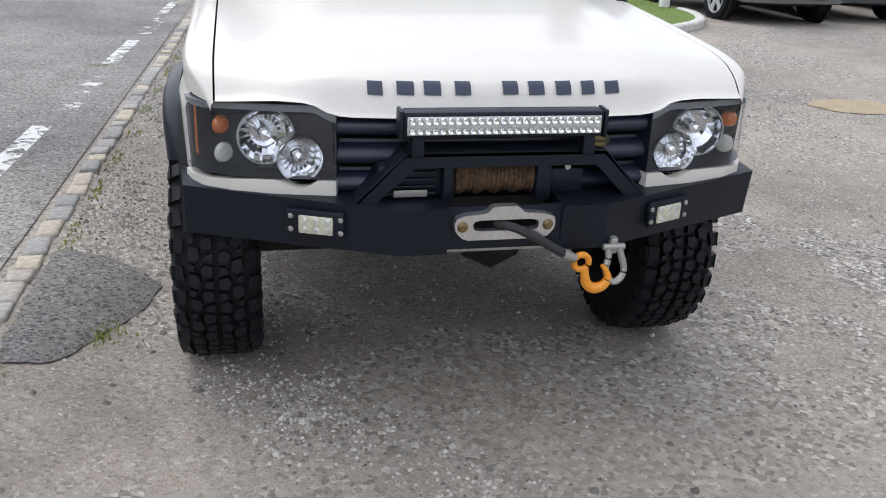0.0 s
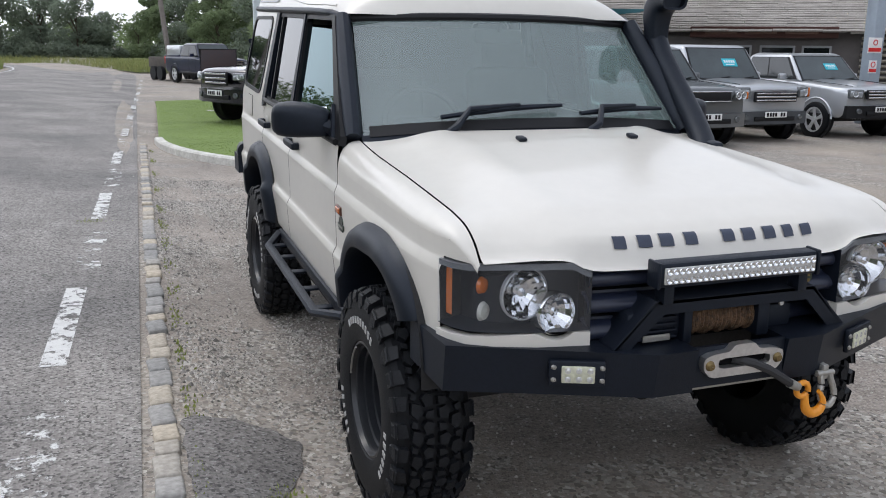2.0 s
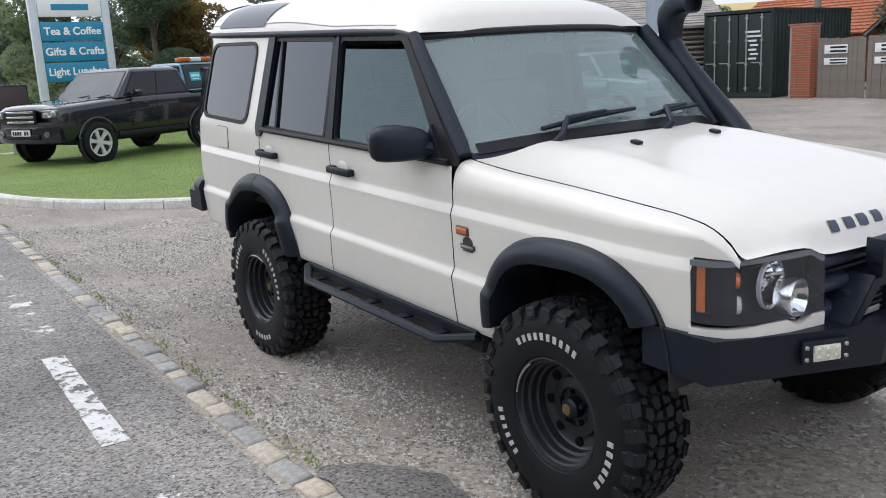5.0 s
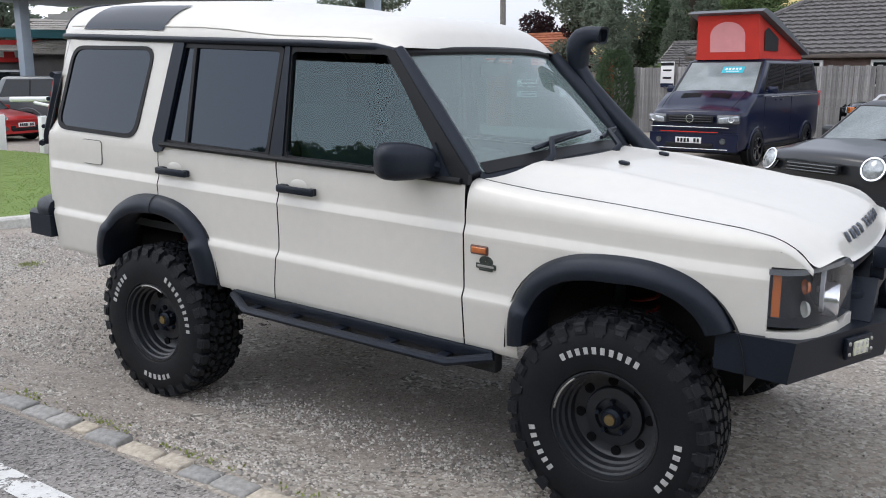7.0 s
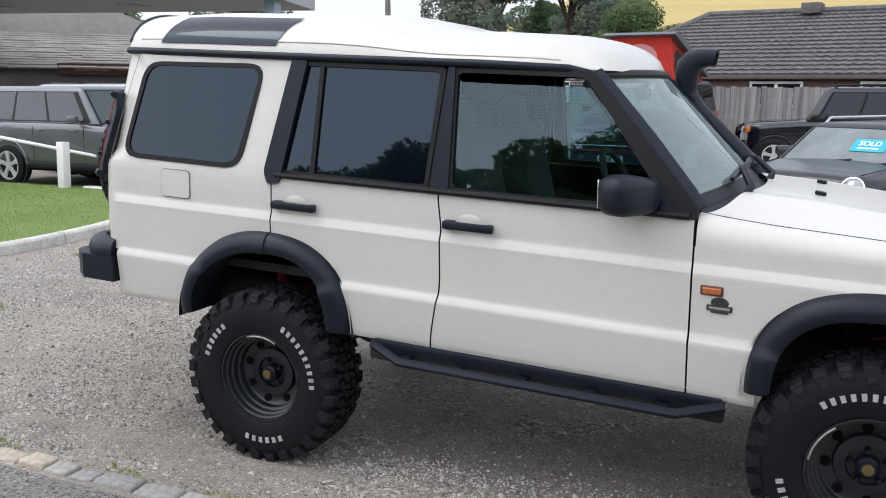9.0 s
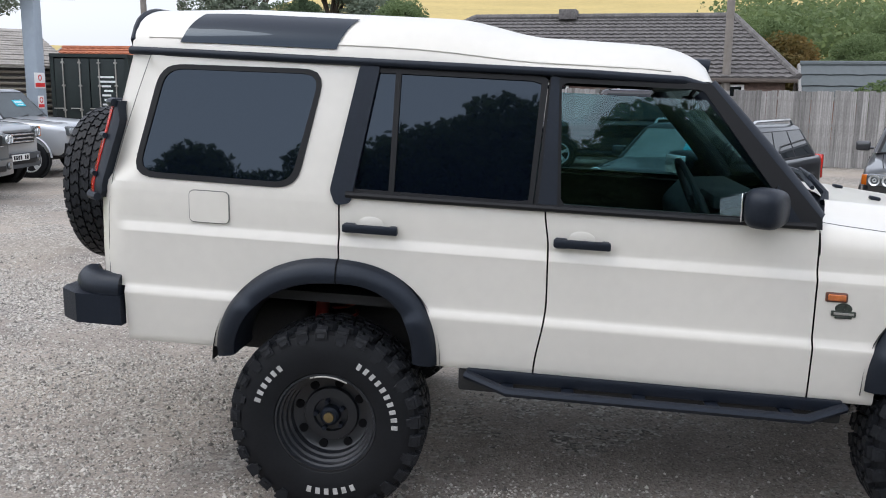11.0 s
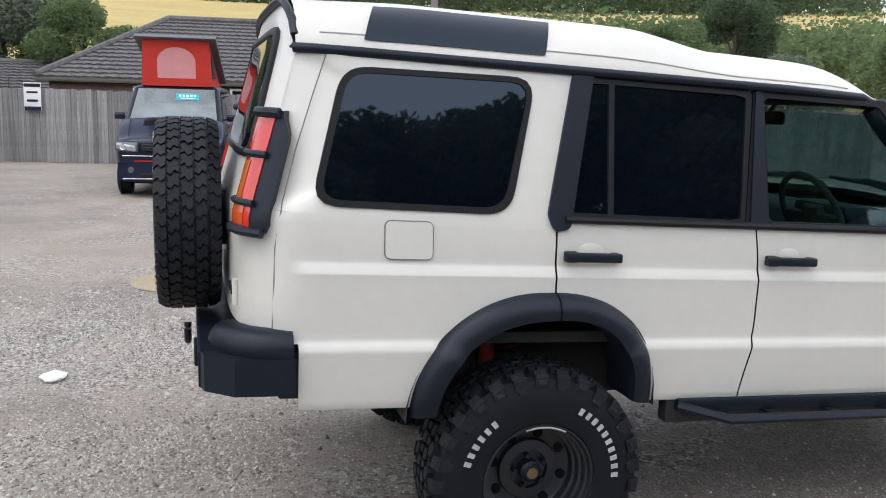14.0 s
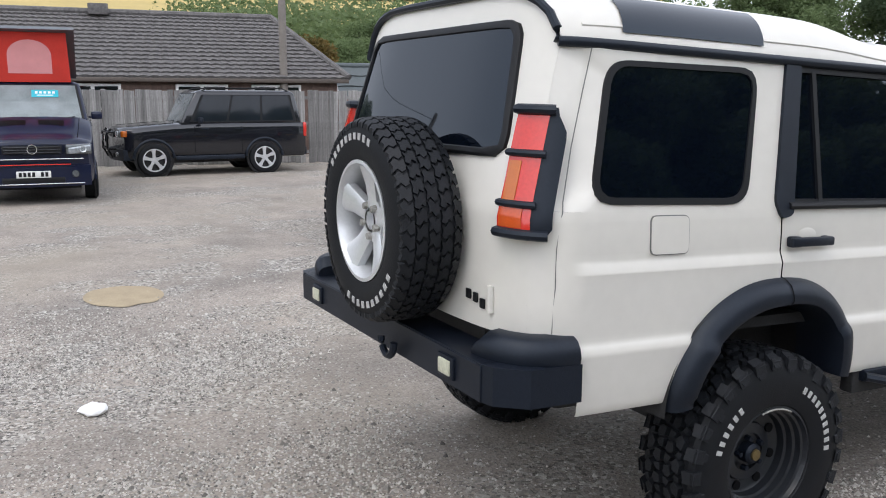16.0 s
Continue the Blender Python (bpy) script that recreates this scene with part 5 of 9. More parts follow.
for x in (-0.38, 0.38):
    bm = B()
    box(bm, (x, 1.42, 1.00), (0.50, 0.50, 0.16), 0.06, None, 3)
    st_ = cp("front_seat", bm, SEATCLOTH, None, "grey cloth front seat")
    bm = B()
    box(bm, (x, 1.70, 1.27), (0.48, 0.15, 0.56), 0.06, (-12, 0, 0), 3)
    cp("seat_back", bm, SEATCLOTH, st_)
    bm = B()
    box(bm, (x, 1.79, 1.60), (0.26, 0.09, 0.17), 0.04, (-10, 0, 0), 3)
    cp("headrest", bm, SEATCLOTH, st_)
bm = B()
box(bm, (0, 2.55, 1.25), (1.3, 0.15, 0.75), 0.05, (-10, 0, 0))
cp("rear_seat", bm, SEATCLOTH)
bm = B()
box(bm, (0, 2.30, 1.30), (1.40, 0.02, 0.90))
cp("cargo_screen", bm, UNDER)
bm = B()
box(bm, (0.0, 1.02, 1.735), (0.24, 0.03, 0.065), 0.015)
cyl(bm, (0, 1.02, 1.75), (0, 0.99, 1.80), 0.01)
cp("rear_view_mirror", bm, DASHPLASTIC)
# snorkel on the left wing
bm = B()
tube(bm, [(0.775, 0.42, 1.26), (0.80, 0.48, 1.30), (0.825, 0.59, 1.385), (0.832, 0.74, 1.52), (0.832, 0.88, 1.655), (0.826, 0.935, 1.74), (0.826, 0.945, 1.80)], [0.05, 0.056, 0.056, 0.053, 0.052, 0.052, 0.052], 14, 0.85)
snk = cp("snorkel", bm, TRIM, None, "black plastic snorkel up the pillar")
bm = B()
rows = []
for y, z, a_, hw, hd in ((0.945, 1.735, 0, 0.050, 0.050), (0.948, 1.79, 0, 0.054, 0.055), (0.950, 1.835, 8, 0.058, 0.062), (0.942, 1.875, 28, 0.062, 0.066), (0.915, 1.908, 52, 0.065, 0.062), (0.878, 1.924, 72, 0.067, 0.053), (0.838, 1.929, 84, 0.068, 0.046), (0.800, 1.926, 100, 0.069, 0.048), (0.803, 1.925, 100, 0.058, 0.038), (0.835, 1.925, 90, 0.056, 0.036)):
    ca, sa = math.cos(radians(a_)), math.sin(radians(a_))
    row = []
    for k in range(24):
        b_ = 2 * math.pi * k / 24
        cb, sb = math.cos(b_), math.sin(b_)
        dx, dn = hw * math.copysign(abs(cb) ** 0.6, cb), hd * math.copysign(abs(sb) ** 0.6, sb)
        row.append(bm.verts.new((0.826 + dx, y + ca * dn, z + sa * dn)))
    rows.append(row)
for q, w_ in zip(rows, rows[1:]):
    for j in range(24):
        bm.faces.new((q[j], q[(j + 1) % 24], w_[(j + 1) % 24], w_[j]))
bm.faces.new(rows[0])
bm.faces.new(rows[-1])
cp("snorkel_head", bm, TRIM, snk, "forward-facing air intake", 50)
bm = B()
box(bm, (0.80, 0.48, 1.28), (0.07, 0.24, 0.06), 0.02)
cp("snorkel_base", bm, TRIM, snk)


# front lamps
def face_plan(s):
    """Plan line of the lamp face, from the grille outwards: s in metres along it."""
    pts = [Vector((0.462, -0.735)), Vector((0.62, -0.715)), Vector((0.74, -0.68)), Vector((0.818, -0.638)), Vector((0.850, -0.588)), Vector((0.867, -0.537))]
    t = s
    for a, b in zip(pts, pts[1:]):
        d = (b - a).length
        if t <= d:
            return a.lerp(b, t / d)
        t -= d
    return pts[-1]


LAMP_L = 0.490


def lamp_top(s):
    return 1.122 + 0.028 * smoothstep(0.0, 0.07, s) - 0.010 * smoothstep(0.25, 0.45, s)


for side in (-1, 1):
    hl = new("headlamp")
    hl.parent = suv
    hl["label"] = "twin-round headlamp behind a clear lens" if side < 0 else "twin-round headlamp behind a hazed lens"

    def face(s, z, back, side=side):
        p = face_plan(s)
        q = Vector((0.35, -0.30))
        d = (q - p).normalized()
        p = p + d * back
        return (side * p.x, p.y, z)
    bm = B()
    sheet(bm, lambda u, v: face(LAMP_L * u, 0.946 + (lamp_top(LAMP_L * u) - 0.946) * v, 0.10), 24, 6)
    cp("lamp_housing", bm, mat("black_lamp_housing", (0.008, 0.011, 0.018), 0.35), hl)
    # bezel coloured grey to paint the reflection along the lamp's top
    bm = B()
    sheet(bm, lambda u, v: face(LAMP_L * u, lamp_top(LAMP_L * u) - 0.006 * v, 0.105 * v), 24, 2)
    sheet(bm, lambda u, v: face(LAMP_L * u, lamp_top(LAMP_L * u) - 0.018 * v, 0.004), 24, 2)
    cp("lamp_bezel", bm, mat("bezel_reflection_grey", (0.15, 0.16, 0.17), 0.4), hl)
    bm = B()
    sheet(bm, lambda u, v: face(LAMP_L * u, 0.946, 0.105 * v), 24, 2)
    sheet(bm, lambda u, v: face(0.0, 0.946 + 0.178 * v, 0.105 * u), 2, 4)
    cp("lamp_floor", bm, mat("black_lamp_housing", (0.008, 0.011, 0.018), 0.35), hl)
    bm = B()
    sheet(bm, lambda u, v: face(LAMP_L * u, 0.946 + (lamp_top(LAMP_L * u) - 0.946) * v, 0.0), 28, 8)
    ln = cp("lamp_lens", bm, LENS, hl, "", 60)
    ln.visible_shadow = False
    for x, z, r, dz in ((0.670, 1.053, 0.076, 0.055), (0.567, 0.997, 0.061, 0.045)):
        s = min((i * 0.005 for i in range(105)), key=lambda q: abs(face_plan(q).x - x))
        p = Vector(face(s, z, 0.034 if r > 0.07 else 0.016))
        M = Matrix.Translation(p) @ Matrix.Rotation(radians(90 - side * 8), 4, "Z")
        bm = B()
        lathe(bm, [(r, 0.0), (r * 0.97, 0.006), (r * 0.78, 0.024), (r * 0.5, 0.040), (0.012, 0.050)], M, 18)
        bowl = cp("reflector", bm, mat("bright_reflector", (0.78, 0.79, 0.80), 0.07, 1.0, var=0.1), hl, "bright faceted reflector bowl", 5)
        bm = B()
        lathe(bm, [(r * 1.05, 0.012), (r * 1.05, 0.0), (r * 1.0, -0.003), (r * 0.98, 0.004)] if r > 0.07 else [(r * 1.10, 0.05), (r * 1.10, 0.004), (r * 1.03, -0.004), (r * 0.97, 0.004)], M, 36)
        cp("reflector_rim", bm, CHROME if r < 0.07 else mat("grey_rim_plastic", (0.35, 0.36, 0.37), 0.35), bowl)
        bm = B()
        lathe(bm, [(0.014, 0.046), (0.013, 0.018), (0.001, 0.014)], M, 14)
        cp("bulb", bm, CHROME, bowl)
    for x, z, r, mt, nm in ((0.795, 1.078, 0.026, AMBER, "indicator"), (0.790, 1.000, 0.029, mat("ribbed_pale_lens", (0.5, 0.5, 0.45), 0.3), "position_lamp")):
        s = min((i * 0.005 for i in range(105)), key=lambda q: abs(face_plan(q).x - x))
        p = Vector(face(s, z, 0.03))
        M = Matrix.Translation(p) @ Matrix.Rotation(radians(90 - side * 35), 4, "Z")
        bm = B()
        lathe(bm, [(r, 0.0), (r * 0.8, -0.012), (0.001, -0.016)], M, 24)
        cp(nm, bm, mt, hl)
    bm = B()
    sheet(bm, lambda u, v: face(0.440 + 0.028 * u, 0.975 + 0.15 * v, 0.02), 3, 3)
    cp("side_reflector", bm, AMBER, hl)
    # white trim below the lamp
    bm = B()

    def trim_top(u):
        x = face_plan(LAMP_L * u).x
        cup = 0.998 - math.sqrt(max(0.0, 0.076 ** 2 - (x - 0.567) ** 2))
        return min(0.943 - 0.016 * smoothstep(0.3, 1.0, u), cup if abs(x - 0.567) < 0.07 else 1.0)
    for b0, b1, v0, v1 in ((-0.006, -0.006, 0.0, 1.0), (-0.006, 0.03, 1.0, 1.0), (-0.006, 0.03, 0.0, 0.0)):
        sheet(bm, lambda u, v: face(LAMP_L * u, 0.896 + (trim_top(u) - 0.896) * (v0 + (v1 - v0) * v), b0 + (b1 - b0) * v), 48, 3)
    sheet(bm, lambda u, v: face(0.0, 0.896 + (trim_top(0.0) - 0.896) * v, -0.006 + 0.036 * u), 2, 2)
    cp("lamp_trim", bm, PAINT, hl, "white trim under the lamp")

# grille
bm = B()
sheet(bm, lambda u, v: (-0.465 + 0.93 * u, -0.665, 0.86 + 0.27 * v), 4, 4)
grl = cp("grille", bm, GAP, None, "dark blue-black slatted grille")
for z0, z1 in ((1.060, 1.128), (0.978, 1.046), (0.896, 0.964)):
    bm = B()
    sheet(bm, lambda u, v: (-0.462 + 0.924 * u, -0.742 + 0.02 * abs(2 * u - 1) ** 2 + 0.035 * (1 - math.sin(math.pi * min(1, v * 1.15)) ** 0.5) + 0.012 * v, z0 + (z1 - z0) * v), 16, 8)
    cp("grille_slat", bm, mat("grille_plastic", (0.016, 0.021, 0.040), 0.35, var=0.1), grl)
bm = B()
lathe(bm, [(0.001, 0.008), (0.030, 0.006), (0.034, 0.0)], Matrix.Translation((0.275, -0.762, 1.055)) @ Matrix.Rotation(radians(-90), 4, "Z") @ Matrix.Diagonal((1, 1.45, 0.8, 1)), 28)
ov = cp("oval_badge", bm, mat("dark_green_badge", (0.02, 0.035, 0.02), 0.3), grl, "dark green oval badge with gold bars")
for dz in (-0.008, 0.010):
    bm = B()
    box(bm, (0.275, -0.772, 1.055 + dz), (0.06, 0.003, 0.010))
    cp("gold_bar", bm, BRASS, ov)

# front bumper with winch
def fb_y(x):
    k = abs(x)
    return -0.862 if k < 0.30 else -0.862 + (k - 0.30) / 0.58 * 0.222


bm = B()
plan = [(0.165, -0.862), (0.30, -0.862), (0.88, -0.640), (0.90, -0.38), (0.86, -0.38), (0.84, -0.60), (0.165, -0.70)]
for side in (-1, 1):
    zt, zb = 0.897, 0.762
    vs_t, vs_b = [], []
    for x, y in plan:
        top = zt + (0.012 if abs(x) > 0.5 else 0.0)
        bot = zb + (0.0 if abs(x) > 0.31 else -0.005) + (0.012 if y > -0.5 else 0)
        vs_t.append(bm.verts.new((side * x, y, top)))
        vs_b.append(bm.verts.new((side * x, y + (0.02 if y < -0.6 else 0), bot)))
    n = len(plan)
    bm.faces.new(vs_t)
    bm.faces.new(vs_b)
    for i in range(n):
        bm.faces.new((vs_t[i], vs_t[(i + 1) % n], vs_b[(i + 1) % n], vs_b[i]))
box(bm, (0, -0.84, 0.835), (0.36, 0.012, 0.125))
box(bm, (0, -0.76, 0.815), (0.34, 0.16, 0.012))
fbump = cp("front_bumper", bm, STEELBLACK, None, "fabricated black steel winch bumper", 20)
bm = B()
box(bm, (0.03, -0.815, 0.768), (0.62, 0.035, 0.022), 0.004)
cp("bumper_lip", bm, GALV, fbump, "bare metal edge under the winch tray")
for y in (-0.80, -0.70):
    bm = B()
    pl = [(-0.42, 0.895), (-0.275, 1.035), (0.30, 1.035), (0.43, 0.895), (0.375, 0.895), (0.275, 0.995), (-0.25, 0.995), (-0.365, 0.895)]
    prism(bm, pl, lambda x, z: (x, y, z), (0, 0.012, 0))
    hoop = cp("winch_hoop", bm, STEELBLACK, fbump, "black steel winch hoop")
bm = B()
box(bm, (0.012, -0.745, 1.031), (0.575, 0.11, 0.010))
for sx, x in ((-1, -0.347), (1, 0.365)):
    box(bm, (x, -0.745, 0.966), (0.010, 0.11, 0.19), 0, (0, -sx * 45, 0))
cp("hoop_plate", bm, STEELBLACK, fbump)
for side in (-1, 1):
    x = side * 0.525
    y = fb_y(x)
    rot = (0, 0, side * 20.9)
    bm = B()
    box(bm, (x, y - 0.004, 0.838), (0.165, 0.018, 0.078), 0.006, rot)
    fl = cp("bumper_lamp", bm, STEELBLACK, fbump, "recessed rectangular LED lamp")
    bm = B()
    box(bm, (x, y - 0.013, 0.836), (0.098, 0.012, 0.052), 0.005, rot)
    cp("bumper_lamp_lens", bm, PALELENS, fl, "pale LED lens")
    for dx in (-0.066, 0.066):
        for dz in (-0.019, 0.019):
            bm = B()
            xx = x + dx
            lathe(bm, [(0.001, 0.008), (0.006, 0.007), (0.0085, 0.0)], Matrix.Translation((xx, fb_y(xx) - 0.011, 0.838 + dz)) @ Matrix.Rotation(radians(-90), 4, "Z"), 12)
            cp("bolt", bm, GALV, fl)
    for i in range(3):
        for dz in (-0.013, 0.013):
            bm = B()
            xx = x + (i - 1) * 0.03
            lathe(bm, [(0.001, 0.002), (0.009, 0.001), (0.010, 0.0)], Matrix.Translation((xx, fb_y(xx) - 0.0185, 0.836 + dz)) @ Matrix.Rotation(radians(-90 + side * 20.9), 4, "Z"), 12)
            cp("led", bm, LEDCLEAR, fl)
# fairlead
bm = B()
o2 = by_angle(rounded([(-0.152, 0.835), (-0.125, 0.808), (0.11, 0.808), (0.138, 0.835), (0.138, 0.872), (0.10, 0.882), (0.045, 0.885), (0.03, 0.905), (-0.045, 0.905), (-0.06, 0.885), (-0.12, 0.882), (-0.152, 0.872)], 0.012, 3), (-0.005, 0.853), 72)
i2 = by_angle(rounded([(-0.10, 0.834), (0.09, 0.834), (0.09, 0.866), (-0.10, 0.866)], 0.016, 5), (-0.005, 0.850), 72)
A = [bm.verts.new((x, -0.872, z)) for x, z in o2]
A2 = [bm.verts.new((x, -0.845, z)) for x, z in o2]
I = [bm.verts.new((x, -0.872, z)) for x, z in i2]
I2 = [bm.verts.new((x, -0.845, z)) for x, z in i2]
for k in range(72):
    j = (k + 1) % 72
    bm.faces.new((A[k], A[j], I[j], I[k]))
    bm.faces.new((A[k], A[j], A2[j], A2[k]))
    bm.faces.new((I[k], I[j], I2[j], I2[k]))
frl = cp("hawse_fairlead", bm, CASTALLOY, fbump, "cast aluminium fairlead")
bm = B()
box(bm, (-0.005, -0.846, 0.850), (0.19, 0.004, 0.034))
cp("fairlead_throat", bm, GAP, frl)
for x in (-0.130, 0.116):
    bm = B()
    lathe(bm, [(0.001, 0.012), (0.010, 0.011), (0.014, 0.004), (0.016, 0.0)], Matrix.Translation((x, -0.872, 0.848)) @ Matrix.Rotation(radians(-90), 4, "Z"), 16)
    cp("fairlead_bolt", bm, BRASS, frl)
# winch
bm = B()
box(bm, (-0.255, -0.70, 0.945), (0.20, 0.13, 0.10), 0.02)
wn = cp("winch", bm, STEELBLACK, None, "black electric winch wound with brown rope")
for nm, c_, s_, bv in (("drum_flange", (-0.155, -0.71, 0.950), (0.035, 0.16, 0.13), 0.012), ("drum_flange", (0.125, -0.71, 0.950), (0.05, 0.16, 0.13), 0.012), ("gearbox", (0.205, -0.70, 0.935), (0.11, 0.12, 0.08), 0.015), *[("motor_rib", (-0.265, -0.77, 0.915 + 0.02 * k), (0.15, 0.02, 0.008), 0.002) for k in range(4)]):
    bm = B()
    box(bm, c_, s_, bv)
    cp(nm, bm, STEELBLACK, wn)
bm = B()
prof = [(0.001, -0.13)] + [(0.050 + 0.007 * abs(math.sin(i * math.pi / 4)) + 0.004 * math.sin(i * 0.37), -0.13 + 0.235 * i / 72) for i in range(73)] + [(0.001, 0.105)]
lathe(bm, prof, Matrix.Translation((0, -0.715, 0.950)), 28)
cp("rope_drum", bm, ROPE, wn, "brown and black rope wound on the drum")
bm = B()
box(bm, (-0.262, -0.782, 0.917), (0.095, 0.004, 0.020), 0.001)
cp("winch_plate", bm, GALV, wn)
bm = B()
lathe(bm, [(0.001, 0.010), (0.009, 0.008), (0.009, 0.0)], Matrix.Translation((0.195, -0.775, 0.985)) @ Matrix.Rotation(radians(-90), 4, "Z"), 12)
cp("white_knob", bm, LEDCLEAR, wn)
# rope, hook and shackle
def flowing(pts, n=5):
    """A smooth line through the points."""
    P = [Vector(p) for p in (pts[0], *pts, pts[-1])]
    out = []
    for i in range(1, len(P) - 2):
        for k in range(n):
            t = k / n
            a, b, c, d = P[i - 1:i + 3]
            out.append(0.5 * (2 * b + (c - a) * t + (2 * a - 5 * b + 4 * c - d) * t ** 2 + (3 * b - a - 3 * c + d) * t ** 3))
    return out + [P[-2]]


bm = B()
tube(bm, [(-0.03, -0.845, 0.850), (0.02, -0.885, 0.845), (0.07, -0.892, 0.822), (0.13, -0.888, 0.785), (0.175, -0.88, 0.757)], 0.0135, 8)
rp = cp("winch_rope", bm, ROPEDARK, None, "black sleeved winch rope with an orange hook")
bm = B()
tube(bm, [(0.165, -0.882, 0.762), (0.205, -0.876, 0.742)], [0.016, 0.014], 10)
cp("thimble", bm, GALV, rp)
bm = B()
tube(bm, [(0.228 + 0.027 * math.cos(a), -0.872, 0.728 + 0.027 * math.sin(a)) for a in [2 * math.pi * i / 20 for i in range(21)]], 0.0115, 10)
line = flowing([(0.244, -0.872, 0.708), (0.246, -0.872, 0.676), (0.256, -0.872, 0.645), (0.284, -0.872, 0.628), (0.316, -0.872, 0.636), (0.332, -0.872, 0.662), (0.324, -0.872, 0.690), (0.306, -0.872, 0.712)])
tube(bm, line, [0.012 + 0.008 * math.sin(math.pi * min(1.0, i / (len(line) - 1) * 1.15)) - 0.004 * (i / (len(line) - 1)) ** 3 for i in range(len(line))], 10)
for v in bm.verts:
    v.co = Vector((0.228, -0.872, 0.728)) + (v.co - Vector((0.228, -0.872, 0.728))) * 0.84
cp("hook", bm, ORANGE, rp, "orange enamelled hook")
bm = B()
tube(bm, flowing([(0.316, -0.85, 0.760), (0.318, -0.856, 0.730), (0.310, -0.863, 0.700), (0.318, -0.869, 0.672), (0.338, -0.871, 0.660), (0.360, -0.867, 0.674), (0.367, -0.861, 0.702), (0.358, -0.855, 0.735), (0.352, -0.85, 0.760)]), 0.0105, 8)
cyl(bm, (0.300, -0.85, 0.762), (0.366, -0.85, 0.762), 0.010)
cp("shackle", bm, GALV, None, "galvanised bow shackle")
bm = B()
box(bm, (0.334, -0.80, 0.765), (0.024, 0.11, 0.05), 0.006)
cp("tow_lug", bm, GALV)
# light bar
bm = B()
box(bm, (-0.012, -0.805, 1.123), (0.566, 0.055, 0.074), 0.010)
for x in (-0.300, 0.276):
    box(bm, (x, -0.806, 1.123), (0.012, 0.060, 0.080), 0.005)
for x in (-0.25, 0.24):
    box(bm, (x, -0.79, 1.060), (0.035, 0.05, 0.06), 0.004)
lb = cp("light_bar", bm, STEELBLACK, None, "long LED light bar with two rows of lamps")
bm = B()
box(bm, (-0.012, -0.834, 1.122), (0.546, 0.006, 0.050), 0.003)
cp("light_bar_lens", bm, LEDCLEAR, lb)
bm = B()
lathe(bm, [(0.001, -0.003), (0.004, 0.001), (0.0085, 0.0045), (0.0095, 0.002)], Matrix.Rotation(radians(-90), 4, "Z"), 10)
led_ = part("led", bm, CHROME, lb)
for i in range(26):
    for dz in (-0.013, 0.013):
        if i or dz > 0:
            o_ = new("led", led_.data)
            o_.parent = lb
        else:
            o_ = led_
        o_.location = (-0.271 + 0.0207 * i, -0.838, 1.122 + dz + RAKE * (-0.838 - 1.6))


# ---- other vehicles ----
GLASSDARK = mat("car_window_dark", (0.008, 0.011, 0.013), 0.04, var=0.1, spec=0.4)
# parked cars' screens: base colour lifted to stand in for reflected sky
SCREENPALE = mat("car_screen_sky_pale", (0.060, 0.074, 0.078), 0.03, var=0.35, scale=2.0, spec=0.5)
PLATEWHITE = mat("plate_white", (0.72, 0.72, 0.70), 0.4, var=0.05)
PLATEYELLOW = mat("plate_yellow", (0.70, 0.46, 0.04), 0.4, var=0.05)
CARDBLUE = mat("turquoise_price_card", (0.02, 0.42, 0.52), 0.5, var=0.08)
CARDWHITE = mat("white_card_print", (0.75, 0.78, 0.78), 0.6)
LAMPDARK = mat("lamp_housing_smoke", (0.10, 0.11, 0.115), 0.08, 0.2, var=0.3, scale=20, coat=0.8)
HEADGLASS = mat("lamp_glass_grey", (0.62, 0.65, 0.66), 0.14, 0.35, var=0.35, scale=30, coat=0.6)


def block_text(name, words, size, loc, rot, material, parent=None, label=""):
    cu = bpy.data.curves.new(name, "FONT")
    cu.body, cu.size, cu.align_x, cu.align_y, cu.extrude = words, size, "CENTER", "CENTER", 0.004
    cu.offset = 0.022 * size
    tmp = bpy.data.objects.new(name, cu)
    scene.collection.objects.link(tmp)
    me = bpy.data.meshes.new_from_object(tmp.evaluated_get(bpy.context.evaluated_depsgraph_get()))
    bpy.data.objects.remove(tmp)
    me.materials.clear()
    me.materials.append(material)
    ob = new(name, me)
    ob.matrix_basis = pose(*loc, *rot)
    if parent:
        ob.parent = parent
    if label:
        ob["label"] = label
    return ob


def paint(name, c, metal=0.3):
    return mat(name, c, 0.3, metal, var=0.06, scale=2, coat=0.8)


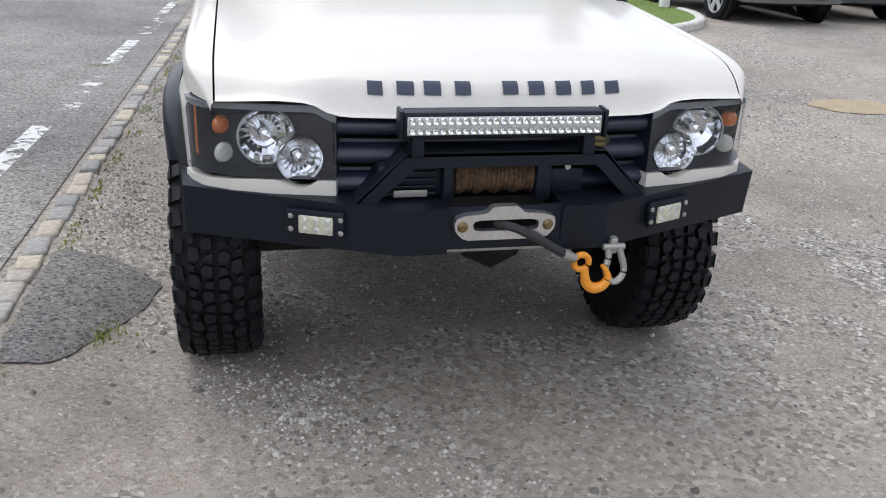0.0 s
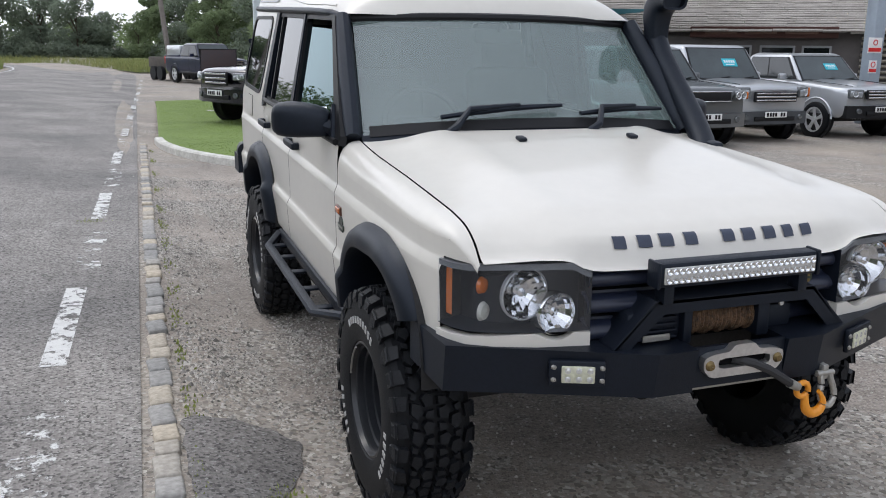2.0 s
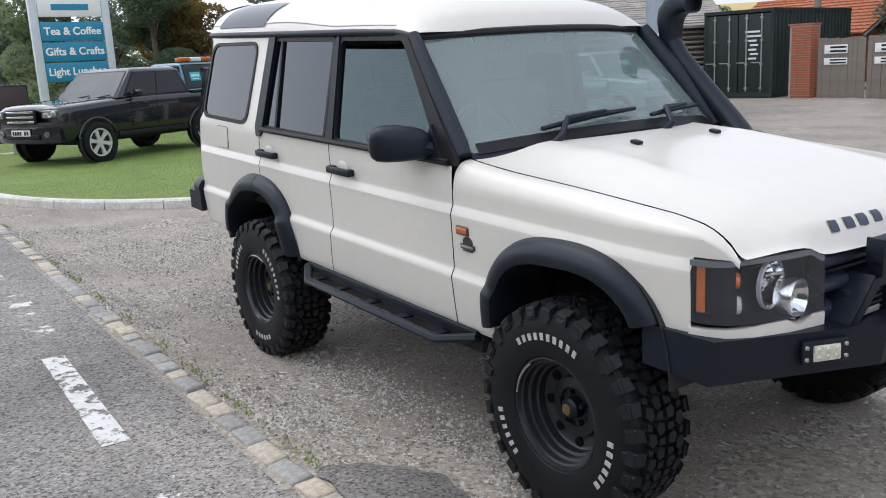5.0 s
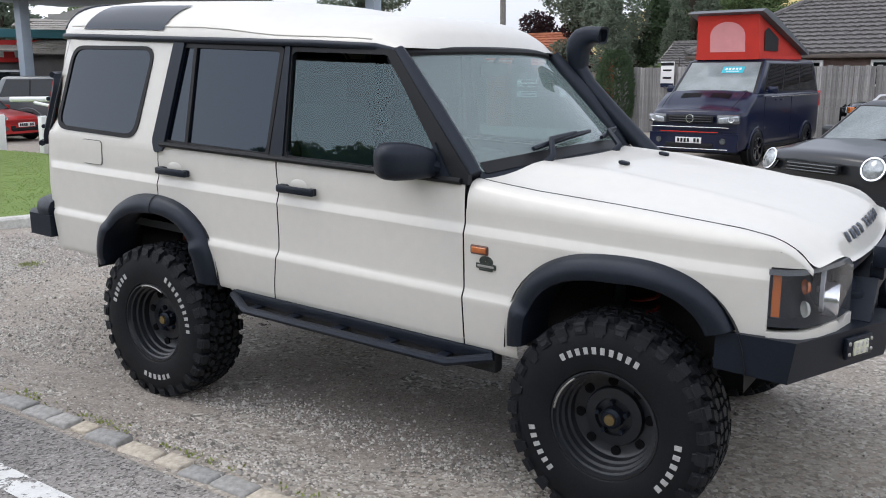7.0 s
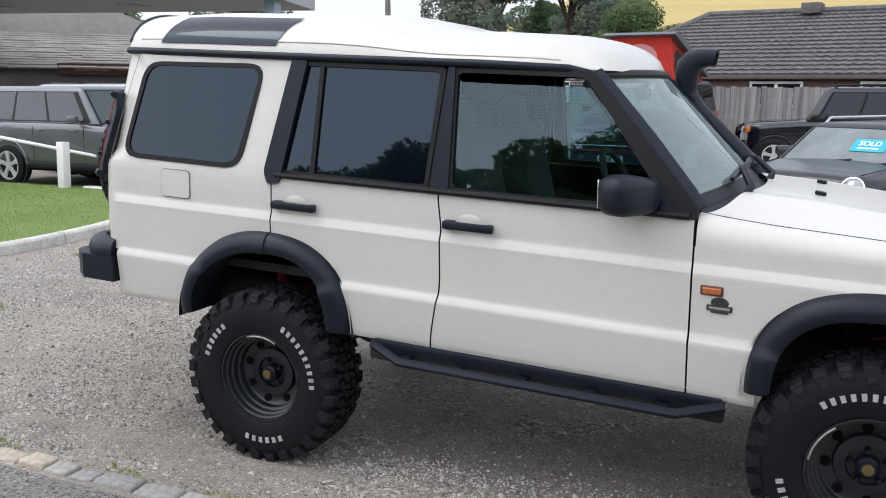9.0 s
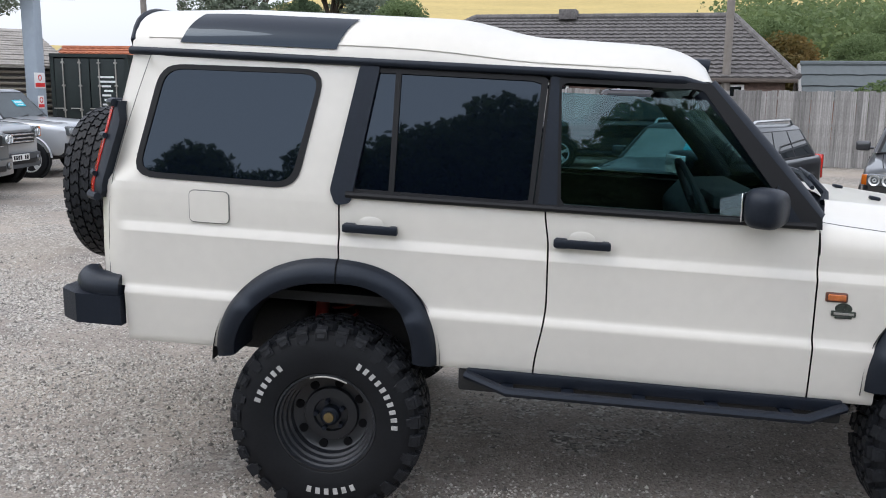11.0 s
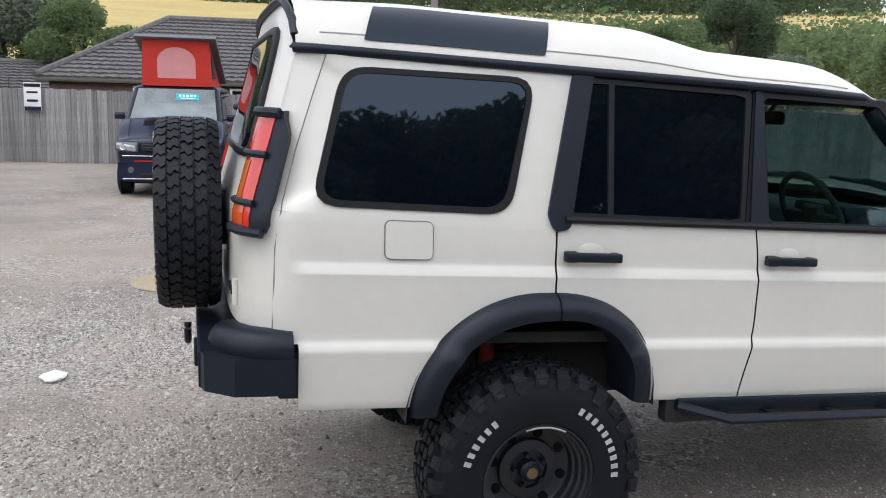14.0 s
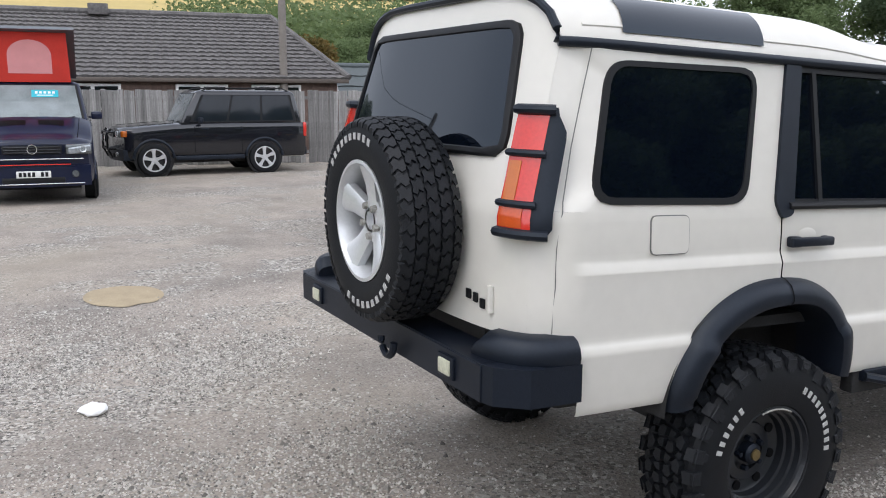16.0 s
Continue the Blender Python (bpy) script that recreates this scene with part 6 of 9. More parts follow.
def simple_wheel(parent, x, y, r, w, rimmat, spokes=5, label=""):
    ob = new("wheel")
    ob.parent = parent
    ob.matrix_basis = pose(x, y, r, 0, 0, 0 if x < 0 else 180)
    bm = B()
    h, rim = w / 2, r * 0.70
    lathe(bm, [(rim, -h * 0.7), (rim + 0.01, -h * 0.95), (r * 0.86, -h), (r * 0.97, -h * 0.85), (r, -h * 0.55), (r, h * 0.55), (r * 0.95, h * 0.9), (rim, h * 0.8)], Matrix.Identity(4), 36)
    part("tyre", bm, RUBBER, ob)
    bm = B()
    lathe(bm, [(rim, -h * 0.75), (rim * 0.96, -h * 0.9), (rim * 0.90, -h * 0.55), (rim * 0.86, h * 0.2), (0.001, h * 0.2)], Matrix.Identity(4), 36)
    rm = part("rim", bm, UNDER, ob)
    bm = B()
    for k in range(spokes):
        a = 2 * math.pi * (k + 0.2) / spokes
        c, s = math.cos(a), math.sin(a)
        rows = []
        for rr, wd, xx in ((0.0, 0.045, -h * 0.86), (rim * 0.5, 0.034, -h * 0.90), (rim * 0.93, 0.055, -h * 0.94)):
            rows.append([bm.verts.new((xx + dx, rr * c - dw * s, rr * s + dw * c)) for dx, dw in ((0.03, -wd), (0, -wd * 0.8), (0, wd * 0.8), (0.03, wd))])
        for q, w2 in zip(rows, rows[1:]):
            for j in range(3):
                bm.faces.new((q[j], q[j + 1], w2[j + 1], w2[j]))
    lathe(bm, [(rim * 1.0, -h * 0.97), (rim * 0.90, -h * 0.96), (rim * 0.90, -h * 0.5)], Matrix.Identity(4), 36)
    lathe(bm, [(0.05, -h * 0.5), (0.05, -h * 0.92), (0.001, -h * 0.94)], Matrix.Identity(4), 20)
    part("spokes", bm, rimmat, rm, "", 25)
    return ob


def loft(bm, rings_, close=True):
    rows = [[bm.verts.new(p) for p in r] for r in rings_]
    n = len(rows[0])
    for q, w in zip(rows, rows[1:]):
        for j in range(n if close else n - 1):
            bm.faces.new((q[j], q[(j + 1) % n], w[(j + 1) % n], w[j]))
    bm.faces.new(rows[0])
    bm.faces.new(rows[-1])
    return bm


def vehicle(name, label, category, loc, rz, P, body, rimmat=None, plate=None, card=None, grille="bars", trim=None, group="", roof_rails=False, lower=None, spokes=5, indicator=True):
    """A parked vehicle, front axle at the origin, facing -y. P: lengths in metres."""
    root = thing(name, loc, rz, label, category, group)
    W, wb, fo, ro = P["w"] / 2, P["wb"], P["fo"], P["ro"]
    sill, belt, top = P["sill"], P["belt"], P["top"]
    hood_f, hood_r, r = P["hood_f"], P["hood_r"], P["r"]
    y_sc, y_st, y_rt, y_rb = P["screen_base"], P["screen_top"], P["roof_end"], P["tail_base"]
    y0, y1 = -fo, wb + ro
    bed = P.get("bed", 0)
    # lower body: stations along y, each a half outline mirrored
    st = []
    ys = sorted({y0, y0 + 0.012, y0 + 0.035, y0 + 0.07, y0 + 0.12, y0 + 0.18, y0 + 0.28, y0 + 0.4, y0 + 0.55, y1 - 0.16, y1 - 0.11, y1 - 0.025, -0.05, y_sc - 0.12, y_sc, 1.0, 1.6, wb - 0.4, wb, y_rb, y1 - 0.25, y1 - 0.06, y1})
    for y in ys:
        d = 1.0
        if y < y0 + 0.5:
            d = 1 - 0.10 * ((y0 + 0.5 - y) / 0.5) ** 2.6
        if y > y1 - 0.3:
            d = 1 - 0.07 * ((y - y1 + 0.3) / 0.3) ** 2
        zt = interp(y, ((y0, hood_f - 0.115), (y0 + 0.012, hood_f - 0.075), (y0 + 0.035, hood_f - 0.048), (y0 + 0.07, hood_f - 0.029), (y0 + 0.12, hood_f - 0.015), (y0 + 0.18, hood_f - 0.006), (y0 + 0.28, hood_f), (y_sc - 0.12, hood_r), (y_sc, max(hood_r, belt)), (y1 - 0.25, belt + 0.02), (y1, belt - 0.02)))
        zs = belt if y > y_sc else min(belt, zt - 0.04)
        zb = sill + (0.06 if y in (y0, y1) else 0)
        w = W * d
        half = [(w * 0.80, zb), (w * 0.93, zb + 0.02), (w * 0.98, zb + 0.08), (w, zb + 0.22), (w * 1.004, (zb + zs) / 2 + 0.08), (w * 0.998, zs - 0.10), (w * 0.992, zs - 0.055), (w * 0.975, zs - 0.02), (w * 0.95, zs), (w * 0.86, zs + (zt - zs) * 0.55), (w * 0.80, zt - 0.004), (w * 0.74, zt + 0.004), (w * 0.66, zt + 0.004), (w * 0.3, zt + 0.022)]
        st.append([(x, y, z) for x, z in half] + [(-x, y, z) for x, z in reversed(half)])
    bm = B()
    loft(bm, st)
    for v in bm.verts:
        if v.co.y < y0 + 0.6:
            v.co.y += 0.19 * (abs(v.co.x) / W) ** 2.5 * (1 - (v.co.y - y0) / 0.6)
    sh = part("body", bm, body, root, "", 32)
    # wheel arches: dark liners set into the flanks, lips round them
    for wy in (0.0, wb):
        for sx in (-1, 1):
            bm = B()
            lathe(bm, [(r * 1.17, -0.006), (r * 1.17, 0.02), (0.001, 0.02)], Matrix.Translation((sx * (W - 0.002), wy, r * 1.02)) @ Matrix.Diagonal((-sx, 1, 1, 1)), 40)
            part("wheel_arch", bm, UNDER, sh)
            bm = B()
            pts = [(sx * W * 1.002, wy - r * 1.2 * math.cos(a), r * 1.02 + r * 1.2 * math.sin(a)) for a in [math.pi * (0.02 + 0.96 * i / 20) for i in range(21)]]
            tube(bm, pts, 0.035 if trim else 0.022, 6)
            part("arch_lip", bm, trim or body, sh)
            simple_wheel(root, sx * (W - 0.072), wy, r, 0.24, rimmat or ALLOY, spokes)
    # greenhouse
    tw = W * P.get("tumble", 0.80)
    bw = W * 0.95
    ye = P.get("cab_end", y1)
    bt = belt - 0.01
    lo = [(-bw, y_sc, bt), (bw, y_sc, bt), (bw, y_rb, bt), (-bw, y_rb, bt)]
    hi = [(-tw, y_st, top - 0.05), (tw, y_st, top - 0.05), (tw, y_rt, top - 0.05), (-tw, y_rt, top - 0.05)]
    crown = [(-tw * 0.86, y_st + 0.10, top), (tw * 0.86, y_st + 0.10, top), (tw * 0.86, y_rt - 0.10, top), (-tw * 0.86, y_rt - 0.10, top)]
    bm = B()
    loft(bm, [lo, hi, crown])
    bmesh.ops.bevel(bm, geom=list(bm.edges), offset=0.045, segments=3, affect="EDGES", profile=0.5)
    cb = part("cabin", bm, P.get("cabin_mat", body), root, "", 30)
    L = [Vector(p) for p in lo]
    H = [Vector(p) for p in hi]

    def quad(i, j, a0, a1, b0, b1, out, m, nm, lab=""):
        """A pane on the cabin face between corners i and j."""
        bm2 = B()
        nrm = (L[j] - L[i]).cross(H[i] - L[i]).normalized()
        if nrm.dot((L[i] + L[j]) / 2 - Vector((0, (y_sc + y_rb) / 2, bt))) < 0:
            nrm = -nrm
        at = lambda a, b: (L[i].lerp(L[j], a)).lerp(H[i].lerp(H[j], a), b)
        cs = [at(a0, b0), at(a1, b0), at(a1, b1), at(a0, b1)]
        c = sum(cs, Vector()) / 4
        f = [bm2.verts.new(p + nrm * out) for p in cs]
        g = [bm2.verts.new(p - nrm * 0.02) for p in cs]
        bm2.faces.new(f)
        for k in range(4):
            bm2.faces.new((f[k], f[(k + 1) % 4], g[(k + 1) % 4], g[k]))
        return part(nm, bm2, m, cb, lab, 20)
    quad(0, 1, 0.03, 0.97, 0.03, 0.985, 0.003, SEAL, "screen_seal")
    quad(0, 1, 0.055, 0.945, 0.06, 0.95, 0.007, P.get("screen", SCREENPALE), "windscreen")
    quad(2, 3, 0.08, 0.92, 0.12, 0.92, 0.006, GLASSDARK, "rear_window")
    for i, j in ((1, 2), (3, 0)):
        n = P.get("windows", 3)
        quad(i, j, 0.065, 0.955, 0.065, 0.925, 0.003, SEAL, "window_seal")
        for k in range(n):
            a0, a1 = 0.09 + 0.86 * k / n, 0.09 + 0.86 * (k + 1) / n - 0.02
            if i == 3:
                a0, a1 = 1 - a1, 1 - a0
            quad(i, j, a0, a1, 0.10, 0.90, 0.006, P.get("glass", GLASSDARK), "side_window")
    # sills, bumpers, lamps, grille
    bm = B()
    fr_ = [(W * k / 10 * 0.93, y0 - 0.045 + 0.15 * (abs(k) / 10) ** 2.5) for k in range(-10, 11)]
    prism(bm, fr_ + [(W * 0.9, y0 + 0.42), (-W * 0.9, y0 + 0.42)], lambda x, y: (x, y, sill + 0.01), (0, 0, P.get("bump_h", 0.19)))
    bmesh.ops.bevel(bm, geom=[e for e in bm.edges if e.calc_face_angle(0) > 1.0], offset=0.03, segments=3, affect="EDGES", profile=0.5)
    bp_ = part("front_bumper", bm, lower or body, root)
    bm = B()
    box(bm, (0, y0 - 0.035, sill + 0.12), (W * 1.0, 0.03, 0.09), 0.01)
    part("air_intake", bm, SEAL, bp_)
    for sx in (-1, 1):
        bm = B()
        lathe(bm, [(0.001, -0.012), (0.05, -0.008), (0.058, 0.004), (0.062, 0.02)], Matrix.Translation((sx * W * 0.68, y0 - 0.005, sill + P.get("bump_h", 0.19) * 0.62)) @ Matrix.Rotation(radians(90 + sx * 16), 4, "Z"), 18)
        part("fog_lamp", bm, LAMPDARK, bp_)
    # shut line of the bonnet
    for sx in (-1, 1):
        bm = B()
        tube(bm, [(sx * W * 0.735, y0 + 0.20, hood_f + 0.004), (sx * W * 0.77, (y0 + y_sc) / 2, (hood_f + hood_r) / 2 + 0.003), (sx * W * 0.79, y_sc - 0.13, hood_r + 0.002)], 0.005, 5)
        part("bonnet_line", bm, GAP, sh)
    bm = B()
    box(bm, (0, y1 - 0.02, sill + 0.14), (W * 1.80, 0.13, 0.20), 0.03)
    part("rear_bumper", bm, lower or body, root)
    gz, gh = P.get("grille_z", hood_f - 0.16), P.get("grille_h", 0.13)
    gw = W * P.get("grille_w", 1.05)
    bm = B()
    box(bm, (0, y0 - 0.005, gz), (gw, 0.05, gh), 0.012)
    gr = part("grille", bm, SEAL, root)
    if grille == "bars":
        for k in range(3):
            bm = B()
            box(bm, (0, y0 - 0.034, gz + (k - 1) * gh * 0.33), (gw * 0.94, 0.02, gh * 0.13), 0.004)
            part("grille_bar", bm, P.get("bar_mat", CHROME), gr)
    elif grille == "mesh":
        for s_, zz in (((gw * 1.0, 0.02, 0.014), gz - gh / 2), ((gw * 1.0, 0.02, 0.014), gz + gh / 2)):
            bm = B()
            box(bm, (0, y0 - 0.03, zz), s_, 0.004)
            part("grille_surround", bm, CHROME, gr)
    for sx in (-1, 1):
        hx = sx * W * 0.74
        bm = B()
        if P.get("round_lamps"):
            lathe(bm, [(0.001, -0.035), (0.075, -0.028), (0.108, 0.0), (0.112, 0.03)], Matrix.Translation((hx, y0 + 0.072, hood_f - 0.12)) @ Matrix.Rotation(radians(90 + sx * 14), 4, "Z") @ Matrix.Rotation(radians(20), 4, "Y"), 24)
        else:
            box(bm, (hx, y0 + (0.105 if P.get("wide_lamp") else 0.085), P.get("lamp_z", hood_f - 0.15)), (W * P.get("lamp_w", 0.36), 0.13, P.get("lamp_h", 0.15)), 0.025, (0, 0, sx * 14))
        hl_ = part("headlamp", bm, mat("round_lamp_glass", (0.36, 0.39, 0.40), 0.1, 0.3, var=0.6, scale=16, coat=0.8) if P.get("round_lamps") else LAMPDARK, root)
        if not P.get("round_lamps"):
            lh, lw = P.get("lamp_h", 0.15), W * P.get("lamp_w", 0.36)
            n_ = 2 if lw > lh * 1.5 else 1
            if P.get("wide_lamp"):
                bm = B()
                box(bm, (hx + sx * 0.01, y0 + 0.092, P.get("lamp_z", hood_f - 0.15) - 0.004), (lw * 0.9, 0.13, lh * 0.66), 0.03, (0, -sx * 7, sx * 14), 3)
                part("lamp_glass", bm, mat("van_lamp_glass", (0.34, 0.37, 0.39), 0.1, 0.3, var=0.5, scale=14, coat=0.8), hl_)
                n_ = 1
            for k in range(n_):
                bm = B()
                rr_ = min(lh, lw / n_) * 0.46
                lx = (k - (n_ - 1) / 2) * lw / n_ * 0.96 if not P.get("wide_lamp") else sx * lw * 0.18
                rr_ *= 0.7 if P.get("wide_lamp") else 1.0
                lathe(bm, [(0.001, 0.004), (rr_ * 0.35, 0.0), (rr_ * 0.45, 0.012), (rr_ * 0.85, -0.004), (rr_, -0.012), (rr_, 0.02)], Matrix.Translation((hx + lx * math.cos(radians(14)), y0 + (0.022 if P.get("wide_lamp") else 0.016) + sx * lx * math.sin(radians(14)), P.get("lamp_z", hood_f - 0.15))) @ Matrix.Rotation(radians(90 + sx * 14), 4, "Z"), 20)
                part("lamp_reflector", bm, HEADGLASS, hl_)
        if P.get("round_lamps"):
            bm = B()
            lathe(bm, [(0.112, 0.02), (0.122, -0.012), (0.106, -0.014)], Matrix.Translation((hx, y0 + 0.072, hood_f - 0.12)) @ Matrix.Rotation(radians(90 + sx * 14), 4, "Z") @ Matrix.Rotation(radians(20), 4, "Y"), 24)
            part("lamp_ring", bm, CHROME, hl_)
        if indicator and not P.get("round_lamps"):
            bm = B()
            box(bm, (sx * W * 0.915, y0 + 0.14, P.get("lamp_z", hood_f - 0.15)), (0.09, 0.13, P.get("lamp_h", 0.15) * 0.9), 0.02, (0, 0, sx * 40))
            part("indicator", bm, AMBER, hl_)
        bm = B()
        box(bm, (sx * W * 0.90, y1 - 0.015, belt - 0.16), (0.13, 0.08, 0.34), 0.02)
        part("tail_lamp", bm, REDLENS, root)
        bm = B()
        box(bm, (sx * (W + 0.10), y_sc + 0.42, belt + 0.08), (0.19, 0.10, 0.14), 0.03)
        cyl(bm, (sx * (W - 0.04), y_sc + 0.42, belt + 0.05), (sx * (W + 0.05), y_sc + 0.42, belt + 0.06), 0.02)
        part("door_mirror", bm, P.get("mirror_mat", trim or body), root)
        for yh in P.get("handles", (1.15, 1.95)):
            bm = B()
            box(bm, (sx * (W + 0.012), yh, belt - 0.12), (0.022, 0.17, 0.028), 0.006)
            part("door_handle", bm, trim or body, sh)
        for yd in P.get("seams", (y_sc + 0.30, (y_sc + y_rb) / 2 - 0.05)):
            bm = B()
            box(bm, (sx * (W + 0.0005), yd, (sill + belt) / 2 + 0.05), (0.006, 0.008, belt - sill - 0.22))
            part("shut_line", bm, GAP, sh)
        bm = B()
        box(bm, (sx * (W - 0.005), wb / 2, sill + 0.04), (0.05, wb - 2.6 * r, 0.10), 0.015)
        part("side_sill", bm, trim or SEAL, sh)
    for k, xw in enumerate((-0.35, 0.28)):
        bm = B()
        a = L[0].lerp(L[1], 0.5 + xw * 0.5)
        tube(bm, [Vector((xw * W, y_sc - 0.03, bt + 0.02)), Vector((xw * W + 0.42, y_sc + 0.03, bt + 0.075))], 0.012, 6)
        part("wiper", bm, SEAL, root)
    if plate:
        bm = B()
        pz = P.get("plate_z", sill + 0.20)
        box(bm, (0, y0 - 0.065, pz), (0.52, 0.012, 0.112), 0.004)
        pl = part("number_plate", bm, plate, root, "number plate with dark bars")
        for k in range(7):
            if k == 4:
                continue
            bm = B()
            box(bm, (-0.20 + 0.066 * k, y0 - 0.0735, pz), (0.044, 0.006, 0.074))
            part("plate_bar", bm, SEAL, pl)
        bm = B()
        box(bm, (0, y1 + 0.05, belt - 0.25), (0.52, 0.012, 0.112), 0.004)
        part("rear_plate", bm, PLATEYELLOW, root)
    if card:
        a, b, w_, h_ = card
        c0 = L[0].lerp(L[1], a).lerp(H[0].lerp(H[1], a), b)
        tilt = math.degrees(math.atan2(y_st - y_sc, top - 0.05 - bt))
        bm = B()
        nrm = Vector((0, -math.cos(radians(tilt)), math.sin(radians(tilt))))
        box(bm, c0 + nrm * 0.014, (w_, 0.006, h_), 0.002, (-tilt, 0, 0))
        cd = part("price_card", bm, CARDBLUE, root, "turquoise card with white printed bars")
        up = Vector((0, math.sin(radians(tilt)), math.cos(radians(tilt))))
        if P.get("card_words"):
            block_text("card_lettering", P["card_words"], h_ * 0.52, c0 + nrm * 0.020 + up * h_ * 0.10, (90 - tilt, 0, 0), CARDWHITE, cd, "white lettering")
        for k in range(0 if P.get("card_words") else 5):
            bm = B()
            box(bm, c0 + nrm * 0.019 + up * h_ * 0.12 + Vector(((k - 2) * w_ * 0.16, 0, 0)), (w_ * 0.10, 0.004, h_ * 0.30), 0, (-tilt, 0, 0))
            part("card_bar", bm, CARDWHITE, cd)
        bm = B()
        box(bm, c0 + nrm * 0.019 - up * h_ * 0.26, (w_ * 0.6, 0.004, h_ * 0.10), 0, (-tilt, 0, 0))
        part("card_line", bm, CARDWHITE, cd)
    if roof_rails:
        for sx in (-1, 1):
            bm = B()
            tube(bm, [(sx * tw * 0.9, y_st + 0.15, top - 0.03), (sx * tw * 0.92, y_st + 0.28, top + 0.045), (sx * tw * 0.92, y_rt - 0.28, top + 0.045), (sx * tw * 0.9, y_rt - 0.12, top - 0.03)], 0.016, 8)
            part("roof_rail", bm, P.get("rail_mat", SEAL), root)
    if bed:
        # load bed behind the cab: inner well and tailgate
        bm = B()
        box(bm, (0, (y_rb + y1) / 2 + 0.04, belt + 0.012), (W * 1.7, y1 - y_rb - 0.16, 0.03), 0.01)
        part("bed_well", bm, SEAL, root)
        for sx in (-1, 1):
            bm = B()
            box(bm, (sx * W * 0.93, (y_rb + y1) / 2, belt + 0.03), (0.10, y1 - y_rb, 0.06), 0.02)
            part("bed_rail", bm, body, root)
    # dark underside
    bm = B()
    box(bm, (0, wb / 2, sill - 0.02), (W * 1.5, wb + 0.7, 0.12))
    part("underside", bm, UNDER, root)
    return root


SUV = dict(w=1.93, wb=2.75, fo=0.86, ro=1.05, sill=0.36, belt=1.14, top=1.79, hood_f=1.08, hood_r=1.15, r=0.375, bump_h=0.24, screen_base=0.62, screen_top=1.12, roof_end=3.45, tail_base=3.72, tumble=0.78)
GREY = paint("graphite_grey_paint", (0.115, 0.125, 0.130))
SILVER = paint("silver_paint", (0.46, 0.48, 0.50), 0.5)
BLACKP = mat("black_paint", (0.006, 0.007, 0.011), 0.2, 0.0, var=0.06, scale=2, coat=0.8, spec=0.4)
NAVY = mat("navy_paint", (0.004, 0.008, 0.030), 0.28, 0.0, var=0.1, scale=2, coat=0.28, spec=0.3)
SLATE = mat("slate_grey_paint", (0.016, 0.018, 0.022), 0.28, 0.1, var=0.1, scale=2, coat=0.35, spec=0.4)
# opaque screen with the sky's reflection painted into its colour
SKYSCREEN = mat("sky_toned_screen_glass", (0.22, 0.25, 0.255), 0.05, var=0.45, scale=2.2, spec=0.5)
REDP = paint("bright_red_paint", (0.42, 0.012, 0.012), 0.1)
TEAL = paint("teal_paint", (0.02, 0.16, 0.20), 0.0)
DARKGREY = paint("dark_grey_paint", (0.035, 0.038, 0.042))

vehicle("sport_utility_car", "graphite grey sport utility car with a price card", "car", (8.2, 11.05, ground_z(8.2, 11)), 0, dict(SUV, grille_h=0.17, grille_w=0.95, lamp_w=0.30, glass=mat("car_window_clear", (0.032, 0.038, 0.040), 0.05, spec=0.7, var=0.3, scale=2)), GREY, ALLOY, PLATEWHITE, (0.60, 0.52, 0.36, 0.20), "mesh", group="parked cars for sale")
vehicle("sport_utility_car", "silver boxy sport utility car with a price card", "car", (10.40, 11.9, ground_z(10.7, 12)), 0, dict(SUV, wb=2.885, top=1.89, belt=1.18, hood_f=1.13, hood_r=1.19, tumble=0.84, roof_end=3.75, tail_base=3.85, lamp_h=0.21, lamp_w=0.30, wide_lamp=1, grille_h=0.20, grille_z=0.90), SILVER, ALLOY, PLATEWHITE, (0.62, 0.52, 0.36, 0.20), "bars", group="parked cars for sale", lower=mat("grey_bumper", (0.05, 0.055, 0.06), 0.6))
PICK = dict(w=1.82, wb=3.05, fo=0.90, ro=1.15, sill=0.44, belt=1.17, top=1.76, hood_f=1.10, hood_r=1.18, r=0.38, bump_h=0.26, lamp_h=0.19, grille_h=0.19, screen_base=0.58, screen_top=1.10, roof_end=2.42, tail_base=2.62, windows=2, bed=1, wide_lamp=1, lamp_w=0.34, handles=(1.25, 2.05), tumble=0.80)
vehicle("pickup_truck", "silver double-cab pickup truck with a price card", "pickup", (13.25, 12.0, ground_z(13.7, 12)), 0, dict(PICK, glass=mat("car_window_clear", (0.032, 0.038, 0.040))), SILVER, ALLOY, PLATEWHITE, (0.62, 0.55, 0.34, 0.18), "bars", group="parked cars for sale", lower=SEAL, indicator=False)
vehicle("pickup_truck", "black double-cab pickup truck parked on the grass", "pickup", (1.09, 16.03, ground_z(1, 17) + 0.09), -64, dict(PICK, w=1.86, wb=2.85, ro=0.55, top=1.74, belt=1.17, hood_f=1.12, hood_r=1.18, r=0.38, grille_h=0.27, grille_z=0.93, grille_w=0.86, lamp_h=0.15), BLACKP, ALLOY, PLATEWHITE, None, "bars", lower=BLACKP, indicator=False, spokes=6)
